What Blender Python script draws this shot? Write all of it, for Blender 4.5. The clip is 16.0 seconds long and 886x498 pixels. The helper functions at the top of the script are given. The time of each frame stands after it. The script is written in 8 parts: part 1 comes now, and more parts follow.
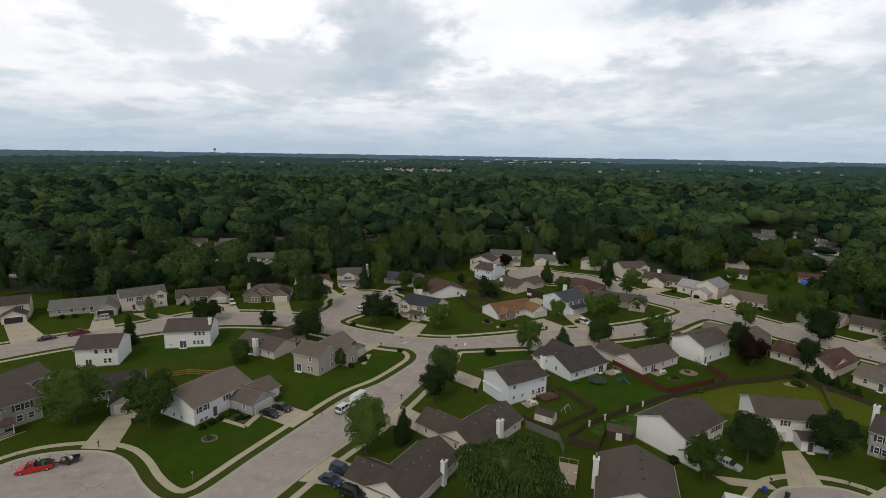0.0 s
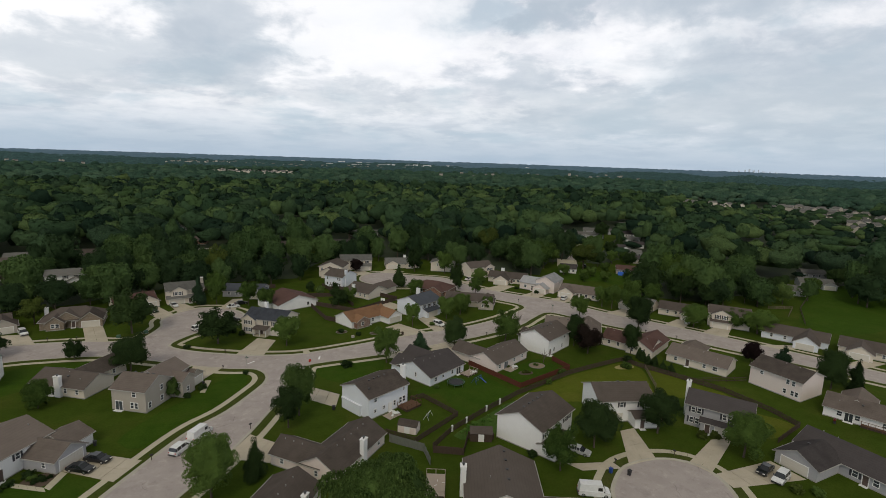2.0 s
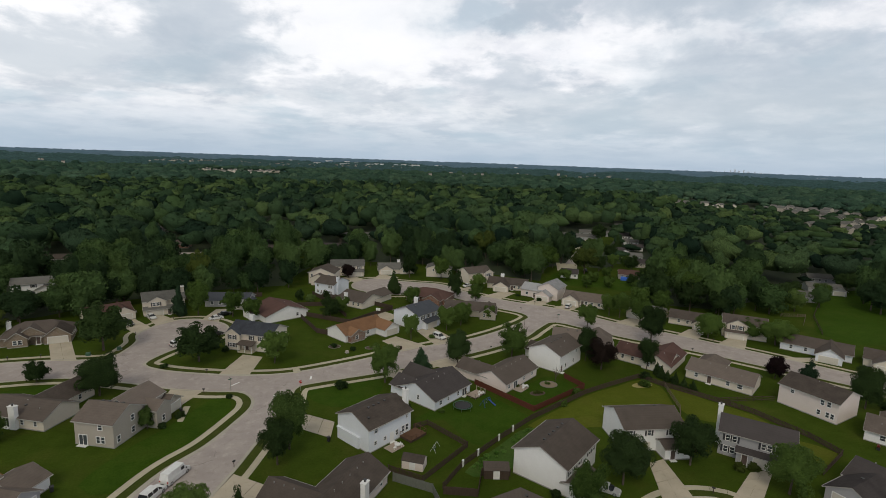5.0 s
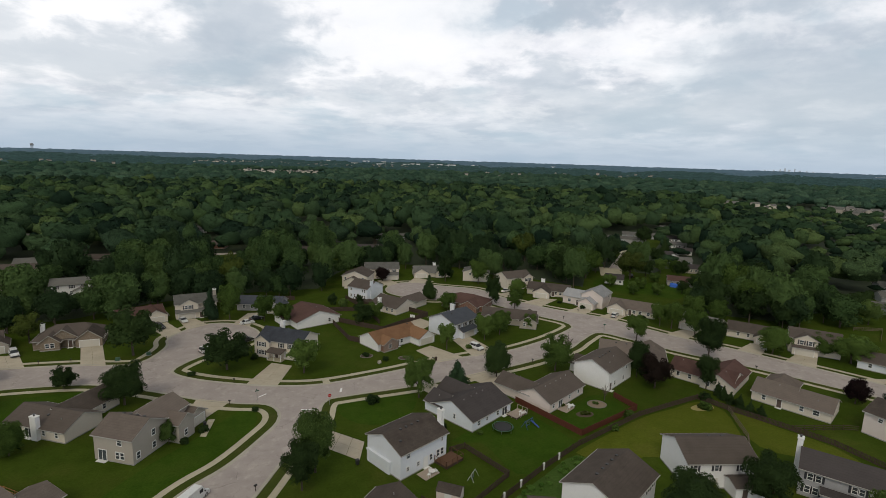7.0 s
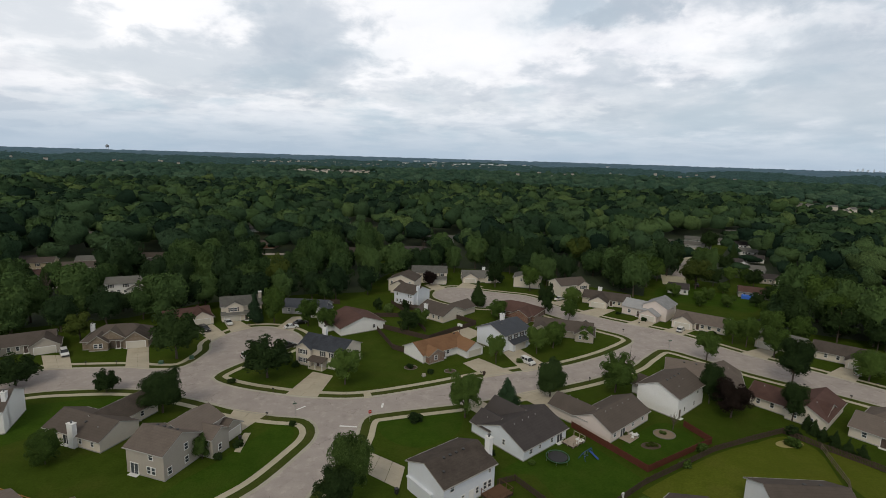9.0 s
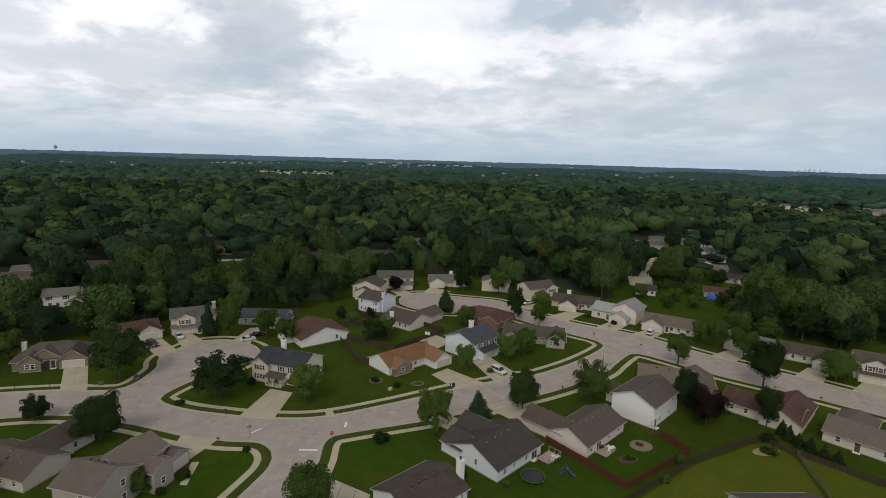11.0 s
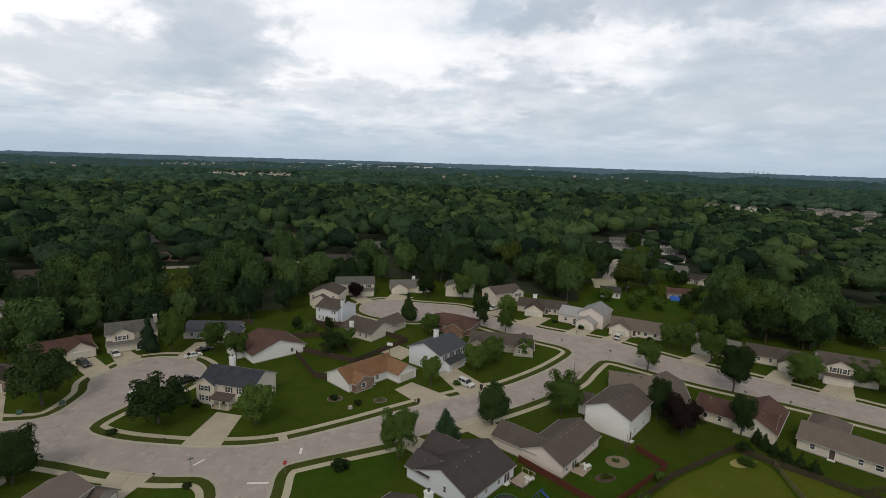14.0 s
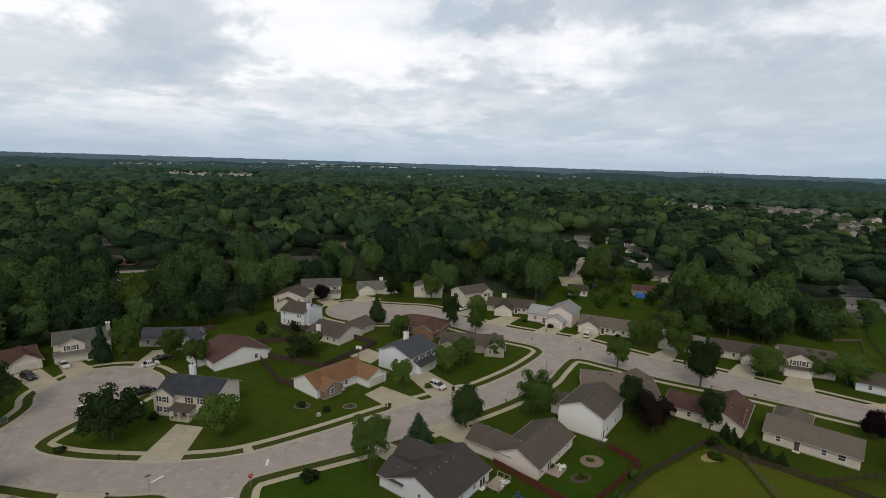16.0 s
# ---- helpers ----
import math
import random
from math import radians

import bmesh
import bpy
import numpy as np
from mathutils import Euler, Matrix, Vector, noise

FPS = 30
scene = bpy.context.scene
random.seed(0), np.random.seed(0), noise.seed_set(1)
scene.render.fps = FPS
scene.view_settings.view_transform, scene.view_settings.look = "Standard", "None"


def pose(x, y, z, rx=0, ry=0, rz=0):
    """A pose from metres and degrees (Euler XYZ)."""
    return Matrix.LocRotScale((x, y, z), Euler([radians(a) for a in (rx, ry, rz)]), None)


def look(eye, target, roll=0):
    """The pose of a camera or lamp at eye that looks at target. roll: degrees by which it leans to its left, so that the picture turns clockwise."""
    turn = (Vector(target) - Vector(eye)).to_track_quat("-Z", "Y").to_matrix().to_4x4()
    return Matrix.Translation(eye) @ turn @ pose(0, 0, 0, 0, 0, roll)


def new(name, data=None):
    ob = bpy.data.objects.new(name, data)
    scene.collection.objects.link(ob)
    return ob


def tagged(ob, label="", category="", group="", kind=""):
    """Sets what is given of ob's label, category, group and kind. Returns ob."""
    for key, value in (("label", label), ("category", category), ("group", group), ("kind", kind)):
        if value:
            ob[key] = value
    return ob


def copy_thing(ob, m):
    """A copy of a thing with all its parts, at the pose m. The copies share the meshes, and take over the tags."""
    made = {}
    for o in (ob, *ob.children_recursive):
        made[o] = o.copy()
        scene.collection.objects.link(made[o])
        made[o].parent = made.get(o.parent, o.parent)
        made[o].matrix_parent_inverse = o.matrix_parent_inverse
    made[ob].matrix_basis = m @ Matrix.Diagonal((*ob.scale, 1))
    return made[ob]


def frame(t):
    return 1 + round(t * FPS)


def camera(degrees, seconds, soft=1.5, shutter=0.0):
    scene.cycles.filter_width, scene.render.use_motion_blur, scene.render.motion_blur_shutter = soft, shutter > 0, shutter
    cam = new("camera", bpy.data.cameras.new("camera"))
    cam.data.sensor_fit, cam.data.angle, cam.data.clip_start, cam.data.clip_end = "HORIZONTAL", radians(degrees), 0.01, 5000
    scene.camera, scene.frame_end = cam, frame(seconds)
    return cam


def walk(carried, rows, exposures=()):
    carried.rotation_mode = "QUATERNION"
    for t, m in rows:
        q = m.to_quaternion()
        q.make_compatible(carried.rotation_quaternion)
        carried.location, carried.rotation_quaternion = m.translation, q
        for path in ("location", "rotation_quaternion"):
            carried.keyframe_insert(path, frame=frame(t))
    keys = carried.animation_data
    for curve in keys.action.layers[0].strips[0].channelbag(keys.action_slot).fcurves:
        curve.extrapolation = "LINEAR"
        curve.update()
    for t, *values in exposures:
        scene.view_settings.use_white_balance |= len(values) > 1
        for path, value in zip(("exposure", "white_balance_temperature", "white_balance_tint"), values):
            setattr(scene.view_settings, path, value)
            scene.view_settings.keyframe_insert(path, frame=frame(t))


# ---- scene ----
# ---- camera ----
cam = camera(81.0, 16.0, soft=0.8)
PATH = [
    (0, (3.25, 3.325, 57.836), (3.323, 5.29, 57.473), 0.9),
    (0.5, (3.097, 4.037, 57.978), (3.167, 6.003, 57.617), 1.1),
    (1, (2.71, 5.419, 58.022), (2.919, 7.375, 57.664), 1.2),
    (1.5, (2.289, 6.761, 58.051), (2.785, 8.666, 57.703), 1.6),
    (2, (2.021, 8.842, 57.964), (2.671, 10.703, 57.623), 1.9),
    (2.5, (1.673, 10.907, 58.076), (2.348, 12.759, 57.735), 2.0),
    (3, (1.444, 12.876, 58.288), (2.129, 14.724, 57.947), 2.0),
    (3.5, (1.336, 14.973, 58.264), (2.028, 16.819, 57.925), 2.1),
    (6, (3.327, 27.096, 57.967), (4.02, 28.941, 57.624), 2.0),
    (6.5, (3.877, 29.307, 57.899), (4.462, 31.188, 57.553), 1.8),
    (7, (4.808, 31.729, 57.947), (5.372, 33.617, 57.601), 1.8),
    (7.5, (5.375, 33.973, 58.123), (5.827, 35.89, 57.772), 1.7),
    (8, (6.085, 36.306, 58.158), (6.438, 38.243, 57.805), 1.6),
    (8.5, (6.692, 38.6, 58.182), (7.007, 40.543, 57.828), 1.6),
    (9, (7.257, 41.158, 58.055), (7.636, 43.09, 57.703), 1.7),
    (9.5, (7.936, 42.666, 58.143), (8.348, 44.592, 57.794), 1.6),
    (12, (9.479, 51.892, 58.128), (10.036, 53.782, 57.786), 1.8),
    (12.5, (10.179, 53.457, 57.937), (10.744, 55.345, 57.596), 1.8),
    (13, (10.404, 54.453, 57.894), (10.982, 56.337, 57.555), 1.8),
    (13.5, (10.46, 55.518, 57.976), (11.082, 57.388, 57.638), 1.8),
    (14, (10.452, 56.181, 57.956), (11.101, 58.043, 57.621), 1.8),
    (14.5, (10.118, 57.144, 57.803), (10.817, 58.988, 57.47), 1.8),
    (15, (10.294, 57.616, 57.813), (11.032, 59.445, 57.482), 1.8),
    (15.5, (10.437, 58.228, 57.72), (11.198, 60.048, 57.389), 1.8),
    (16, (10.304, 58.97, 57.545), (11.077, 60.785, 57.214), 1.8),
]
walk(cam, [(t, look(eye, target, roll)) for t, eye, target, roll in PATH])

# ---- world, sun, exposure ----
SUN_ELEV, SUN_AZ = 46.0, -150.0          # degrees; azimuth from +y, clockwise


def nodes_of(owner):
    owner.use_nodes = True
    owner.node_tree.nodes.clear()
    return owner.node_tree.nodes, owner.node_tree.links


def sky_world():
    w = bpy.data.worlds.new("overcast_sky")
    scene.world = w
    n, l = nodes_of(w)

    def math_node(op, a, b=None, clamp=False):
        m = n.new("ShaderNodeMath")
        m.operation, m.use_clamp = op, clamp
        for i, v in enumerate((a, b)):
            if v is None:
                continue
            if isinstance(v, (int, float)):
                m.inputs[i].default_value = v
            else:
                l.new(v, m.inputs[i])
        return m.outputs[0]

    def mix(fac, a, b):
        m = n.new("ShaderNodeMix")
        m.data_type = "RGBA"
        for sock, v in ((m.inputs[0], fac), (m.inputs[6], a), (m.inputs[7], b)):
            if isinstance(v, (tuple, float, int)):
                sock.default_value = v
            else:
                l.new(v, sock)
        return m.outputs[2]

    sky = n.new("ShaderNodeTexSky")
    sky.sky_type, sky.sun_disc = "NISHITA", False
    sky.sun_elevation, sky.sun_rotation = radians(SUN_ELEV), radians(SUN_AZ)
    coord = n.new("ShaderNodeTexCoord").outputs["Generated"]
    sep = n.new("ShaderNodeSeparateXYZ")
    l.new(coord, sep.inputs[0])
    x, y, z = sep.outputs
    # clouds drawn by bearing and height in degrees, flattening towards the horizon
    turn = math_node("MULTIPLY", math_node("ARCTAN2", x, y), 57.3)
    tall = math_node("MULTIPLY", math_node("MAXIMUM", z, 0.0), 57.3)
    comb = n.new("ShaderNodeCombineXYZ")
    l.new(turn, comb.inputs[0])
    l.new(math_node("MULTIPLY", math_node("LOGARITHM", math_node("ADD", tall, 6.0), 2.718), 36.0), comb.inputs[1])

    def cloud(scale, detail, rough, offset, lo=None, hi=None, warp=0.2):
        mp = n.new("ShaderNodeMapping")
        mp.inputs["Location"].default_value = offset
        mp.inputs["Scale"].default_value = (scale, scale, scale)
        l.new(comb.outputs[0], mp.inputs[0])
        t = n.new("ShaderNodeTexNoise")
        t.inputs["Scale"].default_value, t.inputs["Detail"].default_value = 1.0, detail
        t.inputs["Roughness"].default_value, t.inputs["Distortion"].default_value = rough, warp
        l.new(mp.outputs[0], t.inputs["Vector"])
        if lo is None:
            return t.outputs["Fac"]
        r = n.new("ShaderNodeMapRange")
        r.interpolation_type = "SMOOTHSTEP"
        r.inputs[1].default_value, r.inputs[2].default_value = lo, hi
        l.new(t.outputs["Fac"], r.inputs[0])
        return r.outputs[0]

    # bearing and height in degrees, with ragged edges
    ragged = math_node("MULTIPLY", math_node("SUBTRACT", cloud(0.16, 7.0, 0.58, (0.3, 5.2, 0.0)), 0.5), 22.0)
    ragged2 = math_node("MULTIPLY", math_node("SUBTRACT", cloud(0.17, 7.0, 0.58, (6.1, 2.7, 0.0)), 0.5), 9.0)
    bearing = math_node("ADD", turn, ragged)
    height = math_node("ADD", tall, ragged2)

    def bank(az, el, w, h, strength):
        """One cloud bank: how much of it covers each direction."""
        u = math_node("DIVIDE", math_node("SUBTRACT", bearing, az), w)
        v = math_node("DIVIDE", math_node("SUBTRACT", height, el), h)
        d = math_node("ADD", math_node("MULTIPLY", u, u), math_node("MULTIPLY", v, v))
        r = n.new("ShaderNodeMapRange")
        r.interpolation_type = "SMOOTHSTEP"
        r.inputs[1].default_value, r.inputs[2].default_value = 0.1, 1.5
        r.inputs[3].default_value, r.inputs[4].default_value = strength, 0.0
        l.new(d, r.inputs[0])
        return r.outputs[0]

    puffs = cloud(0.095, 8.0, 0.54, (2.3, 1.1, 0.0), 0.36, 0.60)
    billow = cloud(0.21, 7.0, 0.56, (7.7, 3.4, 0.0), 0.45, 0.58)
    wisps = cloud(0.5, 6.0, 0.62, (1.7, 8.4, 0.0), 0.42, 0.66)
    gaps = cloud(0.085, 6.0, 0.54, (4.1, 9.2, 0.0), 0.48, 0.64)
    base = mix(puffs, (0.66, 0.69, 0.755, 1), (0.99, 0.985, 1.02, 1))
    base = mix(math_node("MULTIPLY", billow, 0.55), base, (1.06, 1.05, 1.06, 1))
    base = mix(math_node("MULTIPLY", wisps, 0.16), base, (0.60, 0.65, 0.72, 1))
    base = mix(math_node("MULTIPLY", gaps, 0.6), base, (0.50, 0.62, 0.71, 1))
    for az, el, w, h, k in ((-24, 15, 20, 9, 1.0), (-18, 9, 10, 3, 0.8), (10, 12, 12, 6, 0.8), (5, 17, 16, 3.5, 0.7), (40, 11, 9, 4, 0.6)):
        base = mix(bank(az, el, w, h, k), base, (1.10, 1.09, 1.10, 1))
    for az, el, w, h, k in ((-3.5, 10.5, 7.5, 5.5, 0.68), (-16, 7.6, 9, 2.6, 0.6), (29.5, 15.2, 3.2, 2.6, 0.75), (27, 8.4, 6, 2.2, 0.55), (46, 16.5, 14, 4.0, 0.75), (52, 8.5, 14, 4.0, 0.7), (36, 5.0, 14, 2.6, 0.6), (60, 4.5, 16, 4.0, 0.6), (-27, 11.5, 6, 3.2, 0.5), (12, 6.0, 10, 1.8, 0.4)):
        base = mix(bank(az, el, w, h, k), base, (0.48, 0.555, 0.63, 1))
    # the cloud deck closes into an even veil towards the horizon
    low = n.new("ShaderNodeMapRange")
    low.interpolation_type = "SMOOTHSTEP"
    low.inputs[1].default_value, low.inputs[2].default_value = 0.0, 0.11
    low.inputs[3].default_value, low.inputs[4].default_value = 0.85, 0.0
    l.new(z, low.inputs[0])
    base = mix(low.outputs[0], base, (0.42, 0.54, 0.68, 1))
    # unseen grey cloud added overhead, to cut the light on the ground
    high = n.new("ShaderNodeMapRange")
    high.interpolation_type = "SMOOTHSTEP"
    high.inputs[1].default_value, high.inputs[2].default_value = 0.28, 0.60
    high.inputs[3].default_value, high.inputs[4].default_value = 0.0, 0.85
    l.new(z, high.inputs[0])
    base = mix(high.outputs[0], base, (0.258, 0.250, 0.222, 1))
    blue = n.new("ShaderNodeVectorMath")
    blue.operation = "SCALE"
    l.new(sky.outputs[0], blue.inputs[0])
    blue.inputs["Scale"].default_value = 0.10
    base = mix(0.90, blue.outputs[0], base)
    bg = n.new("ShaderNodeBackground")
    l.new(base, bg.inputs[0])
    bg.inputs[1].default_value = SKY
    out = n.new("ShaderNodeOutputWorld")
    l.new(bg.outputs[0], out.inputs[0])


SKY = 1.0
sky_world()
sun_data = bpy.data.lights.new("sun", "SUN")
sun_data.energy, sun_data.angle, sun_data.color = 0.98, radians(24), (1.0, 0.905, 0.71)
sun = new("sun", sun_data)
_d = Vector((math.sin(radians(SUN_AZ)) * math.cos(radians(SUN_ELEV)), math.cos(radians(SUN_AZ)) * math.cos(radians(SUN_ELEV)), math.sin(radians(SUN_ELEV))))
sun.matrix_basis = look(_d * 300, (0, 0, 0))
scene.view_settings.exposure = 0.0

# ---- materials ----
class Shade:
    """A small helper that wires one principled material."""

    def __init__(self, name, rough=0.8, metal=0.0, spec=0.5):
        self.m = bpy.data.materials.new(name)
        self.n, self.l = nodes_of(self.m)
        self.b = self.n.new("ShaderNodeBsdfPrincipled")
        self.b.inputs["Roughness"].default_value = rough
        self.b.inputs["Metallic"].default_value = metal
        self.b.inputs["Specular IOR Level"].default_value = spec
        out = self.n.new("ShaderNodeOutputMaterial")
        self.l.new(self.b.outputs[0], out.inputs[0])
        self.out = out

    def pos(self, local=False):
        if local:
            return self.n.new("ShaderNodeTexCoord").outputs["Object"]
        return self.n.new("ShaderNodeNewGeometry").outputs["Position"]

    def noise(self, scale, detail=4.0, rough=0.55, local=False, stretch=(1, 1, 1), turn=0.0):
        mp = self.n.new("ShaderNodeMapping")
        mp.inputs["Scale"].default_value = stretch
        mp.inputs["Rotation"].default_value = (0, 0, radians(turn))
        self.l.new(self.pos(local), mp.inputs[0])
        t = self.n.new("ShaderNodeTexNoise")
        t.inputs["Scale"].default_value, t.inputs["Detail"].default_value, t.inputs["Roughness"].default_value = scale, detail, rough
        self.l.new(mp.outputs[0], t.inputs["Vector"])
        return t.outputs["Fac"]

    def wave(self, scale, axis="Z", local=True, profile="SAW"):
        t = self.n.new("ShaderNodeTexWave")
        t.wave_type, t.bands_direction, t.wave_profile = "BANDS", axis, profile
        t.inputs["Scale"].default_value = scale
        self.l.new(self.pos(local), t.inputs["Vector"])
        return t.outputs["Fac"]

    def spread(self, v, lo, hi, a=0.0, b=1.0):
        r = self.n.new("ShaderNodeMapRange")
        r.inputs[1].default_value, r.inputs[2].default_value = lo, hi
        r.inputs[3].default_value, r.inputs[4].default_value = a, b
        self.l.new(v, r.inputs[0])
        return r.outputs[0]

    def mix(self, fac, a, b, kind="MIX"):
        m = self.n.new("ShaderNodeMix")
        m.data_type, m.blend_type = "RGBA", kind
        for sock, v in ((m.inputs[0], fac), (m.inputs[6], a), (m.inputs[7], b)):
            if isinstance(v, tuple):
                sock.default_value = (*v[:3], 1)
            elif isinstance(v, (int, float)):
                sock.default_value = v
            else:
                self.l.new(v, sock)
        return m.outputs[2]

    def random(self, island=False):
        if island:
            return self.n.new("ShaderNodeNewGeometry").outputs["Random Per Island"]
        return self.n.new("ShaderNodeObjectInfo").outputs["Random"]

    def color(self, c):
        if isinstance(c, tuple):
            self.b.inputs["Base Color"].default_value = (*c[:3], 1)
        else:
            self.l.new(c, self.b.inputs["Base Color"])
        return self

    def bump(self, v, strength=0.3, dist=0.02):
        b = self.n.new("ShaderNodeBump")
        b.inputs["Strength"].default_value, b.inputs["Distance"].default_value = strength, dist
        self.l.new(v, b.inputs["Height"])
        self.l.new(b.outputs[0], self.b.inputs["Normal"])
        return self


def plain(name, c, rough=0.7, metal=0.0, var=0.12, scale=3.0):
    s = Shade(name, rough, metal)
    dark = tuple(v * (1 - var) for v in c)
    lite = tuple(min(1.0, v * (1 + var)) for v in c)
    s.color(s.mix(s.noise(scale), dark, lite))
    return s.m


def grass_mat(name, a, b, dry):
    s = Shade(name, 0.98, 0, 0.02)
    big = s.spread(s.noise(0.035, 4.0), 0.35, 0.65)
    mid = s.spread(s.noise(0.35, 5.0), 0.3, 0.7)
    c = s.mix(mid, a, b)
    c = s.mix(s.spread(s.noise(0.12, 6.0, 0.6), 0.48, 0.72, 0.0, 0.65), c, dry)
    c = s.mix(s.spread(s.noise(1.3, 5.0, 0.7), 0.50, 0.72, 0.0, 0.5), c, tuple(v * 0.55 for v in b))
    c = s.mix(s.spread(big, 0, 1, 0.0, 0.5), c, tuple(v * 0.7 for v in a))
    tuft = s.spread(s.noise(2.4, 4.0, 0.75), 0.35, 0.68)
    c = s.mix(s.spread(tuft, 0, 1, 0.45, 0.0), c, tuple(v * 0.42 for v in a))
    fine = s.spread(s.noise(7.0, 3.0, 0.7), 0.3, 0.7)
    c = s.mix(s.spread(fine, 0, 1, 0.0, 0.35), c, tuple(v * 0.45 for v in a))
    s.color(c).bump(s.noise(9.0, 3.0), 0.6, 0.05)
    return s.m


def pave_mat(name, a, b, stain, cracks=0.0):
    s = Shade(name, 0.92, 0, 0.12)
    c = s.mix(s.spread(s.noise(0.25, 6.0), 0.3, 0.7), a, b)
    c = s.mix(s.spread(s.noise(0.9, 7.0, 0.65), 0.55, 0.8, 0.0, 0.6), c, stain)
    c = s.mix(s.spread(s.noise(14.0, 2.0), 0.3, 0.7, 0.0, 0.25), c, stain)
    if cracks:
        # tar-filled cracks wander along a warped cell pattern; darker patches and drag marks lie between
        w = s.n.new("ShaderNodeTexNoise")
        w.inputs["Scale"].default_value, w.inputs["Detail"].default_value = 0.5, 4.0
        s.l.new(s.pos(), w.inputs["Vector"])
        off = s.n.new("ShaderNodeVectorMath")
        off.operation = "MULTIPLY_ADD"
        s.l.new(w.outputs["Color"], off.inputs[0])
        off.inputs[1].default_value = (2.5, 2.5, 0)
        s.l.new(s.pos(), off.inputs[2])
        v = s.n.new("ShaderNodeTexVoronoi")
        v.voronoi_dimensions, v.feature = "2D", "DISTANCE_TO_EDGE"
        v.inputs["Scale"].default_value = 0.17
        s.l.new(off.outputs[0], v.inputs["Vector"])
        line = s.spread(v.outputs["Distance"], 0.004, 0.016, cracks, 0.0)
        some = s.spread(s.noise(0.11, 3.0), 0.50, 0.60)
        m = s.n.new("ShaderNodeMath")
        m.operation = "MULTIPLY"
        s.l.new(line, m.inputs[0])
        s.l.new(some, m.inputs[1])
        c = s.mix(m.outputs[0], c, tuple(x * 0.45 for x in stain))
        c = s.mix(s.spread(s.noise(0.22, 6.0, 0.7), 0.55, 0.70, 0.0, 0.40), c, tuple(x * 0.85 for x in stain))
        c = s.mix(s.spread(s.noise(0.5, 5.0, 0.65), 0.56, 0.72, 0.0, 0.45), c, tuple(min(1, x * 1.28) for x in b))
    s.color(c).bump(s.noise(30.0, 2.0), 0.15, 0.01)
    return s.m


def shingle_mat(name, a, b):
    s = Shade(name, 0.95, 0, 0.08)
    courses = s.wave(1.3, "Z")
    tabs = s.noise(5.0, 2.0, 0.6, True, (1, 1, 2.2))
    c = s.mix(s.spread(tabs, 0.3, 0.7), a, b)
    c = s.mix(s.spread(s.noise(0.45, 5.0, 0.6), 0.38, 0.7, 0, 0.6), c, tuple(v * 0.62 for v in a))
    c = s.mix(s.spread(s.random(), 0, 1, 0.0, 0.5), c, tuple(min(1, v * 1.55) for v in b))
    c = s.mix(s.spread(courses, 0.0, 0.25, 0.16, 0.0), c, tuple(v * 0.4 for v in a))
    s.color(c).bump(tabs, 0.35, 0.03)
    return s.m


def siding_mat(name, c0, dirt=0.18):
    s = Shade(name, 0.65, 0, 0.35)
    laps = s.wave(1.55, "Z")
    c = s.mix(s.spread(s.noise(0.7, 5.0), 0.3, 0.75, 0, dirt), c0, tuple(v * 0.72 for v in c0))
    c = s.mix(s.spread(laps, 0.0, 0.16, 0.28, 0.0), c, tuple(v * 0.5 for v in c0))
    c = s.mix(s.spread(s.noise(3.5, 4.0, 0.6, True, (0.4, 0.4, 2.0)), 0.45, 0.8, 0, dirt), c, tuple(v * 0.8 for v in c0))
    s.color(c).bump(laps, 0.4, 0.02)
    return s.m


def brick_mat(name, a, b, mortar):
    s = Shade(name, 0.9, 0, 0.2)
    t = s.n.new("ShaderNodeTexBrick")
    mp = s.n.new("ShaderNodeMapping")
    mp.inputs["Rotation"].default_value = (radians(90), 0, 0)
    s.l.new(s.pos(True), mp.inputs[0])
    s.l.new(mp.outputs[0], t.inputs["Vector"])
    t.inputs["Color1"].default_value, t.inputs["Color2"].default_value, t.inputs["Mortar"].default_value = (*a, 1), (*b, 1), (*mortar, 1)
    t.inputs["Scale"].default_value = 4.5
    s.color(s.mix(s.spread(s.noise(1.2), 0.3, 0.7, 0, 0.4), t.outputs[0], tuple(v * 0.6 for v in a)))
    return s.m


def wood_mat(name, a, b):
    s = Shade(name, 0.85, 0, 0.25)
    g = s.noise(3.0, 6.0, 0.6, True, (3, 3, 0.4))
    c = s.mix(s.spread(g, 0.3, 0.7), a, b)
    c = s.mix(s.spread(s.random(True), 0, 1, 0.0, 0.5), c, tuple(v * 0.55 for v in a))
    c = s.mix(s.spread(s.noise(0.5, 4.0), 0.45, 0.75, 0, 0.5), c, tuple(v * 0.7 for v in b))
    s.color(c).bump(g, 0.3, 0.01)
    return s.m


def leaf_mat(name, a, b, c3):
    """Foliage: colour by leaf clump, by tree, and by patches of new growth; light passes through a little."""
    s = Shade(name, 0.9, 0, 0.06)
    c = s.mix(s.spread(s.random(True), 0, 1), a, b)
    c = s.mix(s.spread(s.random(), 0, 1, 0.0, 0.75), c, c3)
    c = s.mix(s.spread(s.noise(0.6, 3.0), 0.45, 0.75, 0.0, 0.4), c, c3)
    s.color(c)
    tr = s.n.new("ShaderNodeBsdfTranslucent")
    s.l.new(c, tr.inputs[0])
    mx = s.n.new("ShaderNodeMixShader")
    mx.inputs[0].default_value = 0.10
    s.l.new(s.b.outputs[0], mx.inputs[1])
    s.l.new(tr.outputs[0], mx.inputs[2])
    s.l.new(mx.outputs[0], s.out.inputs[0])
    return s.m


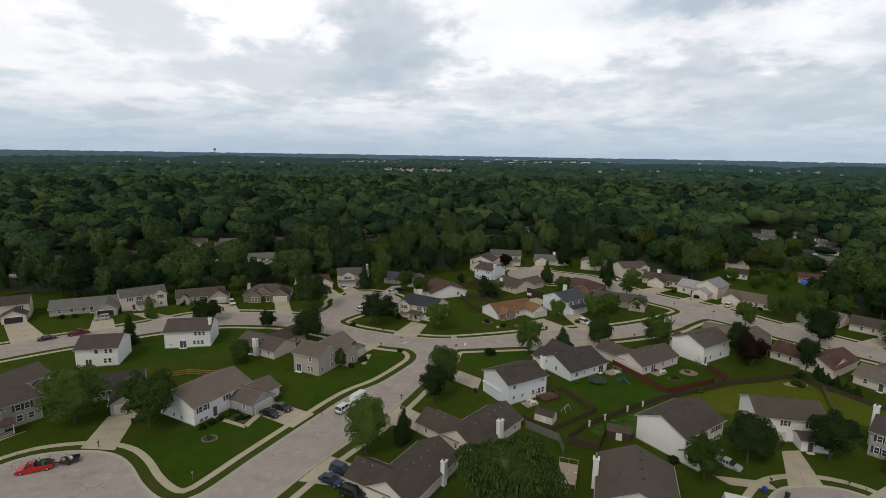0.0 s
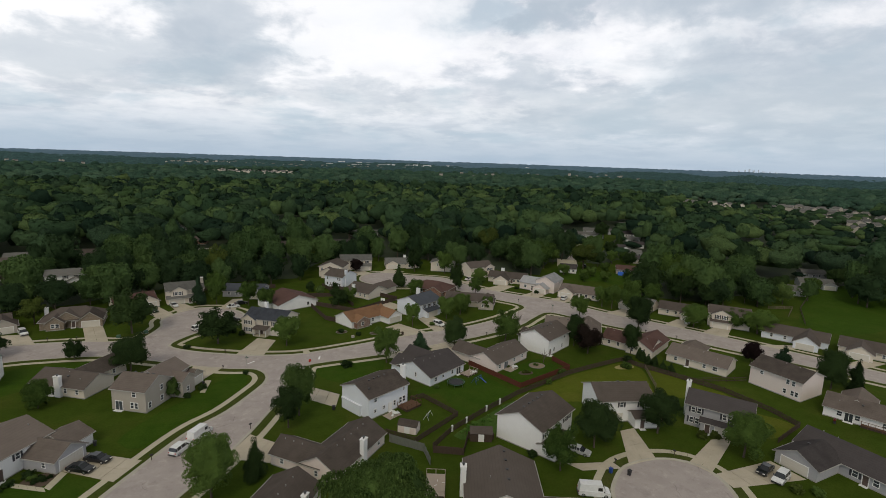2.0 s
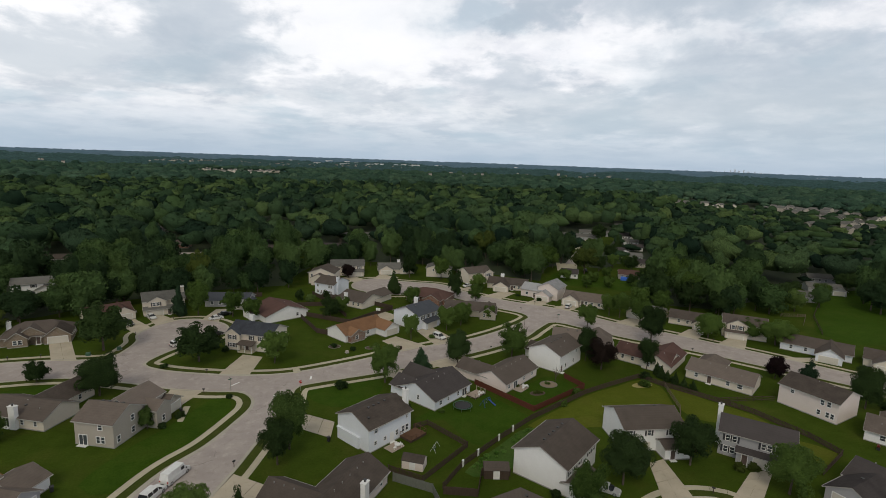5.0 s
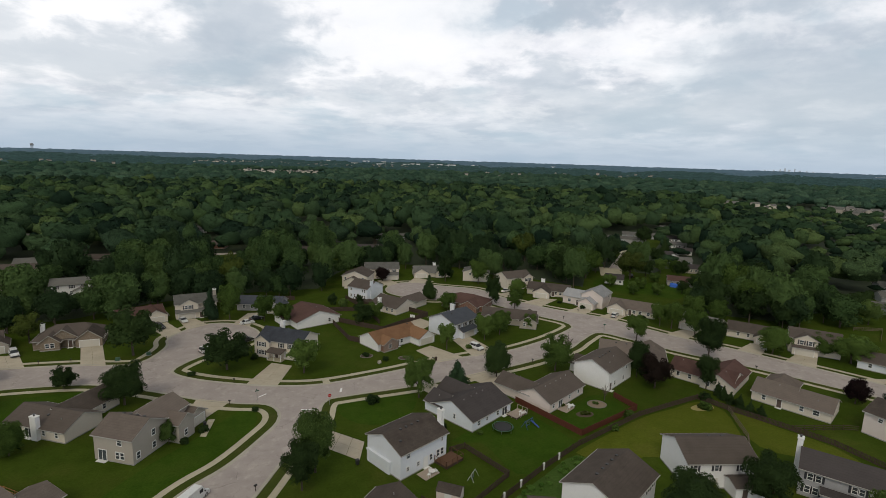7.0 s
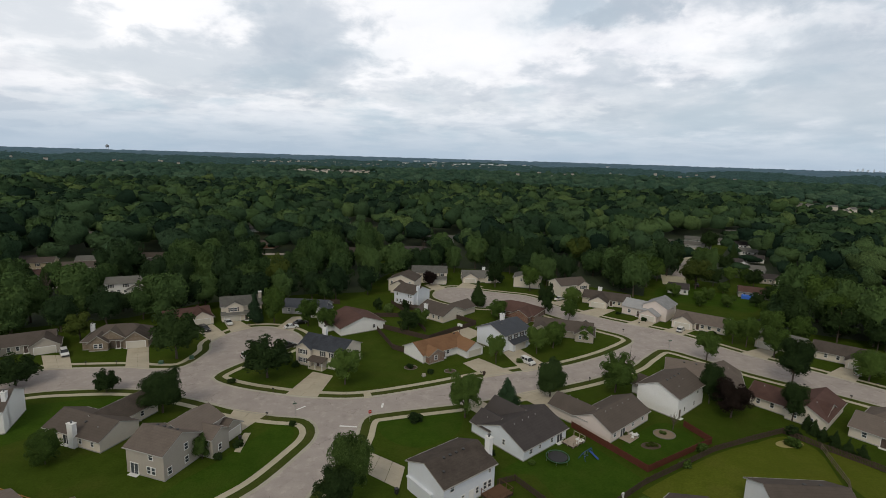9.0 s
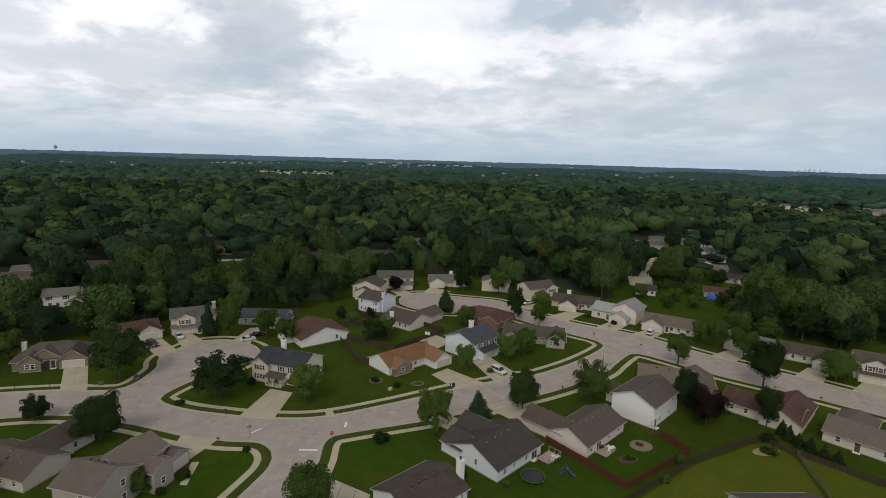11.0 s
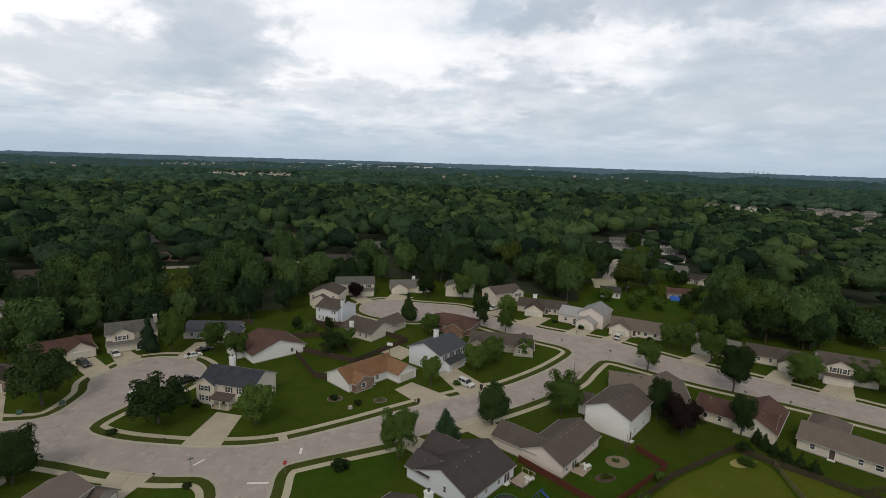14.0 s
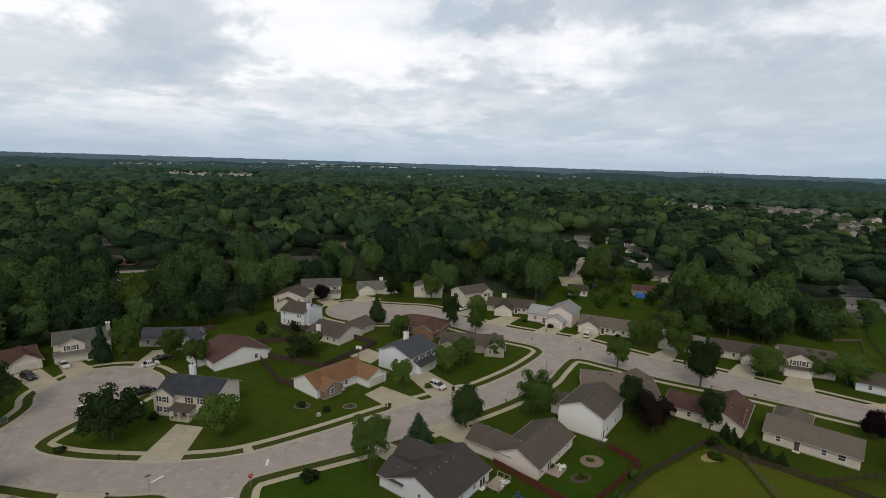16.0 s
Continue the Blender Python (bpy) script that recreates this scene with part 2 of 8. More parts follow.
def canopy_mat(name, a, b, c3, grain=1.1):
    """Whole crowns: one tint a tree, leaf clumps by fine noise and relief, shade painted into the hollows."""
    s = Shade(name, 0.95, 0, 0.03)
    at = s.n.new("ShaderNodeAttribute")
    at.attribute_name = "tint"
    tint = at.outputs["Fac"]
    c = s.mix(s.spread(tint, 0.0, 0.8), a, b)
    c = s.mix(s.spread(tint, 0.72, 1.0, 0.0, 0.9), c, c3)
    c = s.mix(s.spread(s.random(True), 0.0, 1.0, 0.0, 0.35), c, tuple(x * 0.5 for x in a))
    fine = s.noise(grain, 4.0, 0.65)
    # dips of the relief darkened in colour, as the shade between leaf clumps
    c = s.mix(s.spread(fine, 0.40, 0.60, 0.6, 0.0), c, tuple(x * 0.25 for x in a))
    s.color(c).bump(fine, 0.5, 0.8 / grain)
    return s.m


def glass_mat(name, c=(0.03, 0.035, 0.04)):
    s = Shade(name, 0.08, 0.0, 0.7)
    s.color(s.mix(s.spread(s.random(), 0, 1), c, tuple(v * 3 for v in c)))
    return s.m


def paint_mat(name, c):
    s = Shade(name, 0.28, 0.0, 0.5)
    s.color(s.mix(s.spread(s.noise(1.5), 0.3, 0.7), c, tuple(v * 0.85 for v in c)))
    s.b.inputs["Coat Weight"].default_value = 0.5
    return s.m


GRASS = grass_mat("lawn_grass", (0.052, 0.087, 0.010), (0.078, 0.119, 0.015), (0.122, 0.126, 0.027))
LUSH = grass_mat("lush_lawn", (0.043, 0.090, 0.009), (0.066, 0.121, 0.013), (0.090, 0.117, 0.020))
LIME = grass_mat("yellowish_lawn", (0.108, 0.138, 0.016), (0.140, 0.168, 0.022), (0.175, 0.165, 0.038))
WILD = grass_mat("rough_weeds", (0.060, 0.130, 0.025), (0.120, 0.180, 0.045), (0.150, 0.160, 0.060))
STRIP = grass_mat("worn_verge", (0.068, 0.095, 0.020), (0.098, 0.118, 0.028), (0.150, 0.128, 0.058))
ROAD = pave_mat("worn_concrete_road", (0.375, 0.333, 0.315), (0.450, 0.402, 0.378), (0.245, 0.214, 0.202), 0.45)
WALK = pave_mat("sidewalk_concrete", (0.440, 0.405, 0.305), (0.520, 0.480, 0.365), (0.330, 0.300, 0.222))
DRIVE = pave_mat("driveway_concrete", (0.450, 0.402, 0.318), (0.540, 0.482, 0.384), (0.330, 0.286, 0.220))
KERB = pave_mat("kerb_concrete", (0.400, 0.378, 0.318), (0.480, 0.452, 0.382), (0.275, 0.256, 0.209))
EDGING = plain("weathered_edging_stone", (0.20, 0.185, 0.155), 0.9, 0, 0.25)
SOIL = plain("bare_mulch", (0.085, 0.060, 0.040), 0.95, 0, 0.3)
# woodland floor, its base colour darkened for the shade under the crowns
FLOOR = plain("shade_darkened_undergrowth", (0.020, 0.034, 0.010), 0.98, 0, 0.5, 0.4)
SH_BROWN = shingle_mat("brown_grey_shingles", (0.070, 0.058, 0.051), (0.099, 0.083, 0.073))
SH_TAUPE = shingle_mat("taupe_shingles", (0.112, 0.092, 0.080), (0.152, 0.127, 0.111))
SH_DARK = shingle_mat("dark_grey_shingles", (0.049, 0.044, 0.044), (0.070, 0.062, 0.062))
SH_SLATE = shingle_mat("slate_blue_shingles", (0.044, 0.049, 0.062), (0.072, 0.079, 0.093))
SH_ORANGE = shingle_mat("rust_orange_shingles", (0.165, 0.090, 0.050), (0.215, 0.122, 0.070))
SH_RED = shingle_mat("red_brown_shingles", (0.082, 0.048, 0.042), (0.108, 0.065, 0.057))
SH_GREY = shingle_mat("weathered_grey_shingles", (0.106, 0.104, 0.097), (0.145, 0.143, 0.134))
SH_LIGHT = shingle_mat("pale_grey_shingles", (0.250, 0.255, 0.265), (0.330, 0.335, 0.345))
SI_WHITE = siding_mat("white_siding", (0.840, 0.840, 0.840))
SI_COOL = siding_mat("cool_white_siding", (0.742, 0.779, 0.837))
SI_CREAM = siding_mat("cream_siding", (0.707, 0.645, 0.562))
SI_PINK = siding_mat("pale_pink_siding", (0.742, 0.657, 0.615))
SI_BEIGE = siding_mat("beige_siding", (0.43, 0.39, 0.34))
SI_TAN = siding_mat("tan_siding", (0.56, 0.48, 0.34))
SI_GREY = siding_mat("grey_siding", (0.40, 0.40, 0.42))
BRICK = brick_mat("red_brown_brick", (0.20, 0.09, 0.06), (0.27, 0.13, 0.09), (0.35, 0.32, 0.28))
STONE = brick_mat("tan_brick", (0.215, 0.165, 0.120), (0.285, 0.225, 0.168), (0.36, 0.32, 0.27))
TRIM = plain("white_trim", (0.78, 0.78, 0.77), 0.5, 0, 0.06)
FASCIA = plain("weathered_white_fascia", (0.40, 0.385, 0.36), 0.6, 0, 0.1)
GARAGE = plain("garage_door_panels", (0.62, 0.59, 0.53), 0.5, 0, 0.06)
DOOR = plain("dark_front_door", (0.10, 0.07, 0.06), 0.4)
SHUT = plain("dark_shutter", (0.035, 0.037, 0.045), 0.6)
GLASS = glass_mat("window_glass")
VENT = plain("dark_metal_vent", (0.06, 0.06, 0.06), 0.5, 0.4)
PIPE = plain("pale_vent_pipe", (0.240, 0.240, 0.232), 0.4)
FOUND = pave_mat("foundation_concrete", (0.33, 0.32, 0.30), (0.40, 0.39, 0.36), (0.24, 0.23, 0.21))
W_RED = wood_mat("red_stained_fence", (0.105, 0.032, 0.020), (0.147, 0.049, 0.029))
W_BROWN = wood_mat("weathered_brown_fence", (0.060, 0.042, 0.031), (0.098, 0.071, 0.053))
W_PALEB = wood_mat("sun_bleached_fence", (0.150, 0.115, 0.085), (0.210, 0.165, 0.125))
W_ORANGE = wood_mat("new_cedar_fence", (0.400, 0.190, 0.072), (0.520, 0.270, 0.110))
W_GREY = wood_mat("grey_green_fence", (0.140, 0.150, 0.130), (0.210, 0.220, 0.195))
W_DECK = wood_mat("deck_boards", (0.127, 0.066, 0.039), (0.165, 0.094, 0.058))
W_PALE = wood_mat("bleached_deck_boards", (0.420, 0.350, 0.290), (0.520, 0.440, 0.370))
BARK = wood_mat("bark", (0.080, 0.062, 0.048), (0.130, 0.105, 0.082))
LEAF = leaf_mat("broad_leaves", (0.013, 0.030, 0.007), (0.070, 0.121, 0.026), (0.112, 0.176, 0.040))
LEAF_D = leaf_mat("dark_leaves", (0.006, 0.013, 0.005), (0.027, 0.050, 0.016), (0.046, 0.078, 0.024))
LEAF_N = leaf_mat("needles", (0.009, 0.022, 0.013), (0.034, 0.064, 0.033), (0.050, 0.093, 0.046))
LEAF_P = leaf_mat("purple_leaves", (0.009, 0.006, 0.007), (0.020, 0.010, 0.012), (0.022, 0.016, 0.012))
LEAF_W = leaf_mat("willow_leaves", (0.026, 0.052, 0.012), (0.086, 0.138, 0.036), (0.130, 0.190, 0.054))
LEAF_Y = leaf_mat("yellowing_leaves", (0.022, 0.034, 0.008), (0.064, 0.086, 0.020), (0.086, 0.116, 0.025))
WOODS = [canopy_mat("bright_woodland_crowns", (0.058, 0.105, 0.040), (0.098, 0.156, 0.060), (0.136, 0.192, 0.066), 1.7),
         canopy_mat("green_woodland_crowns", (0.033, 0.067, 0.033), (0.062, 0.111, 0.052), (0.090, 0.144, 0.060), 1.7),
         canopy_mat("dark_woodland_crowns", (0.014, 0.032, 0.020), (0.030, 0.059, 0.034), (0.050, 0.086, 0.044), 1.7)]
LEAF_E = leaf_mat("wood_edge_leaves", (0.012, 0.030, 0.011), (0.056, 0.103, 0.036), (0.094, 0.152, 0.048))
LEAF_ED = leaf_mat("dark_wood_edge_leaves", (0.006, 0.016, 0.008), (0.024, 0.048, 0.021), (0.042, 0.074, 0.029))
# far crowns and tree tops: distance haze is mixed into these bluer greens
WOODS_FAR = canopy_mat("haze_tinted_far_crowns", (0.040, 0.083, 0.057), (0.068, 0.126, 0.082), (0.096, 0.158, 0.094), 0.5)
CANOPY = canopy_mat("haze_tinted_canopy", (0.048, 0.100, 0.100), (0.068, 0.134, 0.132), (0.090, 0.165, 0.155), 0.16)
WEED = leaf_mat("weeds", (0.050, 0.120, 0.020), (0.090, 0.190, 0.035), (0.120, 0.210, 0.045))
RUBBER = plain("tyre_rubber", (0.02, 0.02, 0.02), 0.85)
STEEL = plain("bright_steel", (0.55, 0.56, 0.57), 0.3, 0.9)
CARGLASS = glass_mat("car_glass", (0.012, 0.014, 0.016))
BLACKP = plain("black_plastic", (0.025, 0.025, 0.027), 0.6)
LAMPC = plain("lamp_lens", (0.70, 0.70, 0.66), 0.15)
REDL = plain("red_lens", (0.35, 0.02, 0.02), 0.2)
BLUEP = plain("blue_plastic", (0.02, 0.06, 0.26), 0.4)
TARP = plain("blue_tarp", (0.02, 0.12, 0.55), 0.5)
SIGNRED = plain("sign_red", (0.45, 0.02, 0.02), 0.4)
GREENP = plain("green_plastic", (0.05, 0.115, 0.075), 0.6)
# horizon woods, with the haze put into the base colour as blue
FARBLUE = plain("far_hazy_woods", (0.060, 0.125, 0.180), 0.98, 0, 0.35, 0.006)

# ---- shape helpers ----
class Geo:
    """Collects vertices and faces of one mesh."""

    def __init__(self):
        self.v, self.f = [], []

    def add(self, vs, fs):
        k = len(self.v)
        self.v += [tuple(p) for p in vs]
        self.f += [tuple(i + k for i in q) for q in fs]
        return self

    def box(self, x0, y0, z0, x1, y1, z1, m=None):
        vs = [(x, y, z) for z in (z0, z1) for x, y in ((x0, y0), (x1, y0), (x1, y1), (x0, y1))]
        if m is not None:
            vs = [m @ Vector(p) for p in vs]
        return self.add(vs, [(3, 2, 1, 0), (4, 5, 6, 7), (0, 1, 5, 4), (1, 2, 6, 5), (2, 3, 7, 6), (3, 0, 4, 7)])

    def prism(self, ring, step, m=None):
        """A closed ring of points swept by the vector step."""
        n = len(ring)
        a = [Vector(p) for p in ring]
        b = [p + Vector(step) for p in a]
        vs = a + b
        if m is not None:
            vs = [m @ p for p in vs]
        fs = [tuple(range(n))[::-1], tuple(range(n, 2 * n))] + [(i, (i + 1) % n, n + (i + 1) % n, n + i) for i in range(n)]
        return self.add(vs, fs)

    def tube(self, p, q, r0, r1, n=8, cap=True):
        p, q = Vector(p), Vector(q)
        w = (q - p).normalized()
        u = w.orthogonal().normalized()
        t = w.cross(u)
        ring = [(math.cos(2 * math.pi * i / n), math.sin(2 * math.pi * i / n)) for i in range(n)]
        vs = [p + (u * c + t * s) * r0 for c, s in ring] + [q + (u * c + t * s) * r1 for c, s in ring]
        fs = [(i, (i + 1) % n, n + (i + 1) % n, n + i) for i in range(n)]
        if cap:
            fs += [tuple(range(n))[::-1], tuple(range(n, 2 * n))]
        return self.add(vs, fs)

    def mesh(self, name, mat, smooth=False):
        me = bpy.data.meshes.new(name)
        me.from_pydata([tuple(p) for p in self.v], [], self.f)
        me.materials.append(mat)
        if smooth:
            me.polygons.foreach_set("use_smooth", [True] * len(me.polygons))
        me.update()
        return me


def part(name, geo, mat, parent, label="", m=None, smooth=False):
    """One mesh under a thing or under a part. geo: a Geo, or a mesh that is shared."""
    ob = new(name, geo.mesh(name, mat, smooth) if isinstance(geo, Geo) else geo)
    ob.parent = parent
    if m is not None:
        ob.matrix_basis = m
    if label:
        ob["label"] = label
    return ob


def thing(name, m, label, category, group="", kind=""):
    ob = new(name)
    ob.empty_display_size = 0.2
    ob.matrix_basis = m
    return tagged(ob, label, category, group, kind)


def lone(name, geo, mat, label, category, kind="", smooth=False, m=None, group=""):
    ob = new(name, geo.mesh(name, mat, smooth))
    if m is not None:
        ob.matrix_basis = m
    return tagged(ob, label, category, group, kind)


def fast_mesh(name, verts, quads, mat, smooth=False, tint=None):
    me = bpy.data.meshes.new(name)
    k = quads.shape[1]
    me.vertices.add(len(verts))
    me.vertices.foreach_set("co", np.ascontiguousarray(verts, dtype=np.float32).ravel())
    me.loops.add(quads.size)
    me.loops.foreach_set("vertex_index", np.ascontiguousarray(quads, dtype=np.int32).ravel())
    me.polygons.add(len(quads))
    me.polygons.foreach_set("loop_start", np.arange(0, quads.size, k, dtype=np.int32))
    if smooth:
        me.polygons.foreach_set("use_smooth", np.ones(len(quads), dtype=bool))
    me.materials.append(mat)
    me.update(calc_edges=True)
    me.validate()
    if tint is not None:
        me.attributes.new("tint", "FLOAT", "POINT").data.foreach_set("value", np.ascontiguousarray(tint, dtype=np.float32))
    return me


def smooth_line(pts, closed=True, step=1.6):
    """A rounded line through the points, in even short steps."""
    n, out = len(pts), []
    for i in range(n if closed else n - 1):
        p = [Vector(pts[(i + k) % n] if closed else pts[min(max(i + k, 0), n - 1)]) for k in (-1, 0, 1, 2)]
        m = max(2, int((p[2] - p[1]).length / step))
        for j in range(m):
            t = j / m
            out.append(0.5 * (2 * p[1] + (p[2] - p[0]) * t + (2 * p[0] - 5 * p[1] + 4 * p[2] - p[3]) * t * t + (3 * p[1] - p[0] - 3 * p[2] + p[3]) * t ** 3))
    if not closed:
        out.append(Vector(pts[-1]))
    return out


def offset(line, d, closed=True):
    """The line moved sideways by d metres, to the left of its run."""
    n, out = len(line), []
    for i in range(n):
        a, b = (line[i - 1], line[(i + 1) % n]) if closed else (line[max(i - 1, 0)], line[min(i + 1, n - 1)])
        t = (b - a).normalized()
        out.append(line[i] + Vector((-t.y, t.x)) * d)
    return out


def fill(loop, z, name, mat):
    from_2d = DELAUNAY
    n = len(loop)
    vs, _, fs, *_ = from_2d([Vector((p[0], p[1])) for p in loop], [(i, (i + 1) % n) for i in range(n)], [], 1, 1e-4)
    me = bpy.data.meshes.new(name)
    me.from_pydata([(p.x, p.y, z) for p in vs], [], [tuple(f) for f in fs])
    me.materials.append(mat)
    me.update()
    return me


# ---- ground ----
def rise(r):
    """The land swells gently towards the horizon."""
    t = np.clip((r - 1300) / 3400, 0, 1)
    return 22 * t * t * (3 - 2 * t)


def ground():
    rings = np.concatenate(([0.0], np.linspace(30, 420, 14), np.geomspace(520, 4900, 26)))
    seg = 96
    vs, fs = [(0, 0, 0)], []
    for r in rings[1:]:
        for k in range(seg):
            a = 2 * math.pi * k / seg
            vs.append((r * math.sin(a), 30 + r * math.cos(a), float(rise(r))))
    for k in range(seg):
        fs.append((0, 1 + (k + 1) % seg, 1 + k))
    for i in range(len(rings) - 2):
        a, b = 1 + i * seg, 1 + (i + 1) * seg
        for k in range(seg):
            j = (k + 1) % seg
            fs.append((a + k, a + j, b + j, b + k))
    vs[0] = (0, 30, 0)
    me = bpy.data.meshes.new("ground")
    me.from_pydata(vs, [], fs)
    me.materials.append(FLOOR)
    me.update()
    tagged(new("ground", me), "ground of woods reaching the horizon, coloured dark for shade", "ground", kind="structure")


ground()
# the suburb's open land, and the clearings in the woods
EDGE = [(-330, -60), (-330, 196), (-150, 196), (-108, 202), (-66, 214), (-46, 230), (-10, 240), (16, 242), (24, 266), (34, 284), (62, 289), (92, 276), (104, 256), (118, 246), (133, 230), (148, 212), (154, 194), (164, 176), (182, 164), (205, 168), (226, 170), (246, 158), (266, 146), (310, 128), (360, 104), (360, -60)]
GLADES = [
    [(136, 240), (143, 218), (152, 204), (164, 206), (182, 217), (206, 231), (222, 247), (222, 264), (208, 272), (190, 260), (176, 274), (160, 272), (148, 258)],
    [(192, 294), (208, 290), (262, 345), (300, 384), (276, 398), (240, 384), (206, 332)],
    [(-42, 300), (-20, 297), (-16, 336), (-42, 348)],
    [(26, 318), (54, 316), (62, 352), (28, 352)],
    [(228, 176), (282, 168), (284, 204), (230, 206)],
]

STREETS = [
    (-148, 128), (-133, 143), (-117, 155.6), (-103.8, 164.5), (-95.5, 170.5), (-86, 178), (-78, 184), (-69, 186.2), (-50.5, 185.4), (-43.8, 183.6),
    (-37.4, 183), (-33.8, 186), (-31.2, 195.4), (-32.2, 202.5), (-29, 209.5), (-25, 214.6), (-18, 215.5), (-11.5, 212.5), (-6.5, 206), (-5.5, 199),
    (-8.5, 195.5), (-13, 190.2), (-20, 185.8), (-25.6, 178), (-24.9, 173.8), (-18.5, 168.8), (-8.4, 164), (0.1, 161), (11.3, 159.4), (26.9, 162.4),
    (45.2, 167.5), (63.3, 171.1), (70.3, 172), (84.9, 178.1), (98, 186), (101.2, 190), (100.3, 195), (95.5, 201.5), (88, 213), (80, 226),
    (71, 233), (62, 231), (52, 236.5), (45, 246), (46.5, 256), (54, 262.5), (62, 261), (68, 255.5), (76, 251), (86, 244.5),
    (92.5, 228), (101.9, 213.5), (108.9, 205.6), (115.3, 199.5), (121, 192), (126.8, 180), (131.5, 171.5), (140.4, 159.1), (148, 147.5), (157.5, 132), (170, 110), (187, 78), (200, 48),
    (191, 44), (178, 74), (161, 105), (147, 125.8), (134.7, 143.8), (121.1, 160.5), (112.6, 174.2), (109.3, 179.2), (105, 181), (96, 174.9), (88, 169), (72.4, 162.5),
    (53.1, 157.2), (37.5, 153.8), (17.5, 151.6), (12.6, 150.4), (10.8, 147), (10, 142.5), (7.6, 135.5), (3.2, 128), (-2.1, 116.6), (-8.2, 105.5), (-16.5, 92.5), (-22.5, 81.5),
    (-29, 69), (-36, 55), (-45, 58), (-49, 67), (-58, 69), (-68, 72), (-75, 77), (-77.5, 84), (-75.5, 90.5), (-71, 95.4), (-63, 97.2), (-56, 96), (-51, 92.5),
    (-46, 87), (-41.5, 83.2), (-38, 82), (-34.3, 84), (-28.5, 95), (-20.6, 109.5), (-14, 120.5), (-7.2, 127.6), (-1.2, 137), (1.4, 142.3), (1.5, 147), (-1.2, 151.2),
    (-8, 153.4), (-16.8, 157.3), (-28, 164.2), (-42, 171), (-55, 172.6), (-66, 172), (-78.9, 167), (-90, 160.4), (-108.2, 147.6), (-125, 133), (-140, 118),
]
COURT = [(59.4, 77), (63.2, 81.4), (67.5, 84.2), (73.5, 84.9), (78.8, 83.4), (81.8, 80.3), (82.6, 76), (81, 71), (77.5, 65), (75.5, 55), (75, 35), (66, 35), (65.5, 55), (62.5, 65), (59.5, 71)]
from mathutils.geometry import delaunay_2d_cdt as DELAUNAY


def is_left_turning(loop):
    return sum(loop[i - 1][0] * loop[i][1] - loop[i][0] * loop[i - 1][1] for i in range(len(loop))) > 0


def slab(geo, a0, a1, b0, b1, z0, z1):
    """One paving slab between four corners."""
    vs = [(*a0, z1), (*a1, z1), (*b1, z1), (*b0, z1), (*a0, z0), (*a1, z0), (*b1, z0), (*b0, z0)]
    geo.add(vs, [(0, 1, 2, 3), (0, 4, 5, 1), (1, 5, 6, 2), (2, 6, 7, 3), (3, 7, 4, 0)])


def street(loop_pts, name, label, walks):
    line = smooth_line(loop_pts)
    out = -1.0 if is_left_turning([tuple(p) for p in line]) else 1.0
    tagged(new(name, fill(line, 0.03, name, ROAD)), label, "road", kind="structure")
    n = len(line)
    # rolled kerb
    g = Geo()
    prof = [(-0.35, 0.034), (0.0, 0.05), (0.18, 0.14), (0.38, 0.15), (0.42, 0.0)]
    rows = [offset(line, out * d) for d, _ in prof]
    vs = [(rows[j][i].x, rows[j][i].y, prof[j][1]) for i in range(n) for j in range(len(prof))]
    k = len(prof)
    fs = [(i * k + j, i * k + j + 1, ((i + 1) % n) * k + j + 1, ((i + 1) % n) * k + j) for i in range(n) for j in range(k - 1)]
    g.add(vs, fs)
    lone(name.replace("road", "kerb"), g, KERB, "rolled concrete kerb along the street", "kerb", "structure")
    # worn verge between kerb and walk
    a, b = offset(line, out * 0.40), offset(line, out * 2.35)
    g = Geo()
    vs = [(p.x, p.y, 0.045) for p in a] + [(p.x, p.y, 0.045) for p in b]
    g.add(vs, [(i, (i + 1) % n, n + (i + 1) % n, n + i) for i in range(n)])
    lone(name.replace("road", "verge"), g, STRIP, "worn grass verge between kerb and pavement", "grass verge", "structure")
    if walks:
        g = Geo()
        rnd = random.Random(5)
        a, b = offset(line, out * 2.3), offset(line, out * 3.65)
        # the slabs round the first crossing lie as single pieces
        single = set(sorted(range(n), key=lambda i: (a[i] - Vector((20, 110))).length)[:290])
        loose = []
        for i in range(n):
            j = (i + 1) % n
            z = 0.075 + rnd.uniform(-0.006, 0.006)
            e = 0.009
            q = Geo() if i in single else g
            slab(q, a[i].lerp(a[j], e), a[i].lerp(a[j], 1 - e), b[i].lerp(b[j], e), b[i].lerp(b[j], 1 - e), 0.0, z)
            if i in single:
                loose.append(q)
        walk_ob = lone(name.replace("road", "pavement"), g, WALK, "pale concrete pavement of cast slabs", "pavement", "structure") if g.v else tagged(new(name.replace("road", "pavement")), "pale concrete pavement of cast slabs", "pavement", kind="structure")
        for q in loose:
            part("slab", q, WALK, walk_ob)


for _i, _g in enumerate([[(x, -300 if y <= -60 else y + 16 if y > 150 else y) for x, y in EDGE]] + GLADES):
    tagged(new("ground_grass", fill(_g, 0.015 if _i == 0 else 0.022, "ground_grass", GRASS)), "level mown grass of a suburb", "ground", kind="structure")


street(STREETS, "road", "worn grey concrete street with kerbs and turning circles", True)
street(COURT, "road_court", "worn concrete turning circle with patched surface", True)


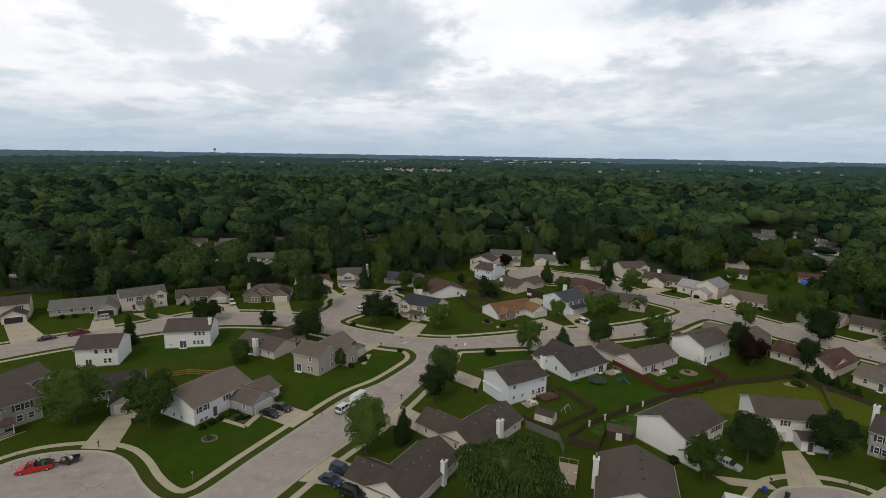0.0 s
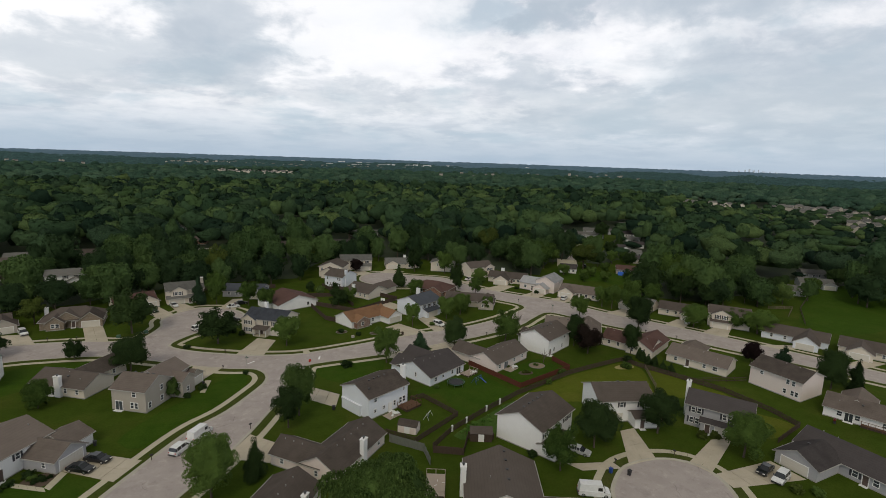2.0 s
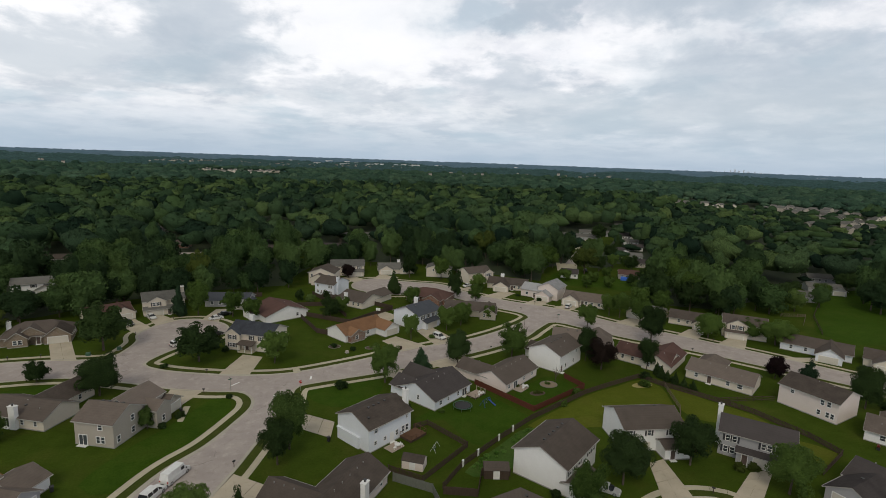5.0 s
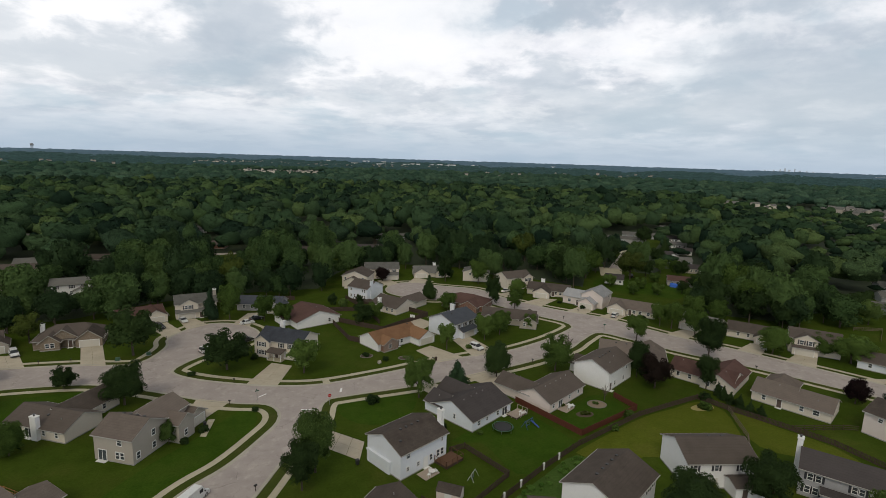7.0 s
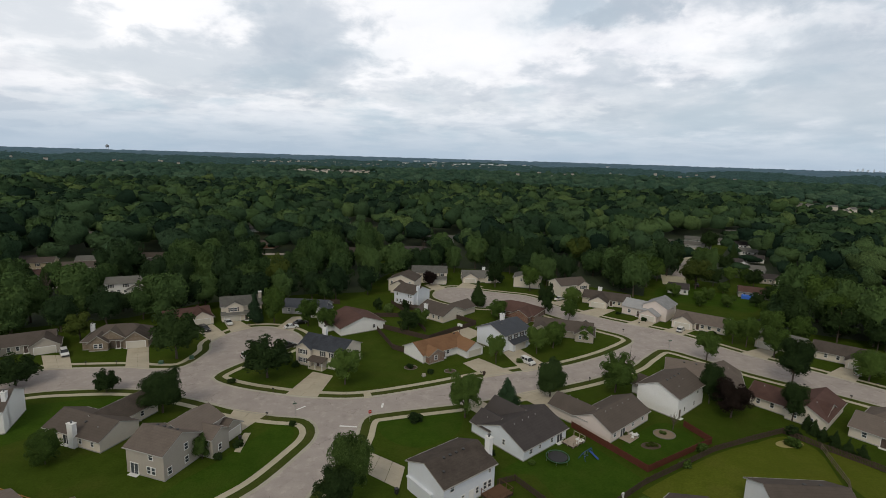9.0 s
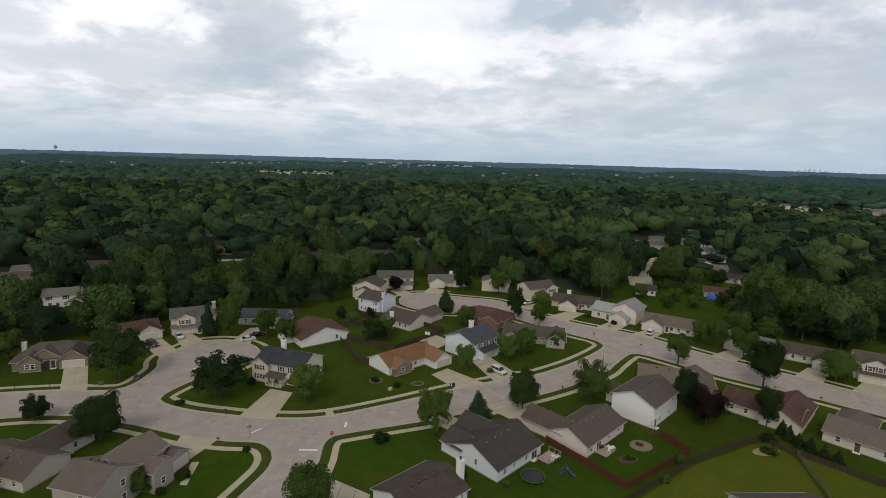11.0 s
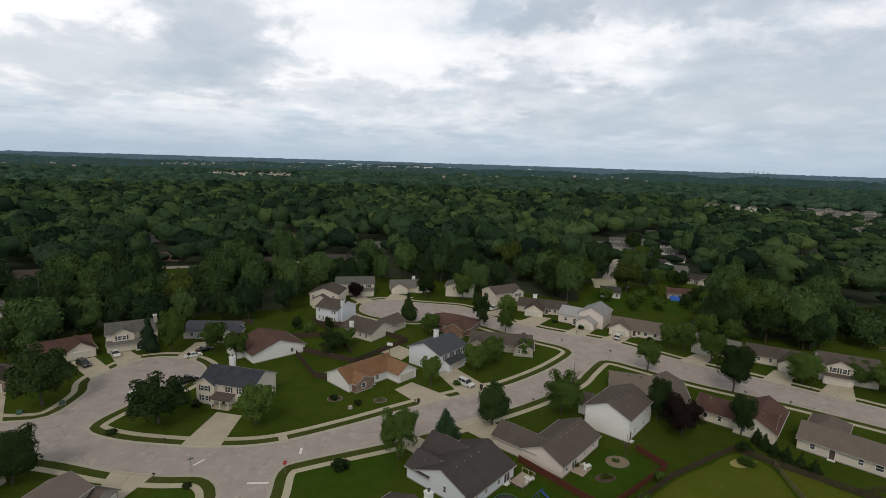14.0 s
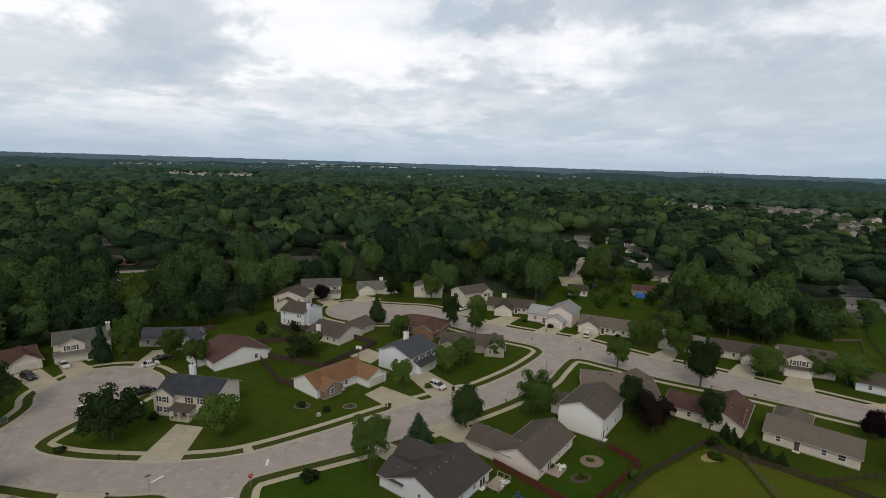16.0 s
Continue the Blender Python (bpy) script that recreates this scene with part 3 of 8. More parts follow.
def driveway(corners, nx=2, ny=4, mat=None, label="pale concrete driveway with joints between its slabs"):
    """corners: two at the house, two at the street (house left, house right, street right, street left)."""
    drive = tagged(new("driveway"), label, "driveway", kind="structure")
    a, b, c, d = [Vector(p) for p in corners]
    rnd = random.Random(int(a.x * 10))
    for i in range(nx):
        for j in range(ny):
            def at(u, v):
                return (a.lerp(b, u)).lerp(d.lerp(c, u), v)
            e, h = 0.0035, 0.0035
            z = 0.092 + rnd.uniform(-0.003, 0.003)
            u0, u1, v0, v1 = i / nx + e, (i + 1) / nx - e, j / ny + h, (j + 1) / ny - h
            g = Geo()
            slab(g, at(u0, v0), at(u1, v0), at(u0, v1), at(u1, v1), 0.0, z)
            part("slab", g, mat or DRIVE, drive)


for _c in (
    [(-31.5, 117.5), (-34.2, 112.0), (-24.2, 105.6), (-20.9, 111.6)],
    [(-65.5, 110.6), (-60.3, 113.8), (-56.5, 97.5), (-63.5, 98.2)],
    [(-19.0, 143.8), (-15.0, 145.6), (-9.5, 154.3), (-17.2, 157.6)],
    [(16.8, 123.4), (18.6, 129.8), (9.9, 138.2), (7.2, 133.0)],
    [(2.2, 104.1), (6.2, 108.4), (-1.8, 116.0), (-6.3, 108.2)],
    [(-9.8, 85.5), (-6.5, 90.5), (-14.6, 95.3), (-18.8, 87.4)],
    [(38.2, 147.0), (42.8, 149.6), (39.6, 154.8), (34.6, 153.3)],
    [(54.0, 147.4), (59.4, 150.8), (57.6, 159.0), (49.2, 156.6)],
    [(-0.8, 176.5), (4.6, 173.2), (0.9, 160.8), (-6.6, 163.7)],
    [(40.8, 177.4), (46.2, 180.6), (53.5, 169.0), (45.0, 167.0)],
    [(54.6, 184.0), (60.5, 187.5), (65.0, 171.2), (56.2, 169.2)],
    [(-75.5, 196.6), (-68.4, 196.4), (-62.8, 185.8), (-69.4, 185.8)],
    [(-54.6, 199.4), (-49.4, 201.0), (-43.4, 183.2), (-50.0, 185.2)],
    [(-41.6, 217.4), (-36.0, 220.2), (-29.3, 209.0), (-32.6, 203.2)],
    [(-33.2, 222.9), (-27.6, 222.7), (-22.4, 214.9), (-28.2, 210.8)],
    [(-10.6, 226.0), (-6.4, 226.0), (-9.0, 210.3), (-14.6, 213.8)],
    [(-136.2, 173.0), (-131.2, 176.3), (-112.2, 159.4), (-119.4, 154.2)],
    [(-109.6, 177.0), (-104.2, 179.4), (-97.4, 169.2), (-103.4, 164.8)],
    [(-100.0, 184.0), (-94.6, 186.2), (-83.4, 180.4), (-89.0, 176.2)],
    [(108.0, 226.6), (113.2, 222.6), (101.4, 214.4), (96.2, 221.0)],
    [(119.4, 212.6), (123.4, 207.8), (113.4, 201.2), (108.2, 206.4)],
    [(126.0, 201.0), (129.4, 196.6), (121.0, 192.0), (117.0, 197.6)],
    [(140.8, 178.6), (142.8, 174.4), (133.2, 168.8), (129.6, 175.0)],
    [(151.8, 161.2), (156.6, 158.4), (145.6, 151.2), (142.0, 157.0)],
    [(158.6, 150.0), (162.6, 146.2), (153.2, 139.2), (149.0, 146.0)],
    [(172.0, 126.8), (174.6, 122.6), (160.8, 126.6), (158.2, 131.0)],
    [(180.5, 112.0), (183.0, 107.5), (172.0, 106.6), (169.5, 111.0)],
    [(75.4, 96.0), (79.2, 96.2), (75.4, 84.7), (68.6, 84.4)],
    [(92.4, 87.4), (97.8, 86.6), (82.4, 77.6), (80.8, 81.8)],
    [(97.6, 77.6), (98.6, 70.8), (82.6, 72.8), (82.8, 77.2)],
    [(57.0, 88.2), (58.6, 85.4), (66.4, 83.8), (66.0, 86.2)],
    [(70.0, 263.0), (63.0, 272.4), (57.0, 262.4), (64.0, 260.0)],
    [(49.0, 272.0), (43.5, 268.0), (47.0, 257.0), (52.5, 261.6)],
    [(101.6, 239.6), (106.4, 241.4), (93.0, 230.0), (90.4, 235.0)],
):
    driveway(_c)
driveway([(42.6, 204.6), (47.4, 196.2), (53.3, 201.6), (49.0, 209.4)], 3, 3, None, "concrete ball court in a back yard")
driveway([(-41.0, 110.2), (-40.2, 108.6), (-34.2, 105.6), (-34.9, 107.0)], 1, 4, WALK, "concrete garden path to a front door")
driveway([(-34.9, 107.0), (-33.8, 106.0), (-32.6, 110.8), (-33.8, 111.6)], 1, 4, WALK, "concrete garden path to a driveway")
driveway([(-78.6, 104.8), (-79.6, 103.4), (-84.5, 98.0), (-83.4, 97.4)], 1, 4, WALK, "concrete garden path to a porch")
driveway([(-13.8, 139.6), (-12.6, 139.2), (-11.8, 146.4), (-13.2, 146.6)], 1, 5, WALK, "concrete garden path to a front door")
driveway([(12.2, 159.2), (14.2, 159.4), (13.6, 162.4), (12.0, 162.3)], 1, 1, WALK, "concrete kerb ramp")


def lawn(pts, mat, label, z=0.03):
    tagged(new("lawn", fill(smooth_line(pts, True, 3.0), z, "lawn", mat)), label, "lawn", kind="structure")


lawn([(60, 115), (62, 117.4), (82, 125.4), (93.4, 127.8), (101.6, 129.4), (104.2, 123.6), (97.4, 111), (95, 106), (86, 106), (72, 111.5), (66, 108)], LIME, "yellowish mown back lawn inside a fence")
lawn([(105.6, 122.6), (111.4, 112), (114.6, 105), (113.6, 97), (107, 101.5), (99, 109)], LIME, "yellowish green back lawn inside a fence")
lawn([(103, 97), (106, 100), (113, 94), (117, 87), (108, 84), (102, 86)], LIME, "yellowish green lawn behind a house")
lawn([(39, 104), (50, 110.8), (59.2, 115.2), (65, 108.6), (60.8, 109.8), (48, 102.4), (43, 101.4)], WILD, "rough weedy back yard")
lawn([(36, 126), (42, 124), (44.6, 112.4), (50, 112.9), (60.6, 118.9), (61.4, 121), (57, 133), (54, 135)], LUSH, "lush green back lawn with play things")
lawn([(64.5, 124), (81, 130), (80, 136), (77, 138.5), (64, 131)], LUSH, "lush green back lawn with a garden bed")
lawn([(-32, 101), (-25, 104.5), (-36, 111), (-45, 105), (-56, 98.5), (-44, 91), (-37, 88)], LUSH, "lush green front lawn")
lawn([(-6, 150.5), (-3.5, 148), (-3.5, 140), (-10, 127), (-20, 116), (-27, 120), (-22, 130), (-16, 137)], LUSH, "lush green corner lawn")
lawn([(16, 149), (30, 150.5), (34, 148), (30, 139), (22, 136), (17, 139), (14.5, 144)], LUSH, "lush green front lawn of a corner lot")
lawn([(-58, 166), (-42, 167), (-34, 158), (-52, 152), (-58, 148), (-78, 138), (-86, 150), (-72, 163)], LUSH, "lush green back lawn")
lawn([(215, 130), (330, 160), (340, 185), (262, 186), (214, 158), (196, 142)], LUSH, "open bright green playing field")
lawn([(142, 234), (158, 224), (168, 214), (184, 230), (176, 248), (166, 258), (150, 252)], LUSH, "green back lawn among trees behind the houses")
lawn([(16, 163.5), (40, 168), (27, 180), (22, 205), (17, 206), (8, 200), (12.5, 180), (4, 166)], GRASS, "mown side lawn between two houses")

# ---- houses ----
WINDOWS = {}


def window_meshes(w, h):
    key = (round(w, 2), round(h, 2))
    if key not in WINDOWS:
        f, g = Geo(), Geo()
        t, d = 0.11, 0.09
        rings = [[(a, y, b) for a, b in ((i, i), (w - i, i), (w - i, h - i), (i, h - i))] for i, y in ((0, 0.0), (0, -d), (t, -d), (t, 0.0))]
        f.add(sum(rings, []), [(4 * r + k, 4 * r + (k + 1) % 4, 4 * r + 4 + (k + 1) % 4, 4 * r + 4 + k) for r in range(3) for k in range(4)])
        g.box(t, -0.035, t, w - t, 0.0, h - t)
        bar = Geo().box(t, -0.08, h / 2 - 0.04, w - t, -0.035, h / 2 + 0.04)
        s = Geo().box(0, -0.06, 0, 0.36, 0, h)
        WINDOWS[key] = (f.mesh("window", TRIM), g.mesh("pane", GLASS), s.mesh("shutter", SHUT), bar.mesh("meeting_rail", TRIM))
    return WINDOWS[key]


def side_pose(block, side):
    """The pose of a wall's lower left corner, seen from outside; x runs along the wall, -y out of it."""
    x0, y0, x1, y1 = block[:4]
    return {"S": pose(x0, y0, 0), "N": pose(x1, y1, 0, 0, 0, 180), "W": pose(x0, y1, 0, 0, 0, -90), "E": pose(x1, y0, 0, 0, 0, 90)}[side]


def add_window(parent, block, side, u, z, w, h, shutters=False):
    f, p, s, bar = window_meshes(w, h)
    win = part("window", f, None, parent, "", side_pose(block, side) @ pose(u, -0.005, z))
    part("pane", p, None, win)
    part("meeting_rail", bar, None, win)
    if shutters:
        part("shutter", s, None, win, "dark louvred shutter", pose(-0.42, 0, 0))
        part("shutter", s, None, win, "dark louvred shutter", pose(w + 0.06, 0, 0))


def add_garage(parent, block, side, u, w=4.9, h=2.15, mat=None):
    g = Geo()
    g.box(0, -0.03, 0.1, w, 0.0, h)
    rows, cols = 4, 8 if w > 4 else 4
    for r in range(rows):
        for c in range(cols):
            a, b = w * c / cols + 0.07, w * (c + 1) / cols - 0.07
            lo, hi = 0.1 + (h - 0.1) * r / rows + 0.07, 0.1 + (h - 0.1) * (r + 1) / rows - 0.05
            g.box(a, -0.06, lo, b, -0.03, hi)
    d = part("garage_door", g, mat or GARAGE, parent, "panelled garage door, black where standing for an open dark garage", side_pose(block, side) @ pose(u, -0.006, 0))
    f = Geo()
    f.box(-0.14, -0.09, 0.0, 0.0, 0, h + 0.14).box(w, -0.09, 0.0, w + 0.14, 0, h + 0.14).box(0, -0.09, h, w, 0, h + 0.14)
    part("frame", f, TRIM, d)


def add_door(parent, block, side, u, w=0.95, h=2.05, mat=None, glazed=False):
    g = Geo()
    g.box(0, -0.05, 0.12, w, 0, h + 0.12)
    for k in range(3):
        g.box(0.14, -0.07, 0.25 + k * 0.64, w - 0.14, -0.05, 0.75 + k * 0.64)
    d = part("door", g, GLASS if glazed else (mat or DOOR), parent, "glazed sliding door" if glazed else "", side_pose(block, side) @ pose(u, -0.006, 0))
    f = Geo()
    f.box(-0.12, -0.09, 0.1, 0, 0, h + 0.24).box(w, -0.09, 0.1, w + 0.12, 0, h + 0.24).box(0, -0.09, h + 0.12, w, 0, h + 0.24)
    if glazed:
        f.box(w / 2 - 0.05, -0.09, 0.12, w / 2 + 0.05, 0, h + 0.12)
    f.box(-0.2, -0.8, 0.0, w + 0.2, 0, 0.1)
    part("frame", f, TRIM, d)


def block_wall(g, x0, y0, x1, y1, h, axis, rise_h, base=0.0):
    if axis == "x":
        g.prism([(x0, y0, base), (x0, y1, base), (x0, y1, h), (x0, (y0 + y1) / 2, h + rise_h), (x0, y0, h)], (x1 - x0, 0, 0))
    elif axis == "y":
        g.prism([(x0, y0, base), (x0, y0, h), ((x0 + x1) / 2, y0, h + rise_h), (x1, y0, h), (x1, y0, base)], (0, y1 - y0, 0))
    else:
        g.box(x0, y0, base, x1, y1, h)


def block_roof(g, tr, x0, y0, x1, y1, h, axis, rise_h, eave=0.42, rake=0.3, t=0.14):
    """Roof slabs in g, rake and eave boards in tr. axis: 'x' or 'y' for a gable's ridge, 'hx', 'hy' for a hip's."""
    if axis in ("x", "y"):
        half = (y1 - y0) / 2 if axis == "x" else (x1 - x0) / 2
        s = rise_h / half
        mid = (y0 + y1) / 2 if axis == "x" else (x0 + x1) / 2
        a, b = (x0 - rake, x1 + rake) if axis == "x" else (y0 - rake, y1 + rake)
        top, low, w = h + rise_h + t * 0.6, h - s * eave + t * 0.6, half + eave

        def at(k, off, z):
            return (k, mid + off, z) if axis == "x" else (mid + off, k, z)
        ring = [(-w, low), (0, top), (w, low), (w, low - t), (0, top - t * 1.1), (-w, low - t)]
        if axis == "y":
            ring = ring[::-1]
        step = (b - a, 0, 0) if axis == "x" else (0, b - a, 0)
        g.prism([at(a, o, z) for o, z in ring], step)
        for k, e in ((a - 0.035, 0.035), (b, 0.035)):
            rr = [(-w, low - 0.03), (0, top - 0.03), (w, low - 0.03), (w, low - 0.22), (0, top - 0.22), (-w, low - 0.22)]
            if axis == "y":
                rr = rr[::-1]
            tr.prism([at(k, o, z) for o, z in rr], (e, 0, 0) if axis == "x" else (0, e, 0))
        for sgn in (-1, 1):
            o0, o1 = (w, w + 0.12) if sgn > 0 else (-w - 0.12, -w)
            if axis == "x":
                tr.box(a, mid + o0, low - 0.18, b, mid + o1, low - 0.03)
            else:
                tr.box(mid + o0, a, low - 0.18, mid + o1, b, low - 0.03)
    else:
        e = eave
        X0, Y0, X1, Y1 = x0 - e, y0 - e, x1 + e, y1 + e
        if axis == "hx":
            d = (Y1 - Y0) / 2
            r0, r1 = (X0 + d, (Y0 + Y1) / 2), (X1 - d, (Y0 + Y1) / 2)
            fs = [(0, 1, 5, 4), (1, 2, 5), (2, 3, 4, 5), (3, 0, 4)]
        else:
            d = (X1 - X0) / 2
            r0, r1 = ((X0 + X1) / 2, Y0 + d), ((X0 + X1) / 2, Y1 - d)
            fs = [(0, 1, 4), (1, 2, 5, 4), (2, 3, 5), (3, 0, 4, 5)]
        z0, z1 = h - 0.1, h + rise_h
        vs = [(X0, Y0, z0), (X1, Y0, z0), (X1, Y1, z0), (X0, Y1, z0), (*r0, z1), (*r1, z1)]
        g.add(vs, fs + [(3, 2, 1, 0)])
        tr.box(X0, Y0 - 0.1, z0 - 0.14, X1, Y0, z0).box(X0, Y1, z0 - 0.14, X1, Y1 + 0.1, z0)
        tr.box(X0 - 0.1, Y0, z0 - 0.14, X0, Y1, z0).box(X1, Y0, z0 - 0.14, X1 + 0.1, Y1, z0)


def roof_point(block, u, v):
    """A place on a block's roof: u along the ridge from 0 to 1, v across from -1 to 1."""
    x0, y0, x1, y1, h, axis, r = block[:7]
    z = h + r * (1 - abs(v)) + 0.06
    if axis.endswith("x"):
        return x0 + u * (x1 - x0), (y0 + y1) / 2 + v * (y1 - y0) / 2, z
    return (x0 + x1) / 2 + v * (x1 - x0) / 2, y0 + u * (y1 - y0), z


VENT_GEO = Geo().box(-0.2, -0.2, -0.12, 0.2, 0.2, 0.16).box(-0.25, -0.25, 0.16, 0.25, 0.25, 0.2).mesh("roof_vent", VENT)
PIPE_GEO = Geo().tube((0, 0, -0.2), (0, 0, 0.28), 0.10, 0.09, 8).mesh("vent_pipe", PIPE)


def house(label, x, y, yaw, wall, roof, blocks, wins=(), garages=(), doors=(), chimney=(), vents=(), pipes=(), accent=None):
    """blocks: (x0, y0, x1, y1, eave height, ridge axis, rise[, roof material]). wins: (block, side, u, z, w, h, shutters)."""
    e = thing("house", pose(x, y, 0, 0, 0, yaw), label, "house")
    for i, b in enumerate(blocks):
        g, r, t, f = Geo(), Geo(), Geo(), Geo()
        block_wall(g, *b[:4], b[4], b[5], b[6])
        block_roof(r, t, *b[:7])
        f.box(b[0] - 0.03, b[1] - 0.03, 0.0, b[2] + 0.03, b[3] + 0.03, 0.22)
        part("wall", g, accent[1] if accent and i in accent[0] else wall, e)
        part("foundation", f, FOUND, e)
        part("roof", r, b[7] if len(b) > 7 else roof, e)
        part("fascia", t, FASCIA, e, "pale fascia and gutters")
    for b, side, u, z, w, h, *sh in wins:
        add_window(e, blocks[b], side, u, z, w, h, bool(sh and sh[0]))
    for b, side, u, *more in garages:
        add_garage(e, blocks[b], side, u, *more)
    for b, side, u, *more in doors:
        add_door(e, blocks[b], side, u, *more)
    for cx, cy, w, d, top, *cm in chimney:
        g = Geo().box(cx - w / 2, cy - d / 2, 0, cx + w / 2, cy + d / 2, top)
        ch = part("chimney", g, cm[0] if cm else wall, e)
        part("cap", Geo().box(cx - w / 2 - 0.1, cy - d / 2 - 0.1, top, cx + w / 2 + 0.1, cy + d / 2 + 0.1, top + 0.12), TRIM, ch)
        part("flue", Geo().tube((cx, cy, top + 0.1), (cx, cy, top + 0.5), 0.16, 0.16, 8).box(cx - 0.25, cy - 0.25, top + 0.5, cx + 0.25, cy + 0.25, top + 0.56), VENT, ch)
    for lst, me, nm in ((vents, VENT_GEO, "roof_vent"), (pipes, PIPE_GEO, "vent_pipe")):
        for b, u, v in lst:
            part(nm, me, None, e, "", pose(*roof_point(blocks[b], u, v)))
    return e


def row(b, side, us, z, w=0.95, h=1.35, sh=False):
    return [(b, side, u, z, w, h, sh) for u in us]


def porch(parent, x0, y0, x1, y1, h, posts, roof, slope=0.6, floor=0.18):
    """A lean-to porch roof that falls towards -y, on posts."""
    g = Geo().add([(x0 - 0.3, y0 - 0.3, h), (x1 + 0.3, y0 - 0.3, h), (x1 + 0.3, y1, h + slope), (x0 - 0.3, y1, h + slope),
                   (x0 - 0.3, y0 - 0.3, h - 0.15), (x1 + 0.3, y0 - 0.3, h - 0.15), (x1 + 0.3, y1, h + slope - 0.15), (x0 - 0.3, y1, h + slope - 0.15)],
                  [(0, 1, 2, 3), (7, 6, 5, 4), (0, 4, 5, 1), (1, 5, 6, 2), (3, 7, 4, 0)])
    part("porch_roof", g, roof, parent)
    part("porch_floor", Geo().box(x0, y0, 0, x1, y1, floor), WALK, parent)
    for k in range(posts):
        px = x0 + 0.1 + (x1 - x0 - 0.2) * k / max(1, posts - 1)
        part("post", Geo().box(px - 0.08, y0, floor, px + 0.08, y0 + 0.16, h), TRIM, parent)


# bi-level with two garage wings, by the turning circle
_h = house("white bi-level house with brown roof, dark shutters and garage wing", -45.0, 106.4, 60.0, SI_WHITE, SH_TAUPE,
           [(0, 0, 15.2, 11.6, 4.3, "x", 2.4), (9.2, -7.0, 15.6, 0.4, 2.6, "y", 1.8), (14.0, -4.6, 19.6, 2.2, 2.6, "x", 1.6)],
           row(0, "S", (1.1, 2.3), 2.5, 1.0, 1.35, True) + row(0, "S", (1.1, 2.3), 0.35, 1.0, 0.8) + row(0, "S", (7.9,), 2.5, 1.0, 1.3, True) + row(0, "W", (4.5, 7.0), 0.6, 0.9, 1.0) + row(1, "W", (4.4,), 0.9, 0.9, 1.2),
           [(1, "S", 0.8, 4.8, 2.15)], [(0, "S", 4.6, 1.0, 2.2)], (), [], [(0, 0.9, -0.4)], ([1], SI_GREY))
# beige two-storey corner house
_h = house("beige two-storey house with brown roof and white windows", -31.35, 135.7, -29.0, SI_BEIGE, SH_TAUPE,
           [(0, 0, 8.6, 8.4, 5.2, "x", 2.1), (0.6, 6.4, 8.0, 15.4, 5.0, "y", 1.9), (6.0, 8.6, 11.4, 13.0, 4.2, "x", 1.3), (1.0, 13.0, 10.0, 18.4, 2.6, "x", 1.6)],
           row(0, "S", (5.2,), 3.5, 1.1, 1.4) + row(0, "S", (4.7, 5.75), 0.75, 0.95, 1.5) + row(0, "E", (0.7,), 0.75, 1.0, 1.5) + row(0, "E", (4.6,), 3.4, 1.0, 1.4) + row(0, "E", (4.6,), 0.8, 1.0, 1.4)
           + row(2, "E", (1.4,), 0.9, 1.0, 1.4) + row(2, "S", (3.5,), 2.7, 1.0, 1.4) + row(0, "W", (2.5, 5.5), 3.5),
           [(3, "E", 0.3, 4.6, 2.1)], [(0, "S", 1.0, 1.7, 2.05, None, True)], (), [(0, 0.22, 0.28), (0, 0.40, 0.28), (0, 0.58, 0.28), (0, 0.76, 0.28)])
# ranch with white outside chimney beside it
house("beige single-storey house with brown roof and white chimney", -51.6, 150.1, -30.0, SI_CREAM, SH_BROWN,
      [(0, 0, 15.0, 8.6, 2.6, "x", 2.0), (3.6, 4.0, 11.4, 16.5, 2.6, "y", 1.9)],
      row(0, "S", (9.4,), 0.9, 0.9, 1.3) + row(0, "S", (12.6,), 0.9, 0.9, 1.3) + row(0, "S", (1.5, 2.6), 0.9) + row(1, "E", (8.0,), 0.9),
      [(1, "N", 1.4)], [(0, "S", 5.2, 1.7, 2.05, None, True)], [(8.3, -0.35, 1.5, 0.9, 5.0, SI_WHITE)], [(0, 0.55, -0.4)], [(0, 0.8, -0.5)])
# white two-storeys behind the corner lot
house("white two-storey house with dark brown roof, seen from behind", -72.6, 150.7, 9.0, SI_WHITE, SH_BROWN,
      [(0, 0, 12.6, 10.6, 5.2, "x", 2.3)],
      row(0, "S", (8.2, 9.3, 10.4), 3.6, 0.9, 1.3) + row(0, "S", (7.7, 8.8, 9.9), 0.9, 0.9, 1.3) + row(0, "S", (1.2,), 0.95, 0.9, 0.6), (), [(0, "S", 4.2, 1.7, 2.05, None, True)],
      [(12.2, 2.6, 0.8, 1.2, 8.0, SI_WHITE)], [(0, 0.25, -0.12), (0, 0.4, -0.12), (0, 0.55, -0.12), (0, 0.7, -0.12)])
house("pale grey two-storey house with brown roof, seen from behind", -89.1, 136.8, 11.0, SI_WHITE, SH_BROWN,
      [(0, 0, 10.2, 10.0, 5.2, "x", 2.2)],
      row(0, "S", (4.6,), 3.6, 1.0, 1.3) + row(0, "S", (7.0, 8.1), 3.6, 0.9, 1.3) + row(0, "S", (6.6, 7.7), 0.9, 0.9, 1.4), (), [(0, "S", 2.4, 1.4, 2.05, None, True)], (), [], [(0, 0.6, -0.3)])
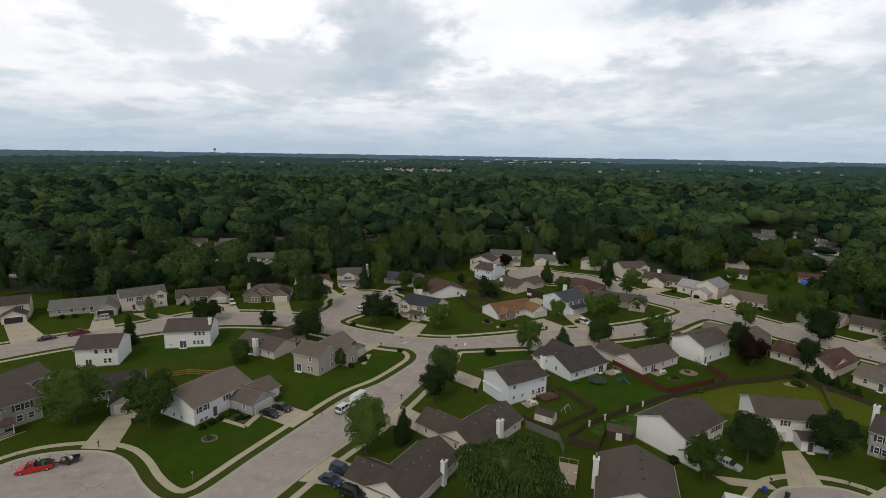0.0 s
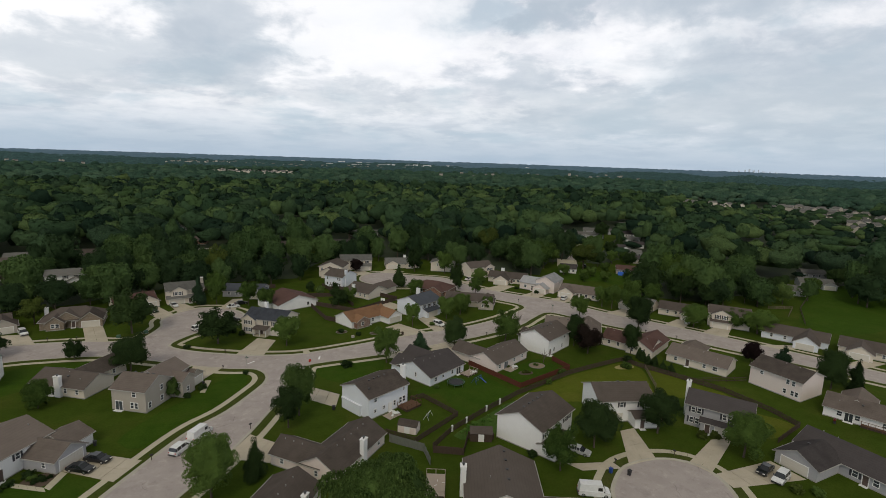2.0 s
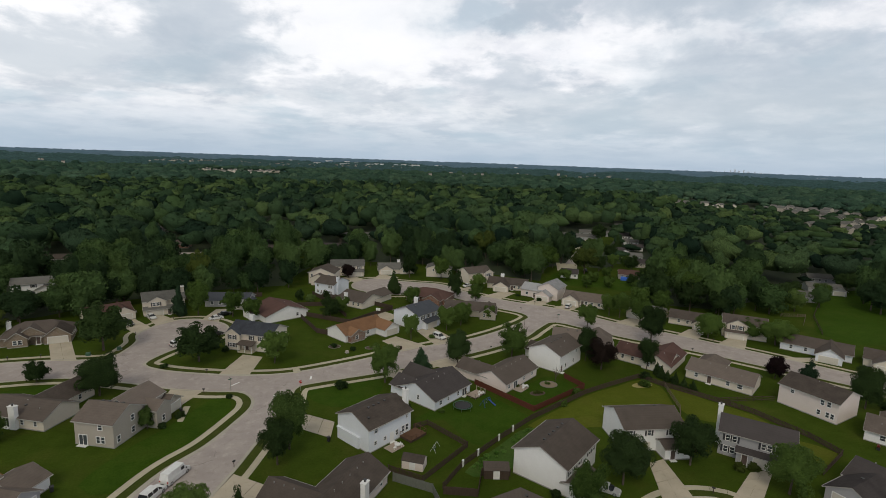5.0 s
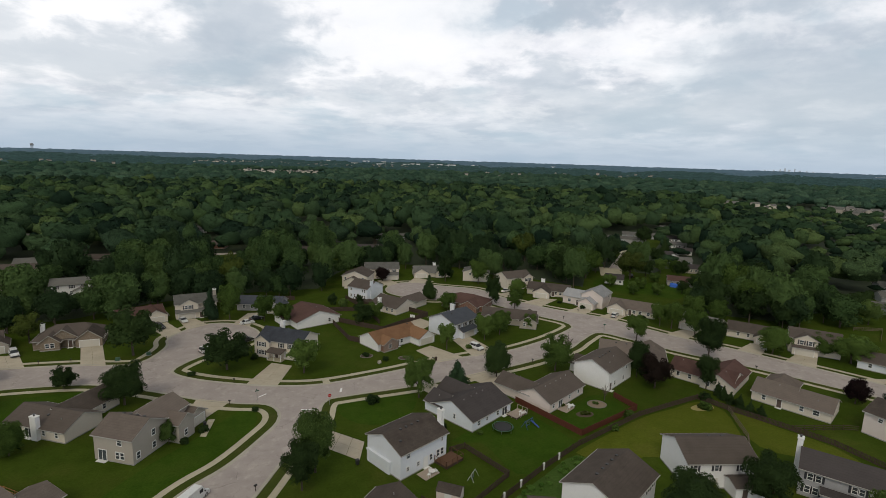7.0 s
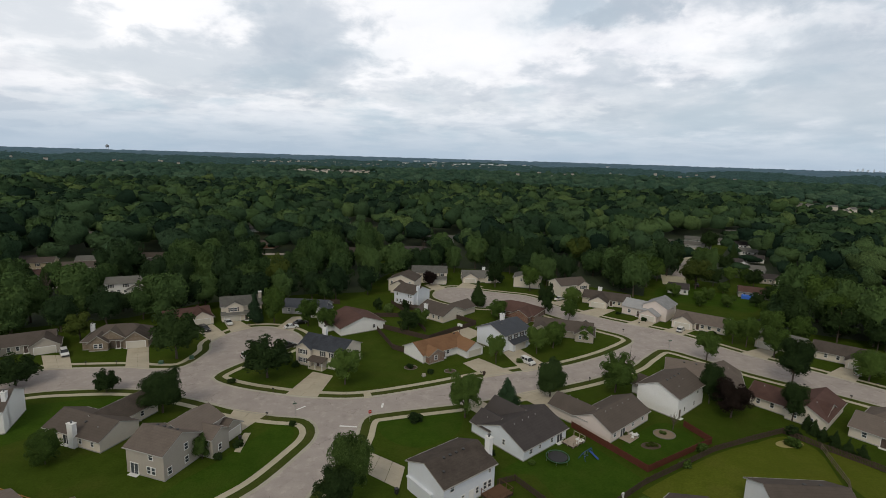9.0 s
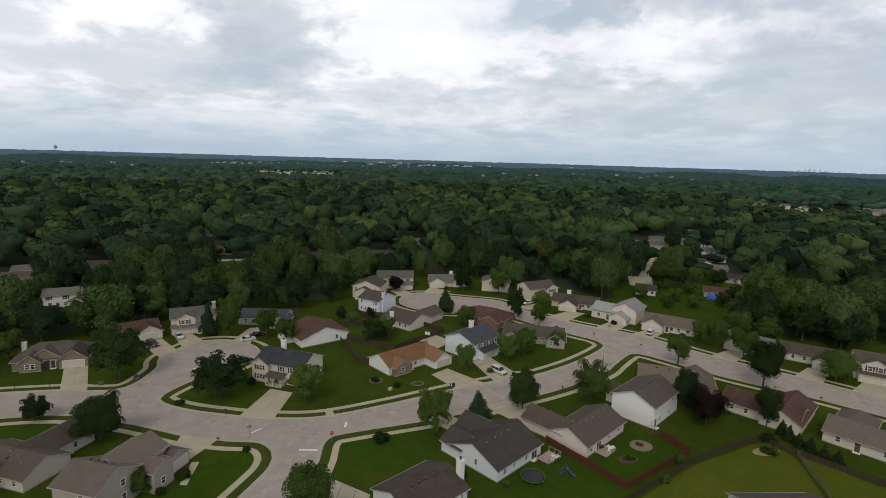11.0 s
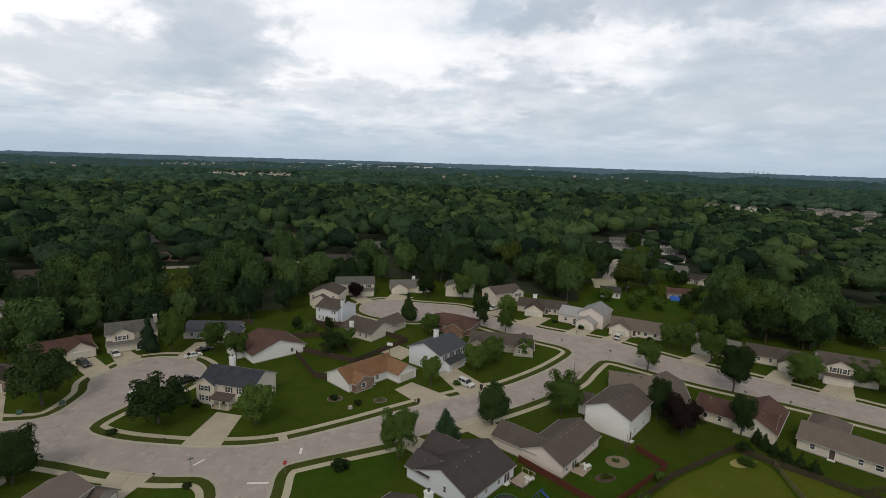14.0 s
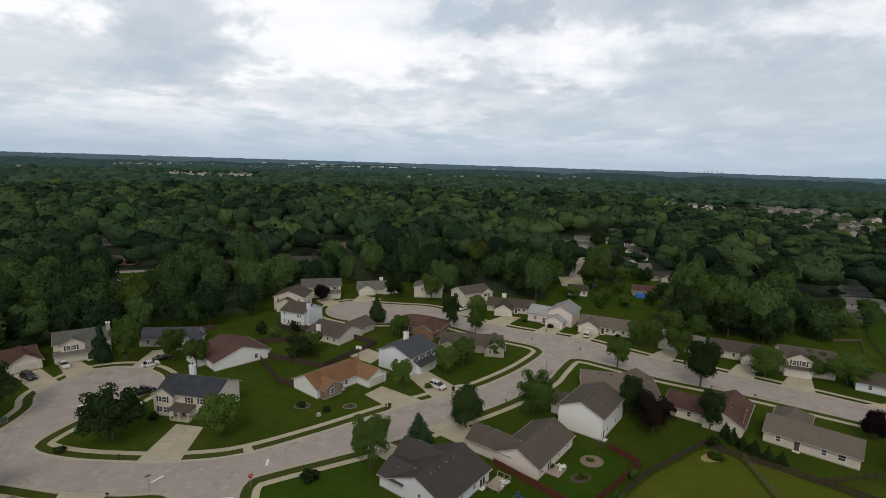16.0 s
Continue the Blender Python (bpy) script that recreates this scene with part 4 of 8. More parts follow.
# houses by the turning circle
_h = house("beige two-storey house with brown shutters and brick porch", -88.4, 98.4, 52.0, SI_BEIGE, SH_BROWN,
           [(0, 0, 15.2, 9.0, 5.2, "hx", 2.3), (3.0, -1.6, 8.2, 1.0, 5.0, "y", 1.5)],
           row(0, "S", (10.6, 12.2), 3.3, 1.05, 1.45, True) + row(0, "S", (10.6, 12.6), 0.9, 1.2, 1.45) + row(1, "S", (2.0,), 3.3, 1.1, 1.4, True) + row(0, "E", (3.0, 6.0), 3.3))
porch(_h, 3.2, -3.2, 9.4, -1.4, 2.5, 3, SH_RED)
house("beige single-storey house with dark brown roof and white garage", -79.4, 114.6, 24.0, SI_BEIGE, SH_DARK,
      [(0, 0, 17.5, 9.0, 2.6, "x", 2.0), (11.6, -9.0, 18.2, 2.0, 2.6, "y", 1.8)],
      row(0, "S", (7.6, 8.8), 0.9, 1.0, 1.4) + row(0, "S", (2.5,), 0.9, 1.0, 1.4), [(1, "S", 0.9, 4.8)], [(0, "S", 10.3)])
house("cream two-storey house with brown roof beside tall trees", -92.0, 107.0, 68.0, SI_CREAM, SH_BROWN,
      [(0, 0, 17.0, 9.0, 4.8, "x", 2.1), (11, -3.2, 17.2, 2.0, 2.8, "y", 1.5)], row(0, "S", (2.5, 6.5, 9.5), 3.0) + row(0, "E", (3, 6), 3.0))
# north side of the main street, far left
# the black garage panel stands for the dark inside of an open garage
house("cream two-storey house with open garage and brown roof", -145.0, 172.0, 30.0, SI_CREAM, SH_BROWN,
      [(0, 0, 15.0, 9.0, 5.2, "x", 2.1), (8.0, -5.4, 14.6, 2.0, 2.6, "y", 1.7)], row(0, "S", (2.0, 5.0, 12.0), 3.4, 1.0, 1.3, True), [(1, "S", 0.8, 4.9, 2.15, BLACKP)], [(0, "S", 6.5)])
# open garage: its unlit inside is a black panel in the opening
house("beige single-storey house with grey roof and open garage", -126.2, 180.2, 24.0, SI_BEIGE, SH_GREY,
      [(0, 0, 21.0, 9.0, 2.6, "x", 2.1), (14.0, -6.6, 20.8, 3.0, 2.6, "y", 2.2)], row(0, "S", (2.5, 6.0, 9.5), 0.9, 1.1, 1.35), [(1, "S", 0.9, 4.9, 2.15, BLACKP)], [(0, "S", 12.0)], (), [], [(1, 0.15, 0.05)])
house("cream two-storey house with grey roof and front garage", -105.0, 186.2, 36.0, SI_CREAM, SH_GREY,
      [(0, 0, 14.6, 9.0, 5.2, "x", 2.0), (10.4, -1.0, 14.6, 2.0, 5.1, "y", 1.5), (4.8, -2.4, 10.4, 1.0, 2.5, "x", 0.8)],
      row(0, "S", (2.4, 5.4), 3.4, 1.0, 1.3, True) + row(1, "S", (1.6,), 3.4, 1.1, 1.4, True) + row(1, "S", (1.6,), 0.9, 1.1, 1.4), [(2, "S", 0.4, 4.6)], [(0, "S", 3.4)])
house("grey single-storey house with small gable and attached garage", -90.0, 195.4, 22.0, SI_BEIGE, SH_BROWN,
      [(0, 0, 17.0, 9.0, 2.6, "x", 2.1), (11.4, -3.4, 18.2, 3.0, 2.6, "y", 2.3), (1.2, -1.4, 4.6, 1.0, 2.6, "y", 1.3)],
      row(2, "S", (1.1,), 0.9, 1.2, 1.4) + row(0, "S", (6.0, 8.0), 0.9, 0.9, 1.4), [(1, "S", 0.9, 4.9)], [(0, "S", 9.8)])
house("tan brick single-storey house with gables and brown roof", -66.4, 199.6, 6.0, STONE, SH_BROWN,
      [(0, 0, 17.0, 10.0, 2.7, "hx", 3.2), (2.0, -1.6, 6.8, 3.0, 2.7, "y", 1.9), (10.6, -1.2, 17.2, 5.0, 2.7, "y", 2.5), (3.6, 0, 11.2, 5.0, 3.0, "y", 2.6)],
      row(1, "S", (1.3, 2.5), 0.8, 1.1, 1.4), [(2, "S", 0.9, 4.9)], [(0, "S", 8.6)], [(0.6, 7.5, 1.1, 0.8, 5.4, SI_WHITE)])
house("cream single-storey house with red-brown roof and wide garage", -49.0, 215.6, 24.0, SI_CREAM, SH_RED,
      [(0, 2.0, 14.0, 11.0, 2.6, "x", 2.1), (7.4, -0.6, 14.2, 8.0, 2.6, "y", 2.1)], row(0, "S", (2.0, 4.6), 0.9), [(1, "S", 0.9, 4.9)], [(0, "S", 6.0)])
house("white two-storey house with grey roof, dark shutters and tall chimney", -33.9, 223.6, 12.0, SI_CREAM, SH_GREY,
      [(0, 0, 13.2, 9.4, 5.2, "x", 2.1), (1.6, -0.8, 7.2, 2.0, 5.1, "y", 1.5), (0.2, -1.6, 12.6, 1.0, 2.5, "x", 0.7)],
      row(1, "S", (1.2, 2.5), 3.3, 1.1, 1.35, True) + row(0, "S", (10.0,), 0.9), [(2, "S", 0.8, 5.0)], [(2, "S", 7.4)], [(12.9, 3.5, 1.0, 1.5, 8.6, SI_BEIGE)])
house("grey single-storey house with slate roof behind trees", -14.6, 230.6, -16.0, SI_GREY, SH_SLATE,
      [(0, 0, 16.0, 9.0, 2.6, "x", 2.0), (11.5, -3.0, 17.5, 4.0, 2.6, "y", 1.8)], row(0, "S", (2.0, 5.0), 0.9, 1.2, 1.35), [(1, "S", 0.7, 4.6)], [(0, "S", 8.4)], (), [], [(0, 0.4, -0.1), (0, 0.7, -0.1)])
house("white single-storey house with red-brown roof and broad gable end", 6.5, 203.8, 23.0, SI_WHITE, SH_RED,
      [(0, 0, 15.8, 14.0, 2.6, "y", 2.7), (-2.6, 6.0, 4.0, 13.0, 2.6, "x", 1.6)], row(0, "S", (11.2,), 0.9, 1.0, 1.35), (), (), (), [], [(0, 0.5, 0.3)])
_h = house("cream two-storey house with slate roof and front porch", -5.0, 183.4, -33.0, SI_CREAM, SH_SLATE,
           [(0, 0, 14.2, 9.6, 5.2, "x", 2.2), (-0.2, -0.9, 4.6, 2.0, 5.1, "y", 1.5)],
           row(1, "S", (1.3, 2.4), 3.3, 0.95, 1.35, True) + row(1, "S", (1.3, 2.4), 0.9, 0.95, 1.35, True) + row(0, "S", (7.5, 10.5), 3.3, 0.95, 1.35, True), [(0, "S", 9.2, 4.6)], [(0, "S", 6.0)],
           [(2.4, 9.2, 1.3, 0.9, 7.9, SI_WHITE)], [(0, 0.3, 0.1), (0, 0.5, 0.1)])
porch(_h, 4.8, -2.4, 9.4, -0.05, 2.55, 3, SH_BROWN)
house("white and brick single-storey house with rust orange roof", 25.0, 186.9, -62.0, SI_WHITE, SH_ORANGE,
      [(0, 0, 9.4, 16.5, 2.6, "y", 2.3), (7.2, 1.0, 11.0, 6.4, 2.6, "x", 1.5), (7.0, 12.6, 13.8, 19.0, 2.6, "x", 1.9)],
      row(1, "E", (1.7,), 0.9, 1.2, 1.4) + row(0, "E", (8.6,), 0.9, 1.0, 1.3), [(2, "E", 0.7, 4.9, 2.15, None)], [(0, "E", 7.0)], (), [(0, 0.9, 0.1)], (), ([1], BRICK))
house("pale blue-white two-storey house with slate roof and white chimney", 49.0, 193.6, -57.0, SI_COOL, SH_SLATE,
      [(0, 0, 11.2, 12.6, 5.2, "y", 2.2), (8.6, 2.2, 13.0, 9.6, 2.6, "y", 0.9)],
      row(0, "E", (2.0, 5.0, 8.0, 10.6), 3.4, 1.0, 1.35, True), [(2 - 1, "E", 1.0, 4.9)], [(0, "E", 11.0)], [(3.4, 8.0, 1.3, 0.9, 8.7, SI_WHITE)], [(0, 0.3, 0.2)])
# far court
house("white two-storey house at the head of the far court", 26.6, 259.8, -24.0, SI_CREAM, SH_BROWN,
      [(0, 0, 11.5, 11.0, 5.2, "y", 2.2), (2.0, -3.0, 8.6, 2.0, 3.6, "y", 1.7)], row(0, "S", (1.0, 9.0), 3.3) + row(0, "W", (3, 6), 3.3))
house("white two-storey house with brown roof and deck", 27.2, 240.8, -46.0, SI_COOL, SH_BROWN,
      [(0, 0, 9.8, 10.4, 5.2, "x", 2.2)], row(0, "S", (1.2, 7.0, 8.1), 3.4, 0.85, 1.3) + row(0, "S", (1.2, 3.0, 6.8, 8.0), 0.9, 0.85, 1.3), (), [(0, "S", 5.0, 1.5, 2.05, None, True)], [(9.9, 2.6, 0.8, 1.3, 8.0)], [(0, 0.8, 0.0)])
house("cream single-storey house with brown roof and white chimney", 33.8, 223.6, -52.0, SI_CREAM, SH_BROWN,
      [(0, 0, 13.0, 12.0, 2.6, "x", 2.3), (5.0, 8.0, 12.5, 19.0, 2.6, "y", 2.0)], row(0, "S", (5.4, 8.0, 10.5), 0.9), (), [(0, "S", 2.0, 1.5, 2.05, None, True)], [(5.0, -0.35, 1.3, 0.8, 5.4, SI_WHITE)])
house("cream two-storey house with grey roof at the far court", 38.6, 272.8, -8.0, SI_CREAM, SH_GREY,
      [(0, 0, 16.0, 9.0, 5.2, "x", 2.1), (8.6, -2.2, 15.6, 1.0, 2.6, "x", 0.9)], row(0, "S", (9.5, 13.0), 3.4, 1.2, 1.35, True), [(1, "S", 1.0, 4.9)])
house("cream single-storey house with grey roof and white chimney", 62.4, 272.6, -8.0, SI_CREAM, SH_GREY,
      [(0, 0, 18.0, 9.0, 2.6, "x", 2.3), (0, -2.0, 7.0, 4.0, 2.6, "y", 2.0), (10.6, -1.2, 14.6, 2.0, 2.6, "y", 1.5)], row(2, "S", (1.2,), 0.8, 1.4, 1.4), [(1, "S", 1.0, 4.9)], (), [(10.6, 6.0, 1.4, 0.9, 6.0, SI_WHITE)])
house("cream two-storey house behind trees at the far court", 84.0, 262.0, -25.0, SI_CREAM, SH_GREY, [(0, 0, 12.0, 10.0, 4.6, "y", 2.1)], row(0, "S", (3, 8), 3.0))
house("brick single-storey house with red-brown roof by the far court", 62.0, 222.6, -42.0, BRICK, SH_RED,
      [(0, 0, 17.0, 11.0, 2.6, "hx", 2.6), (9.0, -3.0, 16.0, 4.0, 2.6, "y", 2.0)], row(0, "S", (2.0, 5.0), 0.9, 1.2, 1.35))
house("beige single-storey house with brown roof and skylights on a corner lawn", 70.4, 199.6, -28.0, SI_BEIGE, SH_BROWN,
      [(0, 0, 19.0, 9.0, 2.6, "x", 2.1), (13.6, -2.6, 19.4, 7.0, 2.6, "y", 1.9), (0, -2.0, 5.0, 3.0, 2.6, "y", 1.4)], row(0, "S", (6.5, 8.6), 0.9, 1.2, 1.35) + row(1, "S", (1.2, 3.4), 0.9, 0.9, 1.35))
# east side of the cross street
house("cream two-storey house with brown roof and front garage", 98.6, 242.4, 12.0, SI_CREAM, SH_BROWN,
      [(0, 0, 13.6, 9.4, 5.2, "x", 2.1), (8.2, -1.0, 13.8, 2.0, 5.1, "y", 1.5), (2.4, -1.8, 8.6, 1.0, 2.6, "x", 0.7)], row(1, "S", (1.4, 2.8), 3.3, 1.1, 1.35, True), [(2, "S", 0.6, 4.9)])
house("cream single-storey house with brown roof and white chimney", 103.6, 233.0, -36.0, SI_CREAM, SH_BROWN,
      [(0, 2.0, 18.0, 11.0, 2.6, "x", 2.1), (3.6, -3.4, 10.4, 6.0, 2.6, "y", 2.0)], row(0, "S", (12.0, 14.0), 0.9, 1.1, 1.35), [(1, "S", 0.9, 4.9)], [(0, "S", 11.0)], [(6.0, 7.6, 1.6, 1.0, 6.0, SI_WHITE)])
house("pale pink two-storey house with light grey roof", 113.6, 218.6, -52.0, SI_PINK, SH_LIGHT,
      [(0, 0, 9.6, 9.0, 3.4, "x", 2.1), (7.6, 0.6, 16.4, 11.4, 5.2, "y", 2.3), (7.8, -3.2, 14.2, 2.0, 2.6, "y", 1.9)], row(0, "S", (2.2,), 0.9, 1.3, 1.4) + row(1, "E", (6.5,), 3.6), [(2, "S", 0.8, 4.8)], [(0, "S", 5.8)])
house("tan single-storey house with brown roof and brick front", 123.4, 204.6, -47.0, SI_CREAM, SH_TAUPE,
      [(2.4, 0, 19.4, 9.6, 2.6, "x", 2.3), (2.4, -2.4, 9.2, 4.0, 2.6, "y", 2.0)], row(0, "S", (9.0, 11.2, 14.2), 0.9, 1.2, 1.35), [(1, "S", 0.9, 4.9)], [(0, "S", 7.6)], (), [], (), None)
house("cream single-storey house with garage behind street trees", 139.4, 180.6, -60.0, SI_CREAM, SH_GREY,
      [(0, 1.6, 12.6, 10.6, 2.6, "x", 2.1), (0.4, -1.0, 6.8, 5.0, 2.6, "y", 2.0)], row(0, "S", (8.4, 10.6), 0.9), [(1, "S", 0.8, 4.8)])
house("cream single-storey house with brown roof and wide garage", 149.0, 168.6, -50.0, SI_CREAM, SH_BROWN,
      [(0, 1.0, 15.2, 9.6, 2.6, "x", 2.1), (8.4, -2.6, 15.0, 5.0, 2.6, "y", 2.1)], row(0, "S", (3.0, 6.0), 0.9), [(1, "S", 0.8, 4.8)])
house("cream two-storey house with brown roof and dark shutters", 157.6, 152.2, -46.0, SI_CREAM, SH_BROWN,
      [(0, 0.6, 13.6, 9.4, 5.2, "x", 2.0), (1.2, -0.8, 7.4, 2.6, 5.1, "y", 1.6), (0.8, -1.8, 7.6, 1.0, 2.6, "x", 0.6)], row(1, "S", (1.3, 3.6), 3.3, 1.2, 1.5, True), [(2, "S", 0.8, 4.9)])
house("pale blue-grey single-storey house with brown roof near the field", 164.6, 136.0, -58.0, SI_COOL, SH_BROWN,
      [(0, 2.0, 19.0, 11.0, 2.6, "x", 2.1), (9.8, -3.6, 16.6, 8.0, 2.6, "y", 2.2)], row(0, "S", (2.5, 6.5), 0.9), [(1, "S", 0.8, 4.9)])
house("cream single-storey house with brown roof at the street's end", 176.6, 118.0, -60.0, SI_CREAM, SH_BROWN,
      [(0, 2.0, 18.0, 11.0, 2.6, "x", 2.1), (2.4, -2.4, 9.0, 6.0, 2.6, "y", 2.0)], row(0, "S", (11, 14), 0.9), [(1, "S", 0.8, 4.8)])
# south side of the main street
_h = house("blue-white two-storey house with brown roof and back deck", 23.1, 115.3, 29.0, SI_COOL, SH_BROWN,
           [(0, 0, 11.8, 9.8, 5.25, "x", 1.95)],
           row(0, "S", (1.3,), 3.7, 1.0, 1.3) + row(0, "S", (10.2,), 3.8, 0.6, 0.9) + row(0, "S", (1.3, 3.9), 1.2, 0.8, 0.95) + row(0, "S", (7.2,), 1.0, 0.8, 1.35) + row(0, "S", (9.0, 10.1), 1.0, 0.95, 1.5),
           (), [(0, "S", 5.8, 0.95, 2.05, TRIM)], [(12.25, 2.2, 0.8, 1.2, 8.9, SI_WHITE)], [(0, 0.30, -0.12), (0, 0.42, -0.12), (0, 0.54, -0.12), (0, 0.68, -0.12), (0, 0.15, -0.55)])
part("bay", Geo().box(-0.5, 2.6, 2.3, 0.0, 9.6, 2.6).box(-0.4, 2.8, 0.0, 0.0, 9.4, 2.3), SI_COOL, _h, "low bump-out on the gable end")
house("blue-white single-storey house with dark roof and plain gable wall", 41.5, 128.3, 30.5, SI_COOL, SH_DARK,
      [(0, 0, 13.8, 12.2, 2.6, "x", 2.6), (0.03, 9.0, 6.3, 14.4, 2.6, "y", 1.8), (6.4, 8.0, 12.8, 16.5, 2.6, "y", 2.1)],
      row(0, "W", (6.6,), 1.2, 0.8, 1.3) + row(0, "S", (1.6,), 0.85, 1.1, 1.2) + row(0, "S", (4.6,), 1.0, 0.8, 0.9) + row(0, "S", (8.4,), 0.85, 0.9, 1.2), [(2, "N", 0.9, 4.9)], [(0, "S", 10.6, 1.7, 2.05, None, True)],
      (), (), [(0, 0.2, -0.18), (0, 0.38, -0.18), (0, 0.52, -0.18), (0, 0.68, -0.18), (1, 0.5, -0.4)])
house("pale pink single-storey house with dark brown roof", 61.9, 132.1, 30.0, SI_PINK, SH_BROWN,
      [(0, 0, 15.6, 9.0, 2.6, "x", 2.2), (0.4, 6.0, 6.8, 16.2, 2.6, "y", 1.9)],
      row(0, "S", (1.0,), 0.85, 1.1, 1.3) + row(0, "S", (8.4,), 0.9, 0.9, 1.2) + row(0, "S", (12.6,), 0.9, 0.9, 1.2), [(1, "N", 0.7, 4.8)], [(0, "S", 3.8, 1.7, 2.05, None, True)], (), (),
      [(0, 0.22, -0.18), (0, 0.36, -0.18), (0, 0.52, -0.2), (0, 0.66, -0.2), (0, 0.82, -0.18), (1, 0.55, 0.3), (1, 0.75, 0.3), (1, 0.92, 0.3)])
house("white two-storey house with dark brown roof", 82.4, 139.3, 30.0, SI_WHITE, SH_BROWN,
      [(0, 0, 13.4, 10.0, 5.25, "x", 2.2), (5.0, 8.0, 11.8, 14.0, 2.6, "y", 1.6)],
      row(0, "S", (9.5,), 3.6, 0.9, 1.3) + row(0, "S", (3.0, 8.0), 0.9, 0.9, 1.3), (), [(0, "S", 0.6)], (), [(0, 0.22, -0.1), (0, 0.36, -0.1), (0, 0.5, -0.1), (0, 0.66, -0.1)], [(0, 0.6, -0.4), (0, 0.3, -0.6)])
house("grey-brown single-storey house with brown roof", 93.4, 160.4, -35.0, SI_CREAM, SH_TAUPE,
      [(0, 0, 15.0, 9.4, 2.6, "x", 2.0), (10.4, -6.0, 18.4, 9.2, 2.6, "y", 2.1)], row(1, "S", (3.2,), 0.9, 1.0, 1.3), (), (), (), [(0, 0.3, -0.2), (0, 0.5, -0.2)], [(1, 0.5, -0.5)])
house("brick single-storey house with red-brown roof behind dark trees", 105.4, 144.6, -60.0, SI_CREAM, SH_RED,
      [(0, 0, 16.0, 9.0, 2.6, "x", 2.1), (8.6, -1.4, 16.6, 14.0, 2.6, "y", 2.2)], row(0, "S", (2.0, 5.0), 0.9) + row(1, "S", (1.4, 4.6), 0.9, 1.0, 1.4), (), (), (), [], [(0, 0.15, -0.2), (1, 0.3, 0.2)])
house("cream single-storey house with brown roof and garage wing", 116.3, 127.5, -62.5, SI_CREAM, SH_TAUPE,
      [(0, 0, 16.6, 9.4, 2.6, "x", 2.1), (0.6, 5.0, 7.4, 15.5, 2.6, "hy", 2.3)], row(0, "S", (2.2, 10.2), 0.9, 1.0, 1.3) + row(0, "S", (12.9,), 0.9, 1.4, 1.3), [(1, "N", 0.9, 4.8)], [(0, "S", 5.6)], (), (), [(0, 0.3, -0.2), (0, 0.55, -0.2), (0, 0.8, -0.5)])
house("pinkish white two-storey house with brown roof, seen from behind", 127.4, 108.4, -80.0, SI_PINK, SH_BROWN,
      [(0, 0, 13.2, 10.4, 5.25, "x", 2.1)], row(0, "S", (2.6,), 3.7, 1.0, 1.0) + row(0, "S", (9.3, 10.7), 3.5, 0.95, 1.35) + row(0, "S", (8.8,), 0.9, 0.9, 1.3) + row(0, "S", (10.7, 11.7), 0.9, 0.9, 1.4), (), (), (), (), [(0, 0.5, -0.1), (0, 0.75, -0.1)])
house("white single-storey house with grey-brown roof and back deck", 128.8, 89.1, -63.0, SI_WHITE, SH_TAUPE,
      [(0, 0, 17.5, 9.4, 2.6, "x", 2.1), (2.4, 4.0, 9.0, 14.0, 2.6, "y", 2.0)], row(0, "S", (2.6, 6.0, 11.0), 0.9, 1.1, 1.3), (), [(0, "S", 4.2, 1.5, 2.05, None, True)], (), [(0, 0.4, -0.4)], [(0, 0.15, -0.5)])
# houses round the near court
_h = house("white two-storey house with dark brown roof and lower porch roof", 53.3, 92.2, 31.5, SI_WHITE, SH_BROWN,
           [(0, 0, 13.6, 10.6, 5.25, "x", 2.3), (-0.2, -3.2, 6.8, 0.5, 2.6, "x", 0.7)],
           row(0, "S", (1.0, 3.6, 5.0, 9.6, 11.4), 3.4, 1.0, 1.4, True), [(1, "S", 1.0, 4.9)], [(0, "S", 8.6)], (), [(0, 0.22, 0.15), (0, 0.38, 0.15), (0, 0.5, 0.15), (0, 0.64, 0.15), (0, 0.78, 0.15)])
_h = house("white two-storey house with dark brown roof and dark shutters", 72.9, 100.8, -12.8, SI_WHITE, SH_BROWN,
           [(0, 0, 13.2, 9.8, 5.25, "x", 2.2), (7.2, -3.4, 12.9, 0.4, 2.6, "x", 0.6)],
           row(0, "S", (0.9,), 3.5, 0.95, 1.35, True) + row(0, "S", (4.9,), 3.5, 0.95, 1.35, True) + row(0, "S", (9.6, 10.8), 3.5, 0.95, 1.35, True) + row(1, "S", (3.9,), 0.9, 0.95, 1.35), [(0, "S", 0.9, 4.9)], [(1, "S", 1.2)], (), [(0, 0.5, 0.1), (0, 0.7, 0.1)])
_h = house("grey two-storey house with dark roof, shutters and tall white chimney", 92.0, 94.8, -52.5, SI_GREY, SH_DARK,
           [(0, 0, 13.2, 8.4, 5.25, "x", 2.0), (3.4, -1.8, 10.4, 0.4, 2.6, "x", 0.5)],
           row(0, "S", (1.1, 2.3), 3.3, 0.95, 1.35, True) + row(0, "S", (0.9, 2.1), 0.8, 0.95, 1.45, True) + row(0, "S", (7.4, 8.4), 3.3, 0.9, 1.35, True) + row(0, "S", (11.0,), 3.3, 0.9, 1.35, True), [(1, "S", 3.0, 3.8)], [(1, "S", 1.0)], [(-0.5, 5.4, 0.9, 1.4, 8.4, SI_WHITE)])
